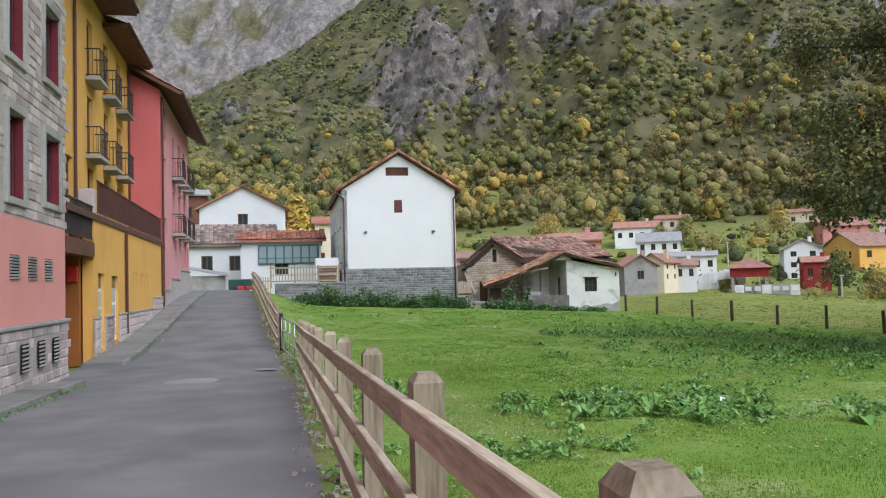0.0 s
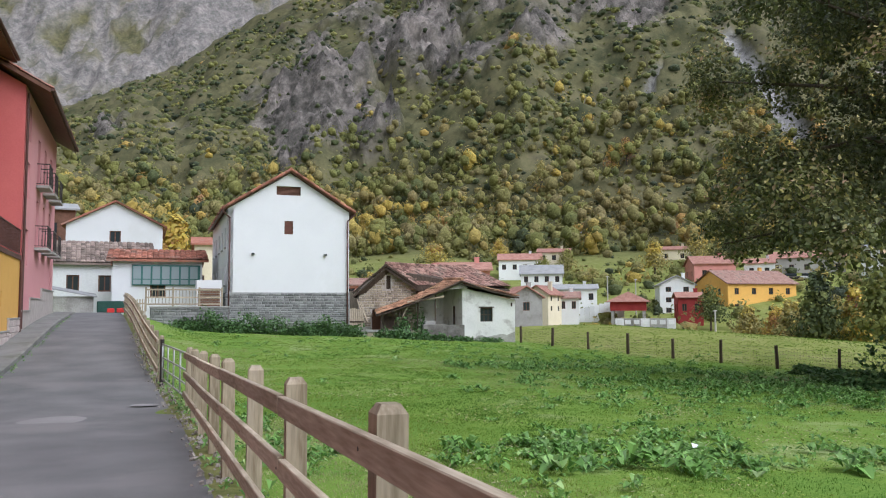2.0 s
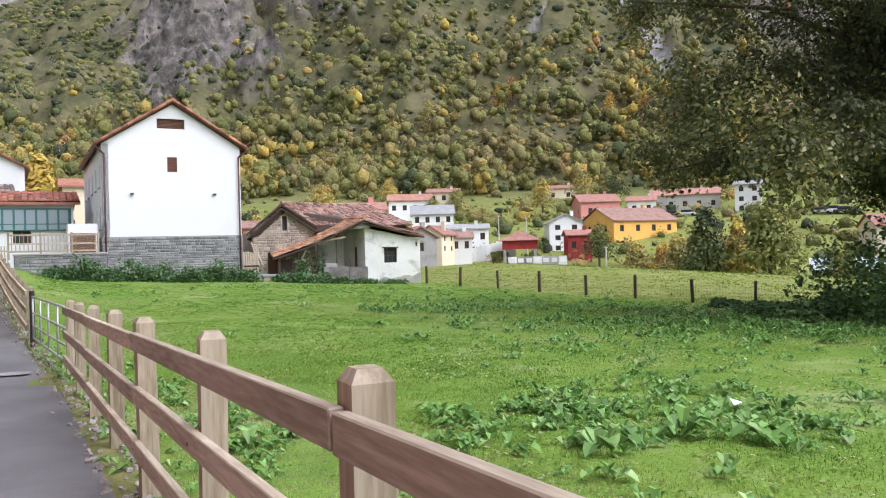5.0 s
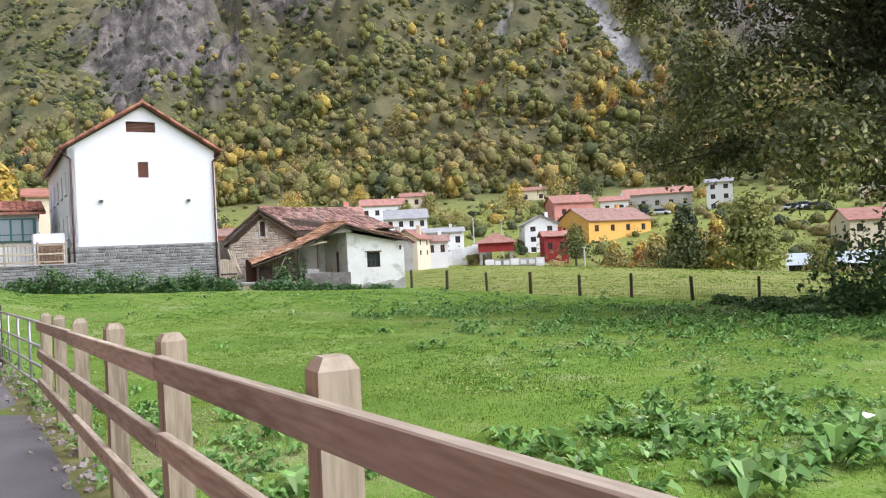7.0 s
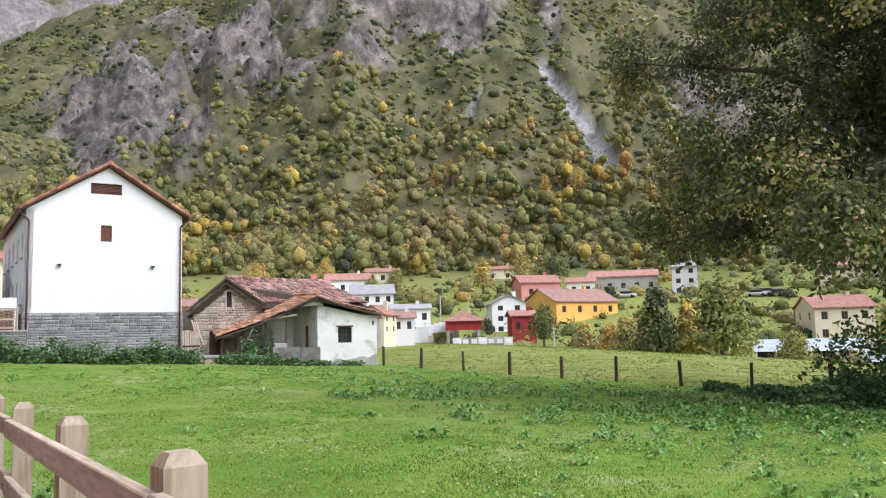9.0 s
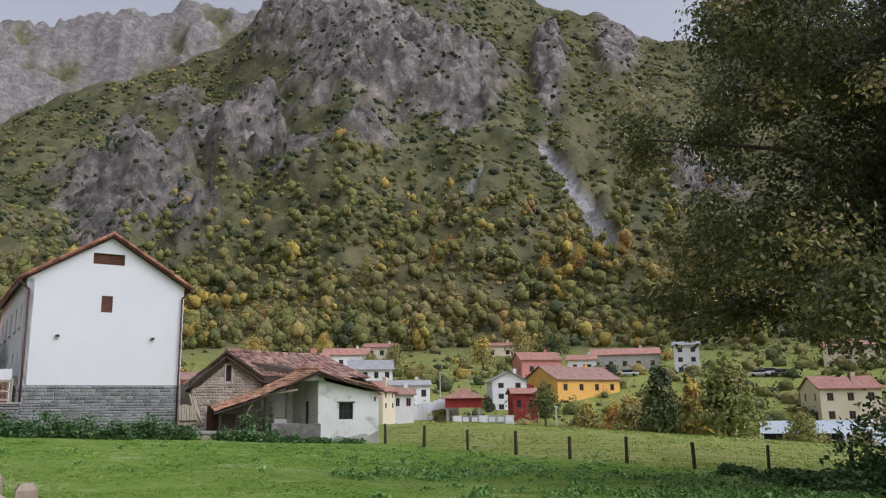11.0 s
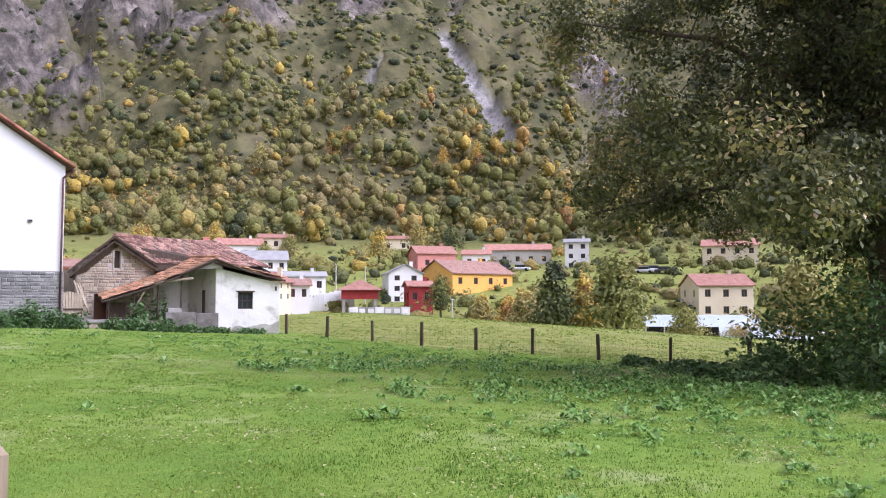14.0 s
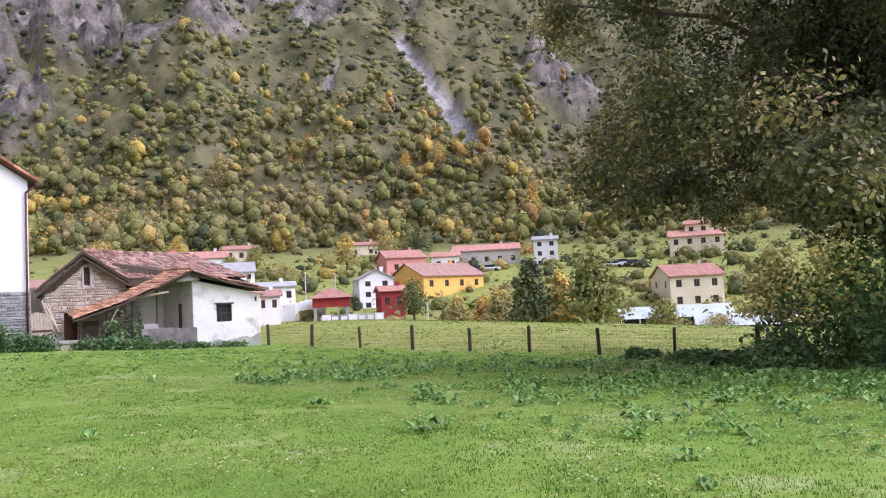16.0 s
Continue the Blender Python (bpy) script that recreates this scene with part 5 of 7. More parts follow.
def build_yellow_building():
    b = thing("yellow_building", row_pose(-4.45, 0), "ochre yellow apartment building with a terrace over its ground floor", "building")
    SB = 1.3
    doors = [(26.65, 27.45, 0.1, 2.25), (28.6, 29.65, 0.2, 2.2)]
    slots = [(32.6 + k * 0.62 + (0.5 if k > 1 else 0), 32.8 + k * 0.62 + (0.5 if k > 1 else 0), 1.85, 2.4) for k in range(5)]
    gw = part("ground_wall", pierced(Shape(), 26.1, 39.95, -0.4, 3.72, doors + slots, 0, 0.3), YELLOW, b)
    for a, c, z0, z1 in doors:
        d = part("door", Shape().box(a, c, 0.08, 0.13, z0, z1 - 0.45), FAR_WHITE, gw, "pale grey panelled door")
        part("fanlight", Shape().box(a, c, 0.09, 0.12, z1 - 0.42, z1), GLASS, d)
        for k in range(3):
            part("panel", Shape().box(a + 0.12, c - 0.12, 0.065, 0.078, z0 + 0.15 + k * 0.52, z0 + 0.58 + k * 0.52), FAR_GREY, d, bevel=0.004)
    for a, c, z0, z1 in slots:
        part("slot_window", Shape().box(a, c, 0.12, 0.14, z0, z1), GLASS, gw)
    pl = part("plinth", Shape().box(26.05, 26.63, -0.06, -0.002, -0.5, 0.95).box(27.48, 28.57, -0.06, -0.002, -0.5, 0.95).box(29.68, 37.2, -0.06, -0.002, -0.5, 0.95).box(37.2, 39.95, -0.06, -0.002, -0.5, 1.4), MORTAR, b, "pale stone plinth stepping up the slope")
    for a, c, z in ((26.05, 26.63, 0.95), (27.48, 28.57, 0.95), (29.68, 37.2, 0.95), (37.2, 39.95, 1.4)):
        part("plinth_cap", Shape().box(a - 0.01, c + 0.01, -0.1, 0.0, z + 0.001, z + 0.06), CONCRETE, pl, bevel=0.01)
        tagged(part("stonework", courses(Shape(), a, c, 0.0, z, -0.06, 0.4, 0.24, 0.04), STONE_PALE, pl), kind="stuff")
    part("terrace_slab", Shape().box(22.97, 39.95, -0.05, SB, 3.722, 3.9), BROWN_METAL, b)
    iron_railing(b, 26.6, 39.9, 0.0, 3.9, 1.0, step=0.11, name="terrace_railing", solid=BROWN_METAL)
    part("terrace_pier", Shape().box(26.1, 26.5, 0.0, 0.4, 3.9, 4.6), STONE_PALE, b, bevel=0.02)
    # covered passage
    part("beam", Shape().box(22.97, 26.08, -0.03, 0.32, 2.68, 3.08), BROWN_WOOD, b, "reddish brown beam over the passage")
    part("passage_wall", Shape().box(22.97, 26.1, 2.2, 2.4, -0.3, 3.0), ORANGE, b)
    part("passage_wall", Shape().box(25.85, 26.08, 0.33, 2.2, -0.3, 3.0), ORANGE, b)
    part("passage_wall", Shape().box(22.97, 23.1, 0.33, 2.2, -0.3, 3.0), ORANGE, b)
    part("passage_ceiling", Shape().box(22.97, 26.08, 0.32, 2.2, 3.0, 3.08), ORANGE, b)
    al = part("alarm_box", Shape().box(25.72, 25.845, 0.35, 0.62, 2.0, 2.42), PLASTIC_RED, b, bevel=0.015)
    iron_railing(b, 23.0, 26.08, 0.02, 3.1, 1.0, step=0.11, name="balcony_railing")
    # set-back upper floors
    wins = [(x, x + 0.85, z, z + 2.05) for x in (31.6, 34.4, 37.0) for z in (6.45, 9.15)] + [(x, x + 0.85, 4.0, 6.0) for x in (28.6, 31.6, 34.4, 37.0)] + [(x, x + 0.7, z, z + 1.6) for x in (27.3,) for z in (6.7, 9.4)] + [(24.2, 25.1, z, z + 2.0) for z in (4.0, 6.5, 9.1)]
    uw = part("upper_wall", pierced(Shape(), 22.97, 40.0, 3.9, 12.2, wins, SB, 0.3), YELLOW, b)
    for w in wins:
        window_parts(uw, *w, SB, BROWN_WOOD, bars=1, depth=0.12, fw=0.08)
    for x in (31.3, 34.1, 36.7):
        for z in (6.4, 9.1):
            balcony(uw, x, x + 1.5, z, SB)
    part("downpipe", Shape().tube((30.85, -0.07, 0.3), (30.85, -0.07, 3.7), 0.05), BROWN_METAL, b)
    part("downpipe", Shape().tube((29.6, SB - 0.07, 3.9), (29.6, SB - 0.07, 12.1), 0.05), BROWN_METAL, b)
    part("downpipe", Shape().tube((39.5, SB - 0.07, 3.9), (39.5, SB - 0.07, 12.1), 0.05), BROWN_METAL, b)
    part("downpipe", Shape().tube((39.85, -0.07, 0.8), (39.85, -0.07, 3.7), 0.05), BROWN_METAL, b)
    part("rear_wall", Shape().box(22.97, 40, 9.0, 9.3, -0.5, 12.2), YELLOW, b)
    e = part("eave", Shape().box(22.6, 34.2, SB - 1.25, 9.8, 12.2, 12.38).box(34.25, 40.3, SB - 0.9, 9.8, 11.75, 11.92), BROWN_WOOD, b, "deep brown timber eave")
    rf = Shape().face((22.6, SB - 1.25, 12.39), (34.2, SB - 1.25, 12.39), (34.2, 5, 14.3), (22.6, 5, 14.3)).face((34.2, 9.8, 12.39), (22.6, 9.8, 12.39), (22.6, 5, 14.3), (34.2, 5, 14.3)).face((34.25, SB - 0.9, 11.93), (40.3, SB - 0.9, 11.93), (40.3, 5, 13.7), (34.25, 5, 13.7))
    part("roof", rf, TILE, e)
    part("gutter", Shape().tube((22.6, SB - 1.3, 12.36), (34.2, SB - 1.3, 12.36), 0.07).tube((34.25, SB - 0.95, 11.9), (40.3, SB - 0.95, 11.9), 0.07), BROWN_METAL, e)
    for x in (24, 25.2):
        pt = thing("potted_plant", pose(-4.75, x, 3.1), "potted plant on the passage balcony", "plant")
        part("pot", Shape().tube((0, 0, 0), (0, 0, 0.3), 0.13, 0.17, n=10), TILE, pt)
        c = shell(160, (0.3, 0.3, 0.4)) + np.array([0, 0, 0.65])
        q, t = leaf_cloud(c, np.full(len(c), 0.06), rng.random(len(c)))
        part("leaves", cloud_mesh("leaves", q, 4, t, BUSH_LEAF), BUSH_LEAF, pt)


build_yellow_building()


def build_pink_building():
    b = thing("pink_building", row_pose(-4.45, 0), "rose pink house with a brick red gable wall", "building")
    Y0, Y1, TOP = 40.02, 52.3, 10.8
    wins = [(41.2, 42.0, z, z + 1.5) for z in (3.6, 6.4, 8.8)] + [(x, x + 0.9, z, z + 2.1) for x in (44.4, 46.9, 49.4) for z in (4.6, 7.4)] + [(50.7, 51.6, 2.5, 4.6)]
    fw = part("front_wall", pierced(Shape(), Y0 + 0.3, Y1, 1.2, TOP, wins, 0, 0.3), PINK2, b)
    for w in wins:
        window_parts(fw, *w, 0.0, MAROON, bars=1, depth=0.1, fw=0.08)
    for x in (44.1, 46.6, 49.1):
        for z in (4.55, 7.35):
            balcony(fw, x, x + 1.5, z, 0.0, 0.55)
    g = Shape()
    pierced(g, -9.0, 0.0, 0.0, lambda x: TOP + 0.55 * min(-x, 9 + x), [], 0, 0.3, cuts=(-4.5,))
    g.v = [(Y0 + y, -x, z) for x, y, z in g.v]
    part("gable_wall", g, RED, b, "brick red gable wall")
    part("rear_wall", Shape().box(Y0, Y1, 9.0, 9.3, 0, TOP), PINK2, b)
    part("end_wall", Shape().box(Y1 - 0.3, Y1, 0.302, 9.0, 0, TOP), PINK2, b)
    pl = part("plinth", Shape().box(Y0, 43, -0.06, 0.3, -0.2, 1.75).box(43, 47, -0.06, 0.3, -0.2, 2.3).box(47, Y1, -0.06, 0.3, -0.2, 2.8), MORTAR, b, "pale stone plinth stepping up the slope")
    for a, c, z in ((Y0, 43, 1.75), (43, 47, 2.3), (47, Y1, 2.8)):
        part("plinth_cap", Shape().box(a, c, -0.1, -0.061, z - 0.05, z + 0.01), CONCRETE, pl)
    e = Shape()
    p = [(Y0 - 0.5, -0.95, TOP - 0.35), (Y1 + 0.4, -0.95, TOP - 0.35), (Y1 + 0.4, 4.5, TOP + 2.65), (Y0 - 0.5, 4.5, TOP + 2.65)]
    p2 = [(x, 9 - y, z) for x, y, z in p]
    for q in (p, p2):
        t = [(x, y, z + 0.16) for x, y, z in q]
        e.face(*q).face(*t[::-1])
        for i in range(4):
            e.face(q[i], q[(i + 1) % 4], t[(i + 1) % 4], t[i])
    rf = part("roof", e, BROWN_WOOD, b)
    tl = Shape()
    k = math.hypot(1, 0.55)
    tile_field(tl, Y0 - 0.52, -0.97, TOP - 0.18, 1, 0, 0, 0, 1 / k, 0.55 / k, 13.4, 6.25, 14, 54)
    tagged(part("roof_tiles", tl, TILE, rf, "reddish clay tiles"), kind="stuff")
    part("gutter", Shape().tube((Y0 - 0.5, -1.02, TOP - 0.22), (Y1 + 0.4, -1.02, TOP - 0.22), 0.07), BROWN_METAL, rf)
    part("downpipe", Shape().tube((Y0 + 0.15, -0.08, 1.0), (Y0 + 0.15, -0.08, TOP - 0.3), 0.05), BROWN_METAL, b)


build_pink_building()


# ---- houses at the lane's end and the village ----
def far_house(x, y, z, w, d, h, rise, wall, roof, label, turn=0.0, ridge='x', storeys=2, per=3, name="house", chimney=True, wood=BROWN_WOOD, over=0.4, skirt=6.0, group="village houses", side=2, tiles=False):
    """A small house seen from afar: front on local -y; the ridge runs along x or along y."""
    b = thing(name, pose(x, y, z, 0, 0, turn), label, "house", group)
    top = h if ridge == 'x' else (lambda q: h + rise * (1 - abs(q) / (w / 2)))
    holes = []
    sh = h / storeys
    for s in range(storeys):
        for k in range(per):
            cx = -w / 2 + w * (k + 0.5) / per
            ww, hh = min(1.0, w / per * 0.4), min(1.25, sh * 0.48)
            holes.append((cx - ww / 2, cx + ww / 2, s * sh + sh * 0.32, s * sh + sh * 0.32 + hh))
    fw = part("front_wall", pierced(Shape(), -w / 2, w / 2, -skirt, top, holes, -d / 2, 0.3, cuts=(0,)), wall, b)
    for q in holes:
        window_parts(fw, *q, -d / 2, wood, bars=1, depth=0.1, fw=0.09)
    part("rear_wall", pierced(Shape(), -w / 2, w / 2, -skirt, top, [], d / 2 - 0.3, 0.3, cuts=(0,)), wall, b)
    for sgn in (-1, 1):
        hl = []
        for s in range(storeys):
            for k in range(side):
                cy = -d / 2 + d * (k + 0.5) / side
                hl.append((cy - 0.4, cy + 0.4, s * sh + sh * 0.32, s * sh + sh * 0.32 + min(1.2, sh * 0.48)))
        tp = h if ridge == 'y' else (lambda q: h + rise * (1 - abs(q) / (d / 2)))
        sw = pierced(Shape(), -d / 2 + 0.302, d / 2 - 0.302, -skirt, tp, hl, 0, 0.3, cuts=(0,))
        sw.v = [(sgn * (w / 2 - yy), xx, zz) for xx, yy, zz in sw.v]
        so = part("side_wall", sw, wall, b)
        for a, c, z0, z1 in hl:
            part("window", Shape().box(min(sgn * (w / 2 - 0.08), sgn * (w / 2 - 0.14)), max(sgn * (w / 2 - 0.08), sgn * (w / 2 - 0.14)), a, c, z0, z1), GLASS, so)
    e = Shape()
    if ridge == 'x':
        A = [(-w / 2 - over, -d / 2 - over, h - rise * over / (d / 2)), (w / 2 + over, -d / 2 - over, h - rise * over / (d / 2)), (w / 2 + over, 0, h + rise), (-w / 2 - over, 0, h + rise)]
        Bq = [(px, -py, pz) for px, py, pz in A]
    else:
        A = [(-w / 2 - over, -d / 2 - over, h - rise * over / (w / 2)), (-w / 2 - over, d / 2 + over, h - rise * over / (w / 2)), (0, d / 2 + over, h + rise), (0, -d / 2 - over, h + rise)]
        Bq = [(-px, py, pz) for px, py, pz in A]
    for q in (A, Bq):
        lo, hi = [(px, py, pz + 0.03) for px, py, pz in q], [(px, py, pz + 0.2) for px, py, pz in q]
        e.face(*hi).face(*lo[::-1])
        for i in range(4):
            e.face(lo[i], lo[(i + 1) % 4], hi[(i + 1) % 4], hi[i])
    rf = part("roof", e, roof, b)
    if tiles:
        tl = Shape()
        if ridge == 'x':
            k = math.hypot(d / 2, rise)
            tile_field(tl, -w / 2 - over, -d / 2 - over, h + 0.2 - rise * over / (d / 2), 1, 0, 0, 0, d / 2 / k, rise / k, w + 2 * over, k * (1 + 2 * over / d), 9, int(w * 3.2))
        else:
            k = math.hypot(w / 2, rise)
            for sg in (-1, 1):
                tile_field(tl, sg * (w / 2 + over), -d / 2 - over, h + 0.2 - rise * over / (w / 2), 0, 1, 0, -sg * w / 2 / k, 0, rise / k, d + 2 * over, k * (1 + 2 * over / w), 10, int(d * 3))
        tagged(part("roof_tiles", tl, roof, rf), kind="stuff")
    if chimney:
        part("chimney", Shape().box(w * 0.22, w * 0.22 + 0.6, -0.3, 0.3, h + rise * 0.4, h + rise + 0.7).box(w * 0.22 - 0.06, w * 0.22 + 0.66, -0.36, 0.36, h + rise + 0.7, h + rise + 0.8), wall, rf)
    return b


def seen(ex, ey, az, r):
    return ex + r * math.sin(radians(az)), ey + r * math.cos(radians(az))


def up(el, r, eye=1.5):
    return eye + r * math.tan(radians(el))


def village():
    E0, E7, E14, E16 = (0.4, 2.3), (0.2, 9.5), (0.65, 14.0), (0.8, 15.5)

    def put(eye, a0, a1, el0, el1, r, depth, rise, wall, roof, label, **kw):
        """Fills the bearings a0..a1, its foot at el0 and its eave at el1, as seen from a spot on the lane."""
        am = (a0 + a1) / 2
        x, y = seen(*eye, am, r)
        w = 2 * r * math.tan(radians((a1 - a0) / 2))
        z = up(el0, r)
        x, y = seen(*eye, am, r + depth / 2)
        return far_house(x, y, z, w, depth, up(el1, r) - z, rise, wall, roof, label, turn=kw.pop("turn", 0) - am, **kw)

    # beyond the lane's crest
    put(E0, -4.7, 1.1, 2.2, 5.7, 84, 12, 2.2, WHITE, TILE, "white gabled house above the lane's end", ridge='y', storeys=2, per=1, turn=-2, side=3, group="houses at the lane's end", skirt=5, chimney=False)
    put(E0, -9.0, 0.25, 0.6, 3.25, 69, 7, 1.7, FAR_WHITE, TILE_GREY, "low white house with a weathered tile roof", storeys=1, per=5, group="houses at the lane's end", skirt=3, chimney=False, tiles=True)
    g = put(E0, -2.1, 3.4, 0.0, 3.45, 61, 6, 0.75, WHITE, TILE, "white house with a glazed teal gallery", storeys=1, per=1, group="houses at the lane's end", skirt=2, chimney=False, tiles=True)
    w = 2 * 61 * math.tan(radians(2.75))
    gl = part("gallery", Shape().box(-w / 2 + 1.25, w / 2 - 0.15, -3.14, -3.0, 2.0, 3.4), TEAL, g, "teal framed glazed gallery")
    for i in range(7):
        x0 = -w / 2 + 1.32 + i * 0.62
        for z0, z1 in ((2.06, 2.38), (2.44, 3.3)):
            part("pane", Shape().box(x0, x0 + 0.5, -3.16, -3.142, z0, z1), SKY_GLASS, gl)
    x, y = seen(*E0, -4.4, 60)
    s = thing("lean_to", pose(x, y, 1.6, 0, 0, 4), "grey rendered lean-to with a pale sheet roof", "shed")
    part("wall", Shape().box(-1.6, 1.3, 0, 3, -1, 1.1), GREY_RENDER, s)
    part("roof", Shape().face((-1.9, -0.3, 1.75), (1.5, -0.3, 1.1), (1.5, 3.2, 1.35), (-1.9, 3.2, 2.0)).face((-1.9, -0.3, 1.68), (-1.9, 3.2, 1.93), (1.5, 3.2, 1.28), (1.5, -0.3, 1.03)).face((-1.9, -0.3, 1.68), (1.5, -0.3, 1.03), (1.5, -0.3, 1.1), (-1.9, -0.3, 1.75)), SLATE, s)
    put(E0, -9.5, -4.3, 2.0, 6.6, 92, 9, 1.0, BROWN_WOOD, SLATE, "dark timber-clad house behind the gable", storeys=2, per=2, group="houses at the lane's end", skirt=5)
    put(E0, 3.0, 4.9, 1.2, 4.6, 90, 7, 0.9, FAR_CREAM, TILE, "ochre house glimpsed beside the white one", storeys=2, per=2, skirt=5)
    # between the white house and the barn
    put(E0, 17.9, 19.5, -0.5, 2.3, 74, 8, 0.9, PINK, RED_ROOF, "pink house behind the barn", storeys=2, per=2, skirt=3)
    put(E7, 13.9, 18.5, 0.0, 2.0, 96, 8, 0.9, PINK, TILE_OLD, "salmon house with a tiled roof behind the barn", storeys=2, per=3, skirt=5)
    put(E0, 19.6, 23.2, 0.0, 2.9, 96, 8, 1.0, PINK, RED_ROOF, "salmon house whose red roof shows over the barn", storeys=2, per=3, skirt=5)
    # village
    put(E0, 24.2, 27.2, 2.6, 3.6, 200, 9, 1.7, FAR_WHITE, RED_ROOF, "white house with a wide red roof", storeys=1, per=4)
    put(E0, 27.0, 29.2, 3.3, 4.1, 206, 8, 1.1, FAR_CREAM, RED_ROOF, "cream house with a red roof", storeys=1, per=3)
    put(E0, 25.7, 28.6, 1.75, 2.6, 176, 9, 2.0, FAR_WHITE, SLATE, "white house under a grey hipped roof", storeys=1, per=4, chimney=False)
    put(E0, 27.6, 30.9, 0.4, 1.5, 156, 8, 0.9, FAR_WHITE, SLATE, "long white house with a pale grey roof", storeys=1, per=4)
    put(E0, 24.3, 26.6, -0.4, 1.0, 120, 7, 1.5, CONCRETE, RED_ROOF, "grey gabled shed with a red roof", ridge='y', storeys=1, per=1, turn=15, skirt=5, side=1)
    put(E0, 26.3, 28.0, -0.2, 1.2, 132, 7, 1.3, FAR_CREAM, RED_ROOF, "small ochre house with a gable", ridge='y', storeys=2, per=1, turn=-20, skirt=5)
    put(E0, 27.4, 29.6, -0.2, 0.9, 138, 6, 1.0, FAR_WHITE, TILE_OLD, "white house with an old tile roof", storeys=1, per=3, skirt=5)
    put(E7, 36.5, 38.9, -0.4, 1.8, 152, 9, 1.6, FAR_WHITE, SLATE, "white gabled house with a stone foot", ridge='y', storeys=3, per=2, turn=8)
    put(E7, 37.9, 39.6, -0.5, 0.9, 138, 5, 0.8, CRIMSON, RED_ROOF, "small crimson timber house", storeys=1, per=2, turn=10, skirt=4)
    put(E7, 38.5, 41.3, 2.0, 3.2, 186, 10, 1.9, PINK, RED_ROOF, "salmon house with skylights in its roof", storeys=1, per=2, turn=14)
    put(E7, 39.5, 45.0, -0.4, 1.8, 162, 11, 2.6, YELLOW, TILE_OLD, "large ochre yellow house with a brown roof", ridge='x', storeys=2, per=4, turn=38)
    put(E14, 44.5, 49.2, 2.3, 3.5, 196, 9, 1.6, FAR_GREY, RED_ROOF, "long stone house with a red roof", storeys=1, per=5)
    put(E14, 42.9, 44.9, 2.2, 3.2, 192, 8, 1.2, FAR_WHITE, RED_ROOF, "white house with a low red roof", storeys=1, per=2)
    put(E14, 50.2, 51.9, 2.0, 4.0, 188, 8, 1.0, FAR_WHITE, SLATE, "tall narrow white house", storeys=3, per=2)
    put(E16, 59.9, 63.5, 2.0, 3.6, 190, 9, 1.6, FAR_CREAM, RED_ROOF, "cream villa with crimson balconies", storeys=2, per=4)
    put(E16, 61.0, 62.6, 3.6, 4.4, 193, 5, 0.9, FAR_CREAM, RED_ROOF, "roof storey of the cream villa", storeys=1, per=2)
    put(E16, 59.0, 62.8, -1.4, 0.9, 142, 9, 1.9, FAR_CREAM, RED_ROOF, "cream house with bracketed gable and red roof", storeys=2, per=3, turn=22)
    put(E14, 37.0, 39.2, 3.4, 4.3, 215, 7, 1.0, FAR_CREAM, RED_ROOF, "small cream house among the trees", storeys=1, per=2)
    # raised granary
    x, y = seen(*E14, 35.6, 134)
    gr = thing("granary", pose(x, y, 0.2, 0, 0, -35), "dark timber granary on stone legs under a red roof", "granary")
    part("body", Shape().box(-3, 3, -2.6, 2.6, 1.3, 2.9), CRIMSON, gr)
    part("roof", Shape().face((-3.8, -3.4, 2.8), (3.8, -3.4, 2.8), (0, 0, 4.6)).face((3.8, -3.4, 2.8), (3.8, 3.4, 2.8), (0, 0, 4.6)).face((3.8, 3.4, 2.8), (-3.8, 3.4, 2.8), (0, 0, 4.6)).face((-3.8, 3.4, 2.8), (-3.8, -3.4, 2.8), (0, 0, 4.6)).face((-3.8, -3.4, 2.8), (-3.8, 3.4, 2.8), (3.8, 3.4, 2.8), (3.8, -3.4, 2.8)), RED_ROOF, gr)
    for dx in (-2.6, 2.6):
        for dy in (-2.2, 2.2):
            part("leg", Shape().box(dx - 0.25, dx + 0.25, dy - 0.25, dy + 0.25, -4, 1.3), CONCRETE, gr)
    # cemetery wall and ramp
    cw = thing("stepped_white_wall", pose(0, 0, 0), "white stepped retaining wall and ramp", "wall")
    for i in range(14):
        a = 30.2 + i * 0.36
        xa, ya = seen(*E14, a, 138)
        xb, yb = seen(*E14, a + 0.35, 138)
        z = up(-0.55 + 0.085 * i, 138)
        p = [(xa, ya), (xb, yb), (xb + 0.3, yb + 0.5), (xa + 0.3, ya + 0.5)]
        q = Shape()
        for k in range(4):
            q.face((*p[k], z - 4), (*p[(k + 1) % 4], z - 4), (*p[(k + 1) % 4], z + 0.75), (*p[k], z + 0.75))
        q.face(*[(u, v, z + 0.75) for u, v in p])
        part("panel", q, FAR_WHITE, cw)
    cm = thing("cemetery_wall", pose(0, 0, 0), "dark wall with white framed panels", "wall")
    for i in range(7):
        a = 35.2 + i * 0.62
        xa, ya = seen(*E14, a, 118)
        m = pose(xa, ya, up(-1.15, 118), 0, 0, -a)
        part("panel", Shape().box(-0.64, 0.64, 0, 0.3, -3, 1.2, m), CONCRETE if i % 3 else FAR_WHITE, cm)
        part("plaque", Shape().box(-0.42, 0.42, -0.05, -0.004, 0.3, 0.95, m), FAR_WHITE, cm)
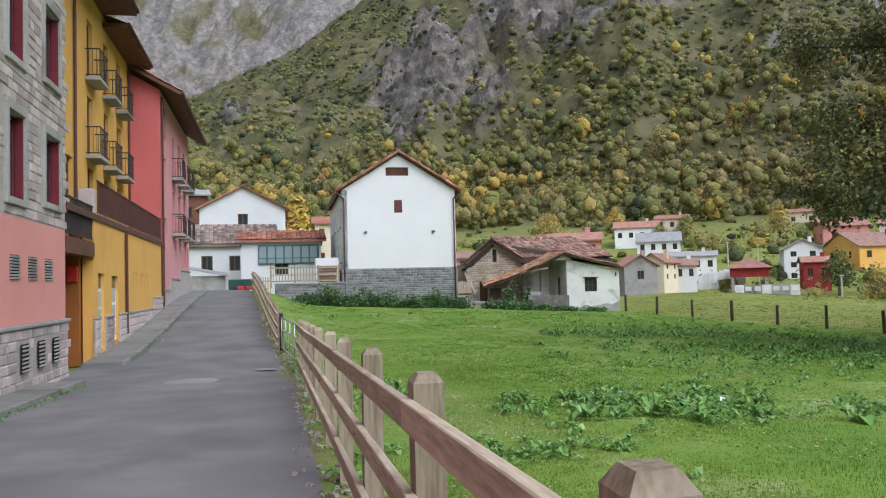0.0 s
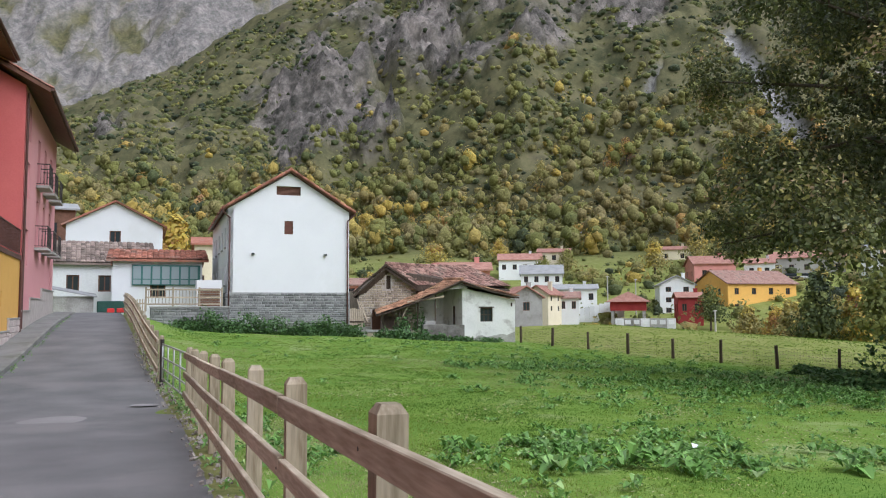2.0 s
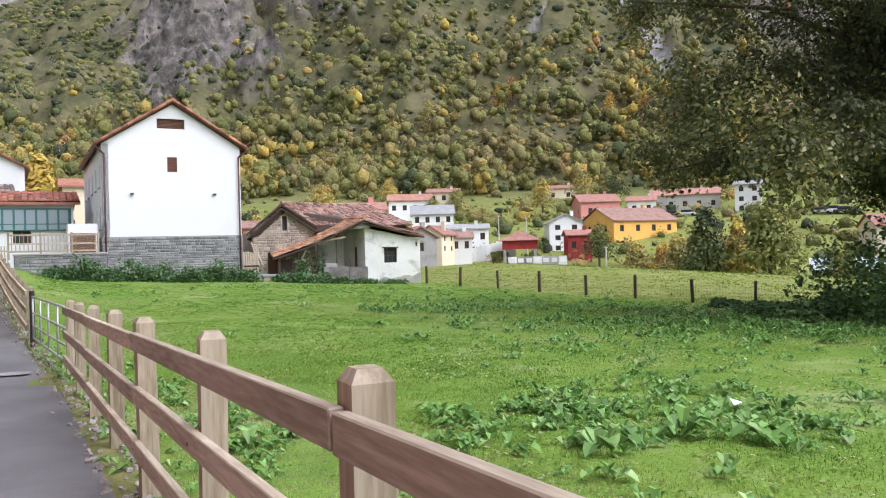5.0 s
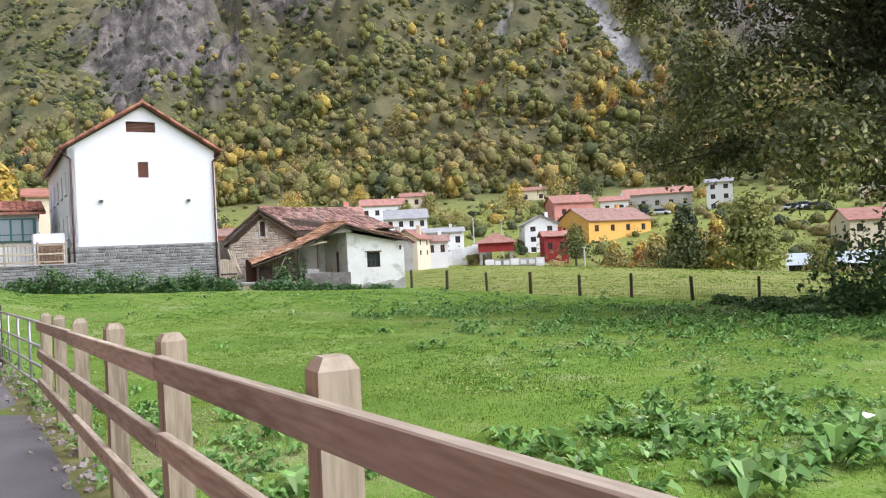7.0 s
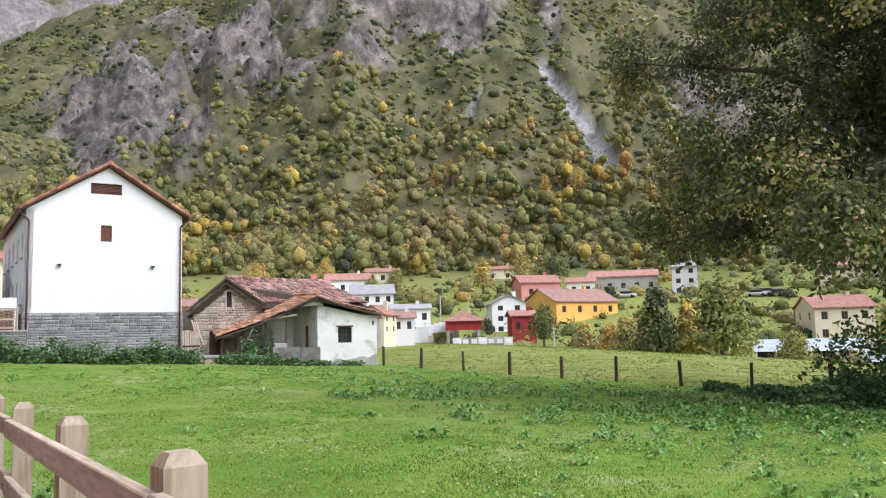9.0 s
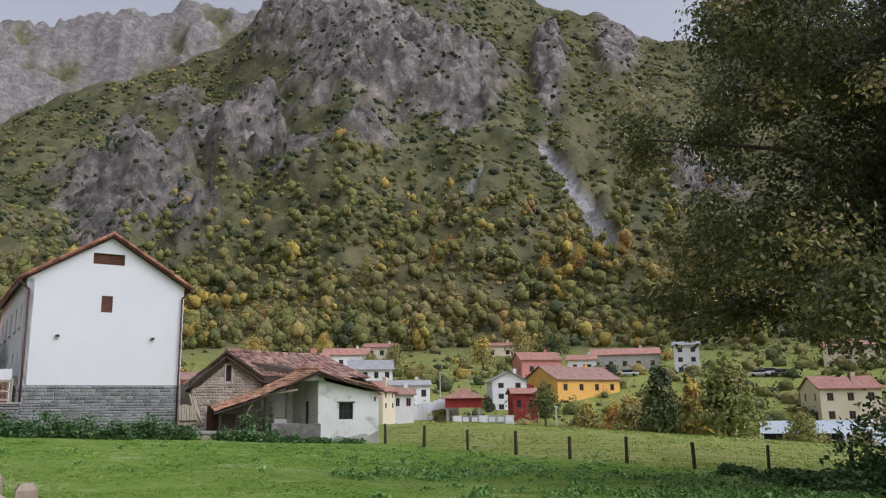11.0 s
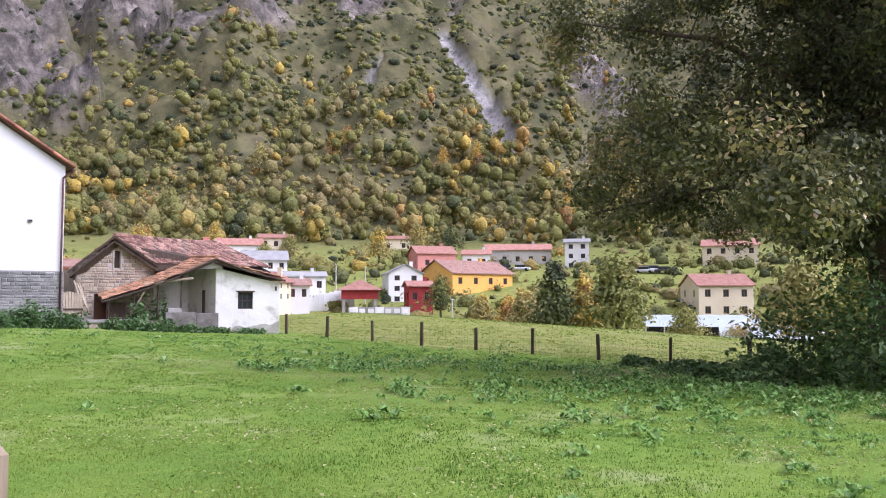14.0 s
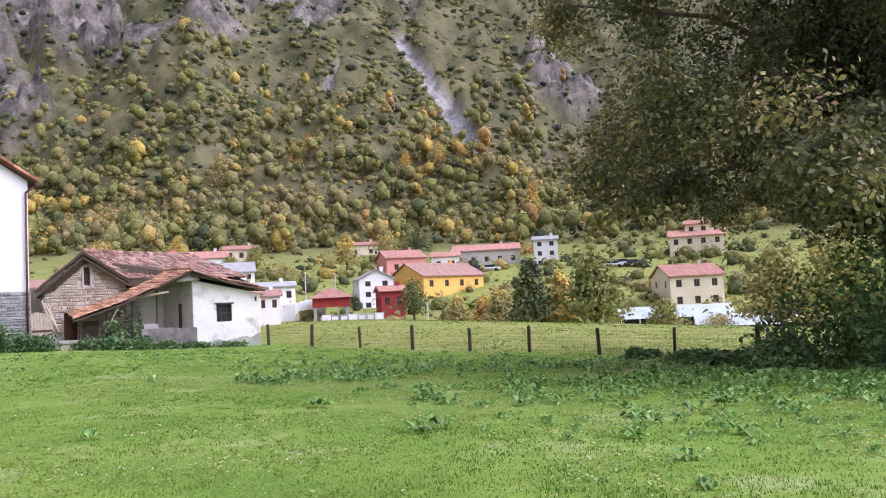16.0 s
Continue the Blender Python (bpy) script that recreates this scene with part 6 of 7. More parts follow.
    # greenhouses
    for k, (a, r, wd, el) in enumerate(((60.0, 118, 15, -1.9), (64.5, 112, 12, -2.6))):
        x, y = seen(*E16, a, r)
        gh = thing("greenhouse", pose(x, y, up(el, r) - 1.6, 0, 0, -a + 6), "long pale polythene greenhouse", "greenhouse", "greenhouses")
        part("wall", Shape().box(-wd / 2, wd / 2, -3, 3, -3, 1.6), DARK, gh)
        part("roof", Shape().face((-wd / 2 - 0.3, -3.3, 1.62), (wd / 2 + 0.3, -3.3, 1.62), (wd / 2 + 0.3, 0, 3.2), (-wd / 2 - 0.3, 0, 3.2)).face((wd / 2 + 0.3, 3.3, 1.62), (-wd / 2 - 0.3, 3.3, 1.62), (-wd / 2 - 0.3, 0, 3.2), (wd / 2 + 0.3, 0, 3.2)), POLY, gh)
        for i in range(7):
            xx = -wd / 2 + wd * i / 6
            part("post", Shape().box(xx - 0.08, xx + 0.08, -3.12, -3.002, -3, 1.6), FAR_WHITE, gh)
    # parked cars up the valley
    for k, (eye, a, r, el) in enumerate(((E14, 55.7, 178, 2.35), (E14, 57.0, 178, 2.4), (E14, 56.3, 180, 2.55), (E14, 46.0, 182, 2.0), (E14, 47.1, 182, 2.05))):
        x, y = seen(*eye, a, r)
        c = thing("car", pose(x, y, float(land_z(x, y)), 0, 0, -a + (10 if k % 2 else -12)), "pale car parked by the road" if k % 2 == 0 else "dark car parked by the road", "car", "parked cars")
        mt = CAR_PAINT if k % 2 == 0 else IRON
        part("body", Shape().box(-2.1, 2.1, -0.85, 0.85, 0.3, 0.85), mt, c, bevel=0.12)
        part("cabin", Shape().box(-1.3, 1.1, -0.75, 0.75, 0.85, 1.45), GLASS, c, bevel=0.15)
        part("car_roof", Shape().box(-1.0, 0.8, -0.7, 0.7, 1.452, 1.5), mt, c)
        for dx in (-1.3, 1.3):
            for dy in (-0.8, 0.8):
                part("wheel", Shape().tube((dx, dy - 0.1, 0.32), (dx, dy + 0.1, 0.32), 0.32, n=10), DARK, c)
    # lamp and utility posts
    for eye, a, r, el0, el1 in ((E14, 42.3, 105, -1.9, 0.1), (E7, 35.1, 150, 0.2, 2.3), (E14, 33.9, 150, 0.6, 2.6)):
        x, y = seen(*eye, a, r)
        u = thing("utility_post", pose(x, y, float(land_z(x, y)) - 0.3), "plain grey concrete utility post", "post", "utility posts")
        h = up(el1, r) - float(land_z(x, y))
        part("pole", Shape().tube((0, 0, 0), (0, 0, h), 0.14, 0.1), FAR_GREY, u)
        part("head", Shape().box(-0.3, 0.3, -0.12, 0.12, h, h + 0.12), FAR_GREY, u, bevel=0.03)
    # retaining wall of the upper road
    rw = Shape()
    for i in range(22):
        a = 21.5 + i * 0.55
        p0, p1 = seen(*E7, a, 262), seen(*E7, a + 0.55, 262)
        z = up(5.35 + 0.02 * i, 262)
        rw.face((*p0, z - 6), (*p1, z - 6), (*p1, z), (*p0, z)).face((*p0, z), (*p1, z), (p1[0], p1[1] + 6, z), (p0[0], p0[1] + 6, z))
    single("retaining_wall", rw, FAR_GREY, "grey retaining wall of a road above the village", "wall", kind="structure")


village()


# ---- woods and bushes on the slopes ----
def slope_sampler(n, keep):
    """Random spots on the land that pass the test keep(az, r, rock, scree, el)."""
    i = rng.integers(0, A_.shape[0] - 1, n * 4)
    j = rng.integers(0, A_.shape[1] - 1, n * 4)
    ok = keep(A_[i, j], R_[i, j], ROCK_[i, j], SCREE_[i, j], EL_[i, j])
    i, j = i[ok][:n], j[ok][:n]
    u, w = rng.random(len(i)), rng.random(len(i))
    p = np.stack([X_, Y_, Z_], -1)
    q = p[i, j] * ((1 - u) * (1 - w))[:, None] + p[i + 1, j] * (u * (1 - w))[:, None] + p[i, j + 1] * ((1 - u) * w)[:, None] + p[i + 1, j + 1] * (u * w)[:, None]
    return q, A_[i, j], R_[i, j], EL_[i, j]


def crown_forms(level, n=8):
    """Lumpy crowns in small, and their faces."""
    bm = bmesh.new()
    bmesh.ops.create_icosphere(bm, subdivisions=level, radius=1.0)
    bm.verts.index_update()
    base = np.array([v.co[:] for v in bm.verts])
    faces = np.array([[v.index for v in f.verts] for f in bm.faces])
    bm.free()
    out = []
    for k in range(n):
        d = np.array([0.62 + 0.5 * abs(noise.noise(Vector(p) * 2.3 + Vector((k * 7.1, 0, 0)))) + 0.35 * noise.noise(Vector(p) * 4.5 + Vector((0, k * 3.3, 0))) for p in base])
        out.append(base * d[:, None])
    return out, faces


FINE, COARSE = crown_forms(2), crown_forms(1)


def woods(name, spots, size, tints, label, category, squash=0.9, lift=0.4, lobes=1, fringe=9, shapes=FINE):
    """Far bushes and trees: lumpy crowns of one or more lobes with a fringe of loose leaves, as one sheet of woodland."""
    forms, form_faces = shapes
    V, T, C, S, LT, FC = [], [], [], [], [], []
    for k, p in enumerate(spots):
        for b in range(lobes):
            s = size[k] * (1.0 if lobes == 1 else float(rng.uniform(0.38, 0.8)))
            o = np.zeros(3) if lobes == 1 else np.array([*rng.normal(0, 0.55, 2), (b / lobes) * 1.1 * squash]) * size[k]
            o = o + p + np.array([0, 0, s * squash * lift])
            form = forms[int(rng.integers(0, len(forms)))]
            a = float(rng.random() * 6.283)
            m = np.array([[math.cos(a), -math.sin(a), 0], [math.sin(a), math.cos(a), 0], [0, 0, 1]])
            w = form @ m.T * np.array([s, s * float(rng.uniform(0.8, 1.2)), s * squash]) * 0.88
            tint = float(np.clip(tints[k] + rng.normal(0, 0.03), 0, 1))
            V.append(w + o)
            T.append(np.full(len(w), tint))
            i = rng.integers(0, len(w), fringe)
            d = form[i] + rng.normal(0, 0.3, (fringe, 3))
            d /= np.linalg.norm(d, axis=1)[:, None]
            C.append(d * np.array([s, s, s * squash]) * rng.uniform(0.72, 1.22, (fringe, 1)) + o)
            FC.append(d)
            S.append(s * rng.uniform(0.10, 0.23, fringe))
            LT.append(np.clip(tint + rng.normal(0, 0.04, fringe), 0, 1))
    n = len(V)
    per = len(forms[0])
    f = (form_faces[None] + (np.arange(n) * per)[:, None, None]).reshape(-1, 3)
    q, lt = leaf_cloud(np.concatenate(C), np.concatenate(S), np.concatenate(LT), 0.3, np.concatenate(FC), 0.6)
    verts = np.concatenate(V + [q])
    me = bpy.data.meshes.new(name)
    nq = len(q) // 4
    loops = np.concatenate([f.ravel(), n * per + np.arange(len(q))]).astype(np.int32)
    me.vertices.add(len(verts))
    me.vertices.foreach_set("co", verts.astype(np.float32).ravel())
    me.loops.add(len(loops))
    me.loops.foreach_set("vertex_index", loops)
    me.polygons.add(len(f) + nq)
    me.polygons.foreach_set("loop_start", np.concatenate([np.arange(len(f)) * 3, len(f) * 3 + np.arange(nq) * 4]).astype(np.int32))
    me.polygons.foreach_set("loop_total", np.concatenate([np.full(len(f), 3), np.full(nq, 4)]).astype(np.int32))
    me.attributes.new("tint", 'FLOAT', 'POINT').data.foreach_set("value", np.concatenate(T + [lt]).astype(np.float32))
    me.materials.append(FAR_LEAF)
    me.update(calc_edges=True)
    me.polygons.foreach_set("use_smooth", [True] * len(me.polygons))
    single(name, me, FAR_LEAF, label, category, kind="stuff")


def hill_tint(q, az, r, el):
    """Dark scrub high up, olive lower down, gold and rust in the woods at the foot."""
    n = np.array([noise.noise(Vector((x * 0.012, y * 0.012, z * 0.012))) for x, y, z in q])
    n2 = np.array([noise.noise(Vector((x * 0.05 + 9, y * 0.05, z * 0.05))) for x, y, z in q])
    low = smooth(13, 5.5, el)
    t = 0.34 + 0.30 * n + 0.22 * n2 + 0.15 * low + rng.normal(0, 0.10, len(q))
    gold = rng.random(len(q)) < 0.04 * low + 0.004
    t = np.where(gold, rng.uniform(0.72, 0.95, len(q)), t)
    dark = rng.random(len(q)) < 0.22 - 0.12 * low
    return np.clip(np.where(dark, rng.uniform(0.0, 0.16, len(q)), t), 0, 1)


def scrub():
    q, az, r, el = slope_sampler(24000, lambda a, r, k, s, e: (a > -30) & (a < 88) & (r > 265) & (r < 705) & (k < 0.55) & (s < 0.2) & (rng.random(a.shape) < 0.25 + 0.75 * np.clip(0.5 + np.sin(a * 0.9 + r * 0.021) * 0.5 + np.sin(a * 2.3 - r * 0.05) * 0.35 + smooth(10, 6, e), 0, 1)))
    size = 0.9 + 3.0 * rng.random(len(q)) ** 1.7 + 0.5 * smooth(400, 650, r)
    woods("hillside_scrub", q, size, hill_tint(q, az, r, el), "olive and dark green scrub over the mountain slope", "scrub", 0.8, 0.15, fringe=9, shapes=COARSE)
    q, az, r, el = slope_sampler(3600, lambda a, r, k, s, e: (a > -5) & (a < 60) & (r > 330) & (r < 712) & (k > 0.4))
    woods("crag_bushes", q, rng.uniform(1.0, 3.4, len(q)), rng.uniform(0.0, 0.26, len(q)), "dark bushes clinging to the crags", "scrub", 0.9, 0.15, fringe=11, shapes=COARSE)


scrub()


def foot_woods():
    q, az, r, el = slope_sampler(3700, lambda a, r, k, s, e: (a > -30) & (a < 90) & (r > 222) & (r < 400) & (s < 0.2) & (rng.random(a.shape) < smooth(400, 250, r)))
    size = rng.uniform(2.4, 5.4, len(q))
    n = np.array([noise.noise(Vector((x * 0.03, y * 0.03, 4))) for x, y, z in q])
    t = np.clip(0.47 + 0.26 * n + rng.normal(0, 0.12, len(q)), 0.08, 0.95)
    gold = rng.random(len(q)) < 0.10
    t = np.where(gold, rng.uniform(0.74, 0.93, len(q)), t)
    woods("autumn_woods", q, size, t, "mixed woods turning gold and rust at the mountain's foot", "woods", 1.2, 0.55, lobes=3, fringe=24, shapes=COARSE)
    q, az, r, el = slope_sampler(4200, lambda a, r, k, s, e: (a > 12) & (a < 85) & (r > 104) & (r < 240))
    woods("garden_shrubs", q, 0.7 + 2.5 * rng.random(len(q)) ** 1.6, np.clip(rng.normal(0.38, 0.2, len(q)), 0.05, 0.9), "hedges and shrubs between the village gardens", "shrubs", 0.9, 0.3, fringe=30, shapes=COARSE)


foot_woods()


def tree(x, y, z, h, w, tint, label, n=420, leaf=0.16, spread=0.07, group="valley trees", mat=None):
    """A standing tree: tapered trunk, limbs, and a crown of several leafy lobes."""
    t = thing("tree", pose(x, y, z), label, "tree", group)
    part("trunk", Shape().tube((0, 0, -0.8), (0.1, 0.05, h * 0.55), 0.03 * h, 0.015 * h, n=7).tube((0.08, 0.03, h * 0.3), (w * 0.3, 0.1, h * 0.62), 0.013 * h, 0.006 * h, n=5).tube((0.08, 0.03, h * 0.35), (-w * 0.28, -0.1, h * 0.66), 0.013 * h, 0.006 * h, n=5), BARK, t)
    C, T, F = [], [], []
    lobes = 7
    for k in range(lobes):
        a = 2.4 * k
        f = k / (lobes - 1)
        rad = w * 0.5 * (1.0 - 0.55 * f)
        c = shell(n // lobes, (rad, rad, h * 0.2), 0.3) + np.array([w * 0.22 * (1 - f) * math.cos(a), w * 0.22 * (1 - f) * math.sin(a), h * (0.34 + 0.5 * f)])
        mid = c.mean(axis=0)
        F.append((c - mid) / np.array([rad, rad, h * 0.2]))
        C.append(c)
        T.append(np.clip(tint + rng.normal(0, spread) + rng.normal(0, spread * 0.6, len(c)), 0, 1))
    c = np.concatenate(C)
    q, tt = leaf_cloud(c, leaf * rng.uniform(0.7, 1.3, len(c)) * h / 6, np.concatenate(T), 0.3, np.concatenate(F), 0.5)
    part("crown", cloud_mesh("crown", q, 4, tt, mat or HILL_LEAF), HILL_LEAF, t)
    return t


def valley_trees():
    E0, E7, E14 = (0.4, 2.3), (0.2, 9.5), (0.65, 14.0)
    spec = [  # eye, bearing, distance, foot, head (degrees), width m, tint, label
        (E0, 1.7, 110, 3.0, 6.6, 6.5, 0.80, "golden yellow tree behind the white houses"),
        (E0, -1.0, 125, 3.0, 6.0, 6.0, 0.5, "olive tree behind the white houses"),
        (E14, 49.6, 92, -3.0, 2.6, 5.2, 0.16, "dark green conical tree past the pasture"),
        (E14, 54.0, 88, -3.2, 3.0, 7.5, 0.36, "broad green tree turning yellow at its top"),
        (E14, 51.7, 94, -2.6, 1.6, 3.8, 0.84, "golden orange tree past the pasture"),
        (E14, 50.2, 100, -2.4, 0.9, 5.5, 0.60, "pale olive willow beside the pasture"),
        (E14, 47.4, 104, -2.4, 0.7, 5.0, 0.62, "yellowing willow beside the pasture"),
        (E14, 46.3, 108, -2.3, 0.2, 4.5, 0.86, "small orange tree beside the lamp post"),
        (E14, 44.4, 108, -2.0, 0.3, 4.0, 0.70, "yellow-green bush beside the lamp post"),
        (E14, 41.4, 130, -1.0, 1.7, 6.0, 0.22, "dark green tree before the yellow house"),
        (E14, 36.9, 190, 2.0, 5.2, 6.0, 0.72, "yellow-green poplar in the village"),
        (E14, 39.6, 205, 3.0, 5.5, 6.5, 0.66, "tall yellowing tree above the village"),
        (E14, 41.9, 208, 3.2, 5.2, 7.5, 0.10, "dark rounded tree above the village"),
        (E14, 25.5, 215, 4.0, 5.4, 5.0, 0.82, "small golden tree on the terrace"),
        (E14, 20.7, 200, 3.0, 5.2, 10.0, 0.76, "golden thicket above the barn"),
        (E14, 30.6, 195, 2.6, 4.6, 6.0, 0.58, "olive tree among the houses"),
        (E14, 32.5, 180, 1.4, 3.2, 5.0, 0.62, "light green tree on the terrace"),
        (E14, 28.9, 185, 2.0, 4.0, 6.0, 0.45, "green tree among the houses"),
        (E14, 66.0, 80, -3.5, 2.4, 8.0, 0.55, "olive willow past the pasture's corner"),
        (E14, 70.0, 74, -3.6, 3.0, 9.0, 0.40, "green tree past the pasture's corner"),
        (E14, 58.6, 84, -3.4, -0.6, 5.0, 0.5, "low scrubby tree past the pasture"),
        (E14, 62.0, 78, -3.9, -1.8, 5.0, 0.6, "low olive shrub past the pasture"),
    ]
    for eye, a, r, e0, e1, w, tint, label in spec:
        x, y = seen(*eye, a, r)
        z = float(land_z(x, y))
        h = max(2.0, up(e1, r) - z)
        tree(x, y, z, h, w, tint, label, n=3000 if r < 112 else 1500, leaf=0.19 if r > 112 else 0.17)
    # taller single trees standing in the woods
    q, az, r, el = slope_sampler(46, lambda a, r, k, s, e: (a > 14) & (a < 56) & (r > 225) & (r < 300))
    for p in q:
        tn = float(rng.choice([0.8, 0.85, 0.68, 0.6, 0.3, 0.12, 0.9]))
        tree(float(p[0]), float(p[1]), float(p[2]) - 0.3, float(rng.uniform(9, 15)), float(rng.uniform(5, 8)), tn, "tall tree in the autumn woods", n=900, leaf=0.15, group="woodland trees")


valley_trees()


# ---- the big tree at the meadow's edge ----
CROWN_SIDE, CROWN_FOOT = [0.5, 3.0, 4.3, 6.0, 8.0, 9.0, 10.0], [1.0, 4.8, 5.6, 4.8, 4.5, 6.5, 8.5]


def big_tree():
    bx, by = 26.78, 22.5
    z = float(land_z(bx, by))
    t = thing("broadleaf_tree", pose(bx, by, z), "large dark broadleaf tree with leaves just turning", "tree")
    s = Shape()
    s.tube((0, 0, -0.5), (-0.1, 0, 3.0), 0.55, 0.42, n=12).tube((-0.1, 0, 2.9), (-0.3, 0.2, 8.0), 0.42, 0.27, n=10).tube((-0.3, 0.2, 7.9), (-0.1, 0.3, 14.0), 0.27, 0.1, n=8)
    part("trunk", s, BARK, t, smooth_shade=True)
    tips = []
    for k in range(30):
        a = 2.39996 * k
        z0 = 3.6 + 9.5 * (k / 29)
        reach = (9.7 - 4.0 * max(0, (k - 12) / 17)) * float(rng.uniform(0.8, 1.08))
        rise = float(rng.uniform(0.5, 3.2)) + 0.12 * k
        p0 = Vector((-0.2, 0.1, z0))
        p1 = p0 + Vector((math.cos(a) * reach * 0.5, math.sin(a) * reach * 0.5, rise * 0.7))
        p2 = p0 + Vector((math.cos(a) * reach, math.sin(a) * reach, rise - (1.6 if k < 12 else 0.2)))
        for w in (p1, p2):
            side = -0.317 * w.x + 0.948 * w.y
            w.z = max(w.z, float(np.interp(side, CROWN_SIDE, CROWN_FOOT)) + 0.7)
        limb = Shape().tube(p0, p1, 0.15 - 0.003 * k, 0.09, n=6).tube(p1, p2, 0.085, 0.03, n=5)
        for w in range(4):
            f = 0.4 + 0.18 * w
            b0 = p0.lerp(p1, f * 2) if f < 0.5 else p1.lerp(p2, f * 2 - 1)
            tw = b0 + Vector((float(rng.normal(0, 0.9)), float(rng.normal(0, 0.9)), float(rng.normal(0.2, 0.6))))
            limb.tube(b0, tw, 0.03, 0.012, n=4)
            tips.append(tw)
        part("limb", limb, BARK, t)
        for f in np.linspace(0.2, 1.0, 7):
            tips.append(p0.lerp(p1, f))
            tips.append(p1.lerp(p2, f))
        tips.append(p2)
        tips.append(p2)
    C, T, S, F = [], [], [], []
    for p in tips:
        for _ in range(2):
            o = np.array(p) + rng.normal(0, 0.55, 3)
            n = 190
            r = float(rng.uniform(0.7, 1.35))
            c = shell(n, (r, r, r * 0.6), 0.2) + o
            # Crown shade painted into the tint: dark near the trunk, lighter outwards.
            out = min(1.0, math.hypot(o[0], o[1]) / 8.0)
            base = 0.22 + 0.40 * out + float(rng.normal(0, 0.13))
            C.append(c)
            F.append((c - o) / r)
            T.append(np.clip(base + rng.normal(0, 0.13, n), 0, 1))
            S.append(rng.uniform(0.055, 0.115, n))
    c = np.concatenate(C)
    side = -0.317 * c[:, 0] + 0.948 * c[:, 1]
    low = c[:, 2] > np.interp(side, CROWN_SIDE, CROWN_FOOT) + 0.4 * np.sin(c[:, 1] * 2.3 + c[:, 0])
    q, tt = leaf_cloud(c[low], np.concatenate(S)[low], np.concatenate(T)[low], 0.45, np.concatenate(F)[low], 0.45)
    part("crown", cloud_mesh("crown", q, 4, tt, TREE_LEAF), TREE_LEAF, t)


big_tree()


def thicket(name, x, y, rx, ry, h, label, n, leaf, mat, tint=(0.2, 0.8), category="bush", group=""):
    z = float(land_z(x, y))
    c = shell(n, (rx, ry, h), 0.35)
    c[:, 2] = np.abs(c[:, 2])
    q, t = leaf_cloud(c, leaf * rng.uniform(0.6, 1.4, n), rng.uniform(*tint, n), 0.4)
    m = cloud_mesh(name, q, 4, t, mat)
    return single(name, m, mat, label, category, group, kind="stuff", m=pose(x, y, z - 0.05))


for i in range(9):
    thicket("nettle_clump", 2.4 + i * 1.25 + float(rng.normal(0, 0.2)), 52.9 + float(rng.normal(0, 0.5)), float(rng.uniform(0.6, 1.2)), 0.8, float(rng.uniform(0.7, 1.35)), "dark green nettle clump along the stone plinth", 900, 0.09, BUSH_LEAF, group="nettles by the house")
for x, y, rx, h in ((15.2, 52.2, 0.9, 0.75), (16.3, 51.9, 0.9, 0.7), (14.4, 52.8, 0.8, 0.6), (17.6, 51.7, 0.8, 0.45), (19.0, 51.8, 0.9, 0.35), (21.0, 51.8, 1.0, 0.3), (15.7, 53.4, 0.7, 1.7), (17.0, 53.9, 0.6, 1.8)):
    thicket("bramble", x, y, rx, 0.7, h, "tangled green bramble before the old porch", 420, 0.10, BUSH_LEAF, group="brambles by the barn")
for x, y, rx, h in ((25.3, 24.8, 2.0, 2.6), (24.2, 21.8, 2.2, 3.0), (23.4, 19.4, 2.0, 2.2), (24.6, 22.6, 1.6, 4.2), (27.6, 26.6, 1.3, 0.9), (22.6, 24.6, 1.3, 0.6), (27.5, 21.5, 2.2, 2.2), (26.0, 18.5, 2.0, 1.6), (28.6, 24.0, 1.5, 1.9), (24.6, 27.2, 1.4, 0.5), (26.4, 29.2, 1.2, 0.5), (27.4, 32.0, 0.9, 0.4)):
    thicket("undergrowth_bush", x, y, rx, rx * 0.8, h, "dark scrubby undergrowth beneath the big tree", 1500, 0.10, BUSH_LEAF, (0.2, 1.0), group="undergrowth")


# ---- meadow ----
def blades(n, x0, x1, y0, y1, h, w, name, density=None):
    x, y = rng.uniform(x0, x1, n), rng.uniform(y0, y1, n)
    tuft = np.array([noise.noise(Vector((a * 0.9, b * 0.9, 2.0))) for a, b in zip(x[::6], y[::6])])
    tuft = np.repeat(tuft, 6)[:n]
    k = np.arange(n) // 6 * 6
    x = x[k] + rng.normal(0, 0.05, n)
    y = y[k] + rng.normal(0, 0.05, n)
    z = land_z(x, y)
    fade = np.minimum.reduce([(x - x0) * 4, (x1 - x) / 5, (y - y0) / 4, (y1 - y) / 5])
    keep = (x > lane_right(y) + 0.22) & (rng.random(n) < fade)
    hh = h * rng.uniform(0.5, 1.3, n) * (1 + 0.7 * tuft)
    a = rng.random(n) * 6.283
    lean = rng.uniform(0.1, 0.7, n) * hh
    b = a + rng.normal(0, 1, n)
    wx, wy = np.cos(a) * w, np.sin(a) * w
    p = np.stack([np.stack([x - wx, y - wy, z - 0.01], -1), np.stack([x + wx, y + wy, z - 0.01], -1), np.stack([x + np.cos(b) * lean, y + np.sin(b) * lean, z + hh], -1)], 1)[keep]
    dry = np.array([noise.noise(Vector((q * 0.22, v * 0.22, 5.0))) for q, v in zip(x[::6], y[::6])])
    dry = np.repeat(dry, 6)[:n]
    t = np.clip(0.55 + 0.75 * dry + rng.normal(0, 0.12, n), 0, 1)[keep]
    return p.reshape(-1, 3), np.repeat(t, 3)


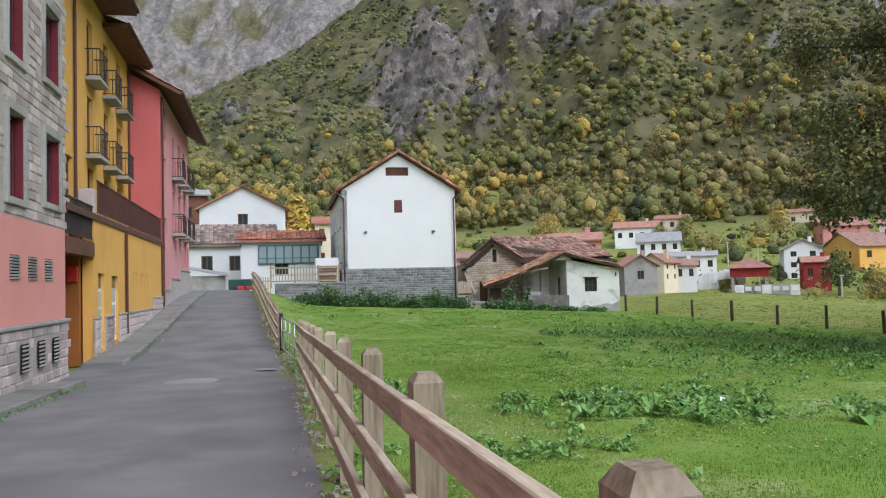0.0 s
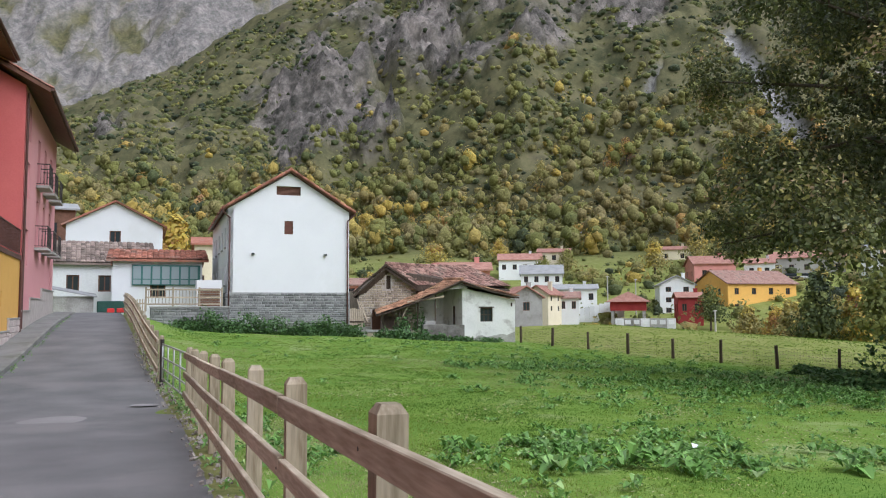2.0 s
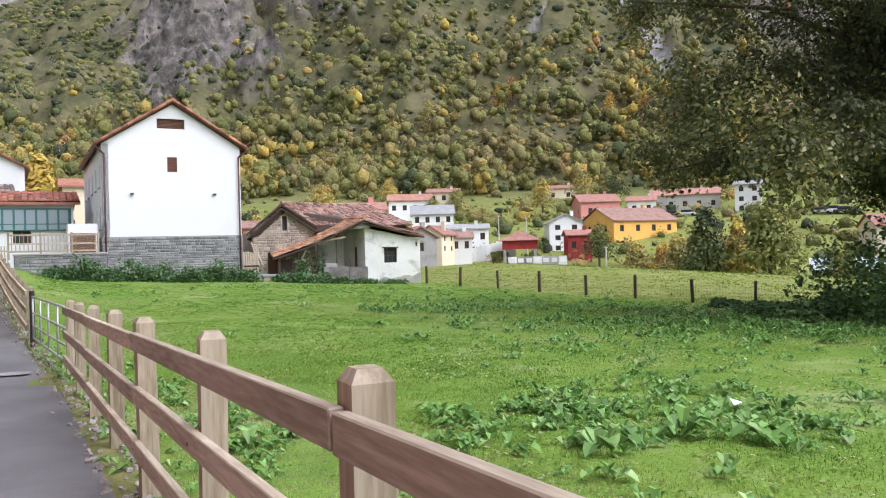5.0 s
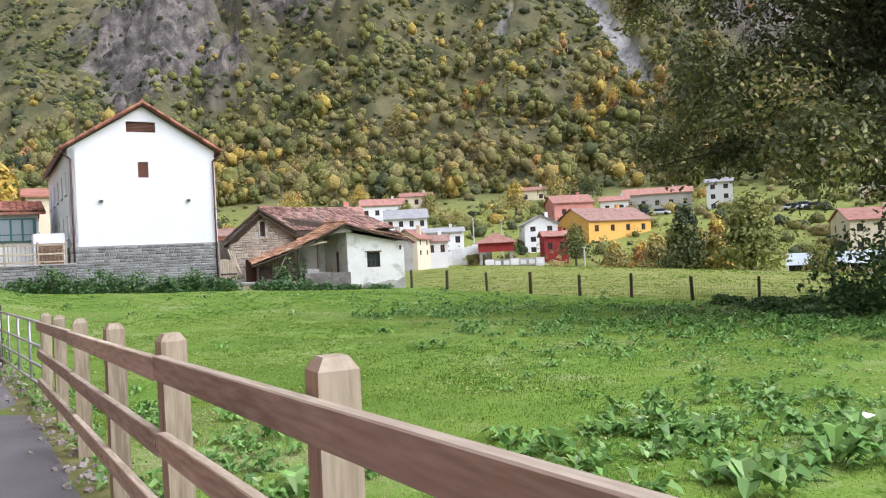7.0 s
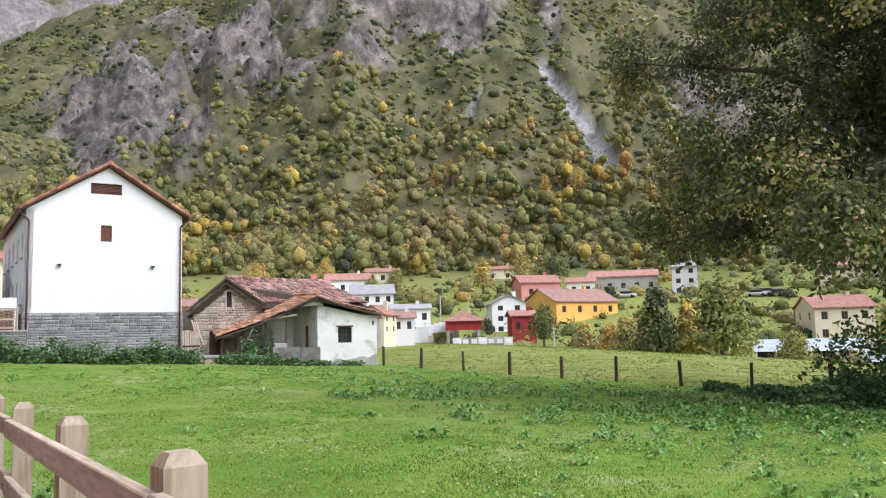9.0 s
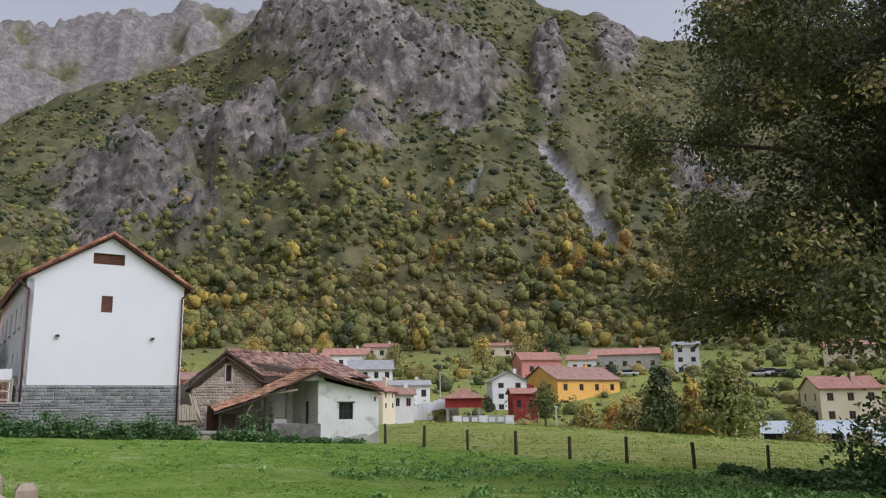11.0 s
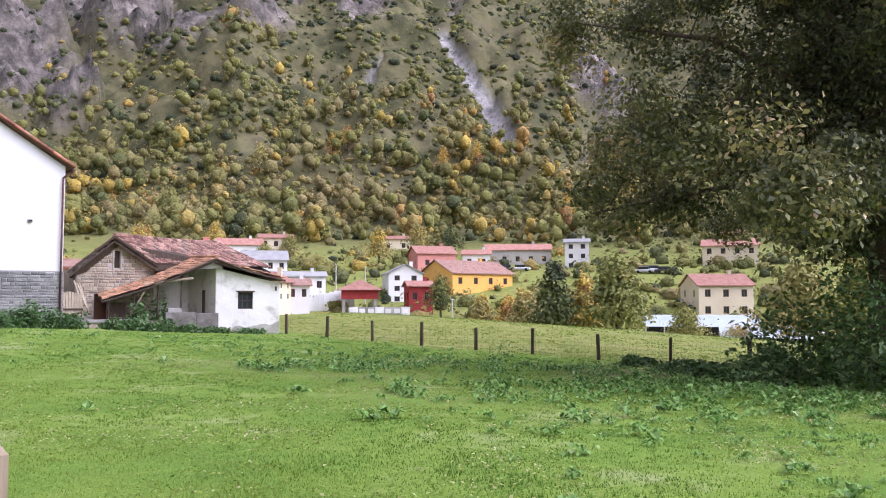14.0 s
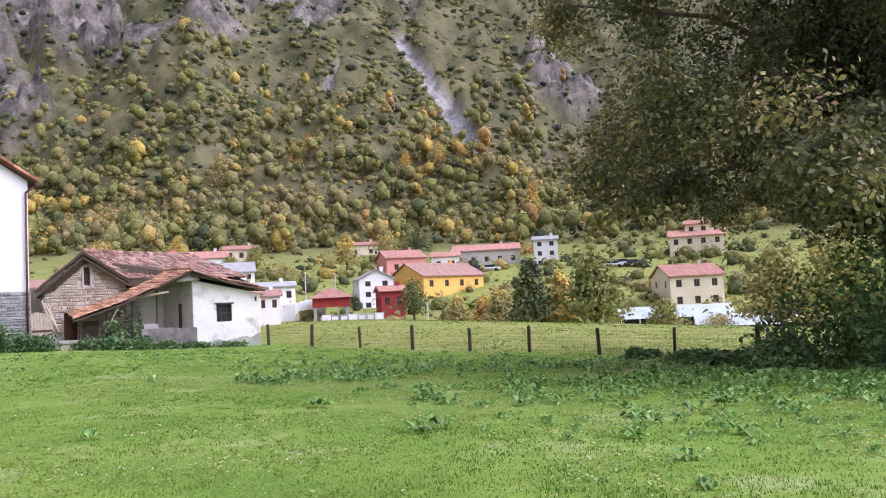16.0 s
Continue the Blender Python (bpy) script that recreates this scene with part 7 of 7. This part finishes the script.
def meadow():
    parts_ = [blades(150000, 1.1, 9, 4, 24, 0.028, 0.005, "n"), blades(130000, 1.1, 22, 14, 36, 0.026, 0.008, "m"), blades(90000, 1.1, 30, 30, 55, 0.032, 0.013, "f")]
    v = np.concatenate([p[0] for p in parts_])
    t = np.concatenate([p[1] for p in parts_])
    single("meadow_grass", cloud_mesh("meadow_grass", v, 3, t, GRASS_LEAF), GRASS_LEAF, "short bright green meadow grass with pale patches", "grass", kind="stuff")
    v, t = blades(60000, 25, 62, 18, 66, 0.06, 0.02, "p")
    single("pasture_grass", cloud_mesh("pasture_grass", v, 3, np.clip(t + 0.1, 0, 1), GRASS_LEAF), GRASS_LEAF, "paler cropped pasture grass past the wire fence", "grass", kind="stuff")

    n = 70000
    x, y = 1.2 + 20 * rng.beta(1.1, 1.6, n), 5 + 34 * rng.beta(1.3, 1.5, n)
    patch = np.array([noise.noise(Vector((a * 0.45, b * 0.45, 8.0))) + 0.5 * noise.noise(Vector((a * 1.7, b * 1.7, 3.0))) for a, b in zip(x, y)])
    ok = (patch > -0.05) & (x > lane_right(y) + 0.3)
    x, y, patch = x[ok], y[ok], patch[ok]
    c = np.stack([x, y, land_z(x, y) + rng.uniform(0.01, 0.05, len(x))], -1)
    q, t = leaf_cloud(c, rng.uniform(0.012, 0.032, len(x)), np.clip(0.55 + 0.6 * patch + rng.normal(0, 0.2, len(x)), 0, 1), 2.0)
    single("clover", cloud_mesh("clover", q, 4, t, GRASS_LEAF), GRASS_LEAF, "small pale clover leaves scattered through the grass", "clover", kind="stuff")


meadow()


def dock_plant(px, py, n, size):
    """Broad leaves rising from one root: each a folded, tapering blade."""
    V, T = [], []
    z = float(land_z(px, py))
    for _ in range(n):
        a = float(rng.random() * 6.283)
        L = size * float(rng.uniform(0.6, 1.25))
        w = L * float(rng.uniform(0.18, 0.27))
        el = float(rng.uniform(0.3, 1.15))
        d = Vector((math.cos(a) * math.cos(el), math.sin(a) * math.cos(el), math.sin(el)))
        sd = Vector((-math.sin(a), math.cos(a), 0))
        o = Vector((px + float(rng.normal(0, 0.04)), py + float(rng.normal(0, 0.04)), z))
        b, m, e = o + d * L * 0.25, o + d * L * 0.68, o + d * L * 0.95
        e.z -= L * 0.22
        tip = o + d * L * 1.1
        tip.z -= L * 0.38
        up_ = Vector((0, 0, w * 0.35))
        tn = float(np.clip(rng.normal(0.45, 0.18), 0, 0.97))
        for q in ((b, m + sd * w + up_, m, b), (b, m, m - sd * w + up_, b), (m, m + sd * w + up_, e + sd * w * 0.6 + up_ * 0.6, tip), (m, tip, e - sd * w * 0.6 + up_ * 0.6, m - sd * w + up_)):
            V.extend([tuple(p) for p in q])
            T.extend([tn] * 4)
    return V, T


def docks():
    V, T = [], []
    patches = [((5.3, 13.8), (1.1, 1.0), 46, 0.30), ((6.8, 14.4), (1.7, 1.3), 50, 0.32), ((8.6, 13.0), (1.8, 1.1), 40, 0.30), ((2.2, 15.6), (0.6, 1.2), 40, 0.25), ((1.8, 19.5), (0.4, 2.0), 34, 0.22), ((3.2, 10.6), (1.0, 1.0), 34, 0.22),
               ((14.5, 25.0), (3.8, 2.2), 95, 0.34), ((19.0, 24.5), (3.0, 2.4), 120, 0.38), ((13.5, 33.0), (2.2, 1.4), 60, 0.36), ((18.5, 33.5), (3.0, 2.0), 90, 0.34), ((22.0, 29.5), (2.4, 2.4), 80, 0.34), ((10.5, 22.0), (2.4, 2.0), 40, 0.25), ((15, 42), (8, 6), 90, 0.28), ((11, 17), (3, 3), 60, 0.22), ((20, 40), (4, 5), 60, 0.3), ((16, 20), (3, 2), 80, 0.34), ((21, 21.5), (2, 2), 60, 0.34)]
    for (cx, cy), (sx, sy), n, size in patches:
        for _ in range(n):
            x, y = cx + float(rng.normal(0, sx)) * 0.8, cy + float(rng.normal(0, sy)) * 0.8
            if x < float(lane_right(y)) + 0.45:
                continue
            v, t = dock_plant(x, y, int(rng.integers(8, 16)), size * float(rng.uniform(0.45, 0.85)))
            V += v
            T += t
    single("dock_plants", cloud_mesh("dock_plants", np.array(V), 4, np.array(T), DOCK_LEAF), DOCK_LEAF, "patches of broad-leaved docks in the meadow", "weeds", kind="stuff")
    # single plants close to the fence
    for x, y, s in ((4.6, 12.8, 0.34), (5.6, 12.9, 0.36), (7.4, 13.2, 0.36), (6.3, 12.4, 0.34), (4.2, 14.4, 0.3), (8.2, 12.0, 0.36), (2.0, 14.4, 0.28), (2.6, 16.8, 0.26)):
        v, t = dock_plant(x, y, 16, s)
        single("dock_plant", cloud_mesh("dock_plant", np.array(v), 4, np.array(t), DOCK_LEAF), DOCK_LEAF, "broad-leaved dock plant in the grass", "weed", group="single docks")
    z = float(land_z(7.2, 13.6))
    single("litter", Shape().face((7.05, 13.5, z + 0.10), (7.2, 13.46, z + 0.13), (7.3, 13.56, z + 0.09), (7.12, 13.62, z + 0.15)).face((7.2, 13.46, z + 0.13), (7.33, 13.5, z + 0.16), (7.3, 13.56, z + 0.09)), PAPER, "scrap of white litter in the grass", "litter")
    # verge weeds
    v, t = [], []
    for y in np.arange(3, 54, 0.16):
        x = float(lane_right(y)) + float(rng.normal(0.33, 0.12))
        a, b = dock_plant(x, float(y), 5, float(rng.uniform(0.08, 0.2)))
        zz = float(road_z(float(y))) - float(land_z(x, float(y))) - 0.06
        v += [(p, q, r + max(0, zz)) for p, q, r in a]
        t += b
    for y in np.concatenate([np.arange(13, 20.6, 0.1), np.arange(25, 50, 0.25)]):
        x = (-3.58 if y < 22 else -3.36) + float(rng.normal(0.03, 0.06))
        a, b = dock_plant(x, float(y), 4, float(rng.uniform(0.05, 0.13)))
        zz = float(road_z(float(y))) - float(land_z(x, float(y))) + 0.01
        v += [(p, q, r + zz) for p, q, r in a]
        t += b
    single("verge_weeds", cloud_mesh("verge_weeds", np.array(v), 4, np.array(t), DOCK_LEAF), DOCK_LEAF, "small weeds along the asphalt edge and kerb", "weeds", kind="stuff")


docks()


# ---- stones of the wall beside the lane, each its own piece ----
def lane_stones():
    kinds = []
    for k in range(6):
        s = courses(Shape(), 0, 0.42, 0, 0.2, 0, 5, 5, 0.026, gap=0.008)
        s.v = [(a * (0.6 + 0.16 * k), b, c) for a, b, c in s.v]
        kinds.append((0.42 * (0.6 + 0.16 * k), s.mesh("stone", STONE_PALE)))

    def lay(parent, x0, x1, z0, z1, y, holes, limit):
        n, z = 0, z0
        rest = Shape()
        while z < z1 - 0.05:
            x = x0 + float(rng.uniform(-0.1, 0))
            while x < x1 - 0.1:
                w, me = kinds[int(rng.integers(0, 6))]
                w = min(w, x1 - x)
                cx, cz = x + w / 2, z + 0.1
                if x >= x0 and not any(a - w * 0.4 - 0.04 < cx < b + w * 0.4 + 0.04 and c - 0.12 < cz < d + 0.16 for a, b, c, d in holes):
                    if n < limit:
                        o = part("stone", me, STONE_PALE, parent)
                        o.matrix_basis = pose(x, y - 0.001, z)
                        n += 1
                    else:
                        courses(rest, x, x + w, z, z + 0.2, y - 0.001, 5, 5, 0.026, gap=0.008)
                x += w
            z += 0.2
        if rest.v:
            tagged(part("upper_stones", rest, STONE_PALE, parent), kind="stuff")

    lay(STONE_UP, 17.92, 22.94, 3.22, 11.3, 0.0, STONE_WINS, 290)
    lay(STONE_BASE, 12.0, 22.94, -0.4, 1.0, -0.05, [(a, a + 0.45, 0.16, 0.72) for a in (19.2, 20.35, 21.5, 16.8)], 150)


lane_stones()
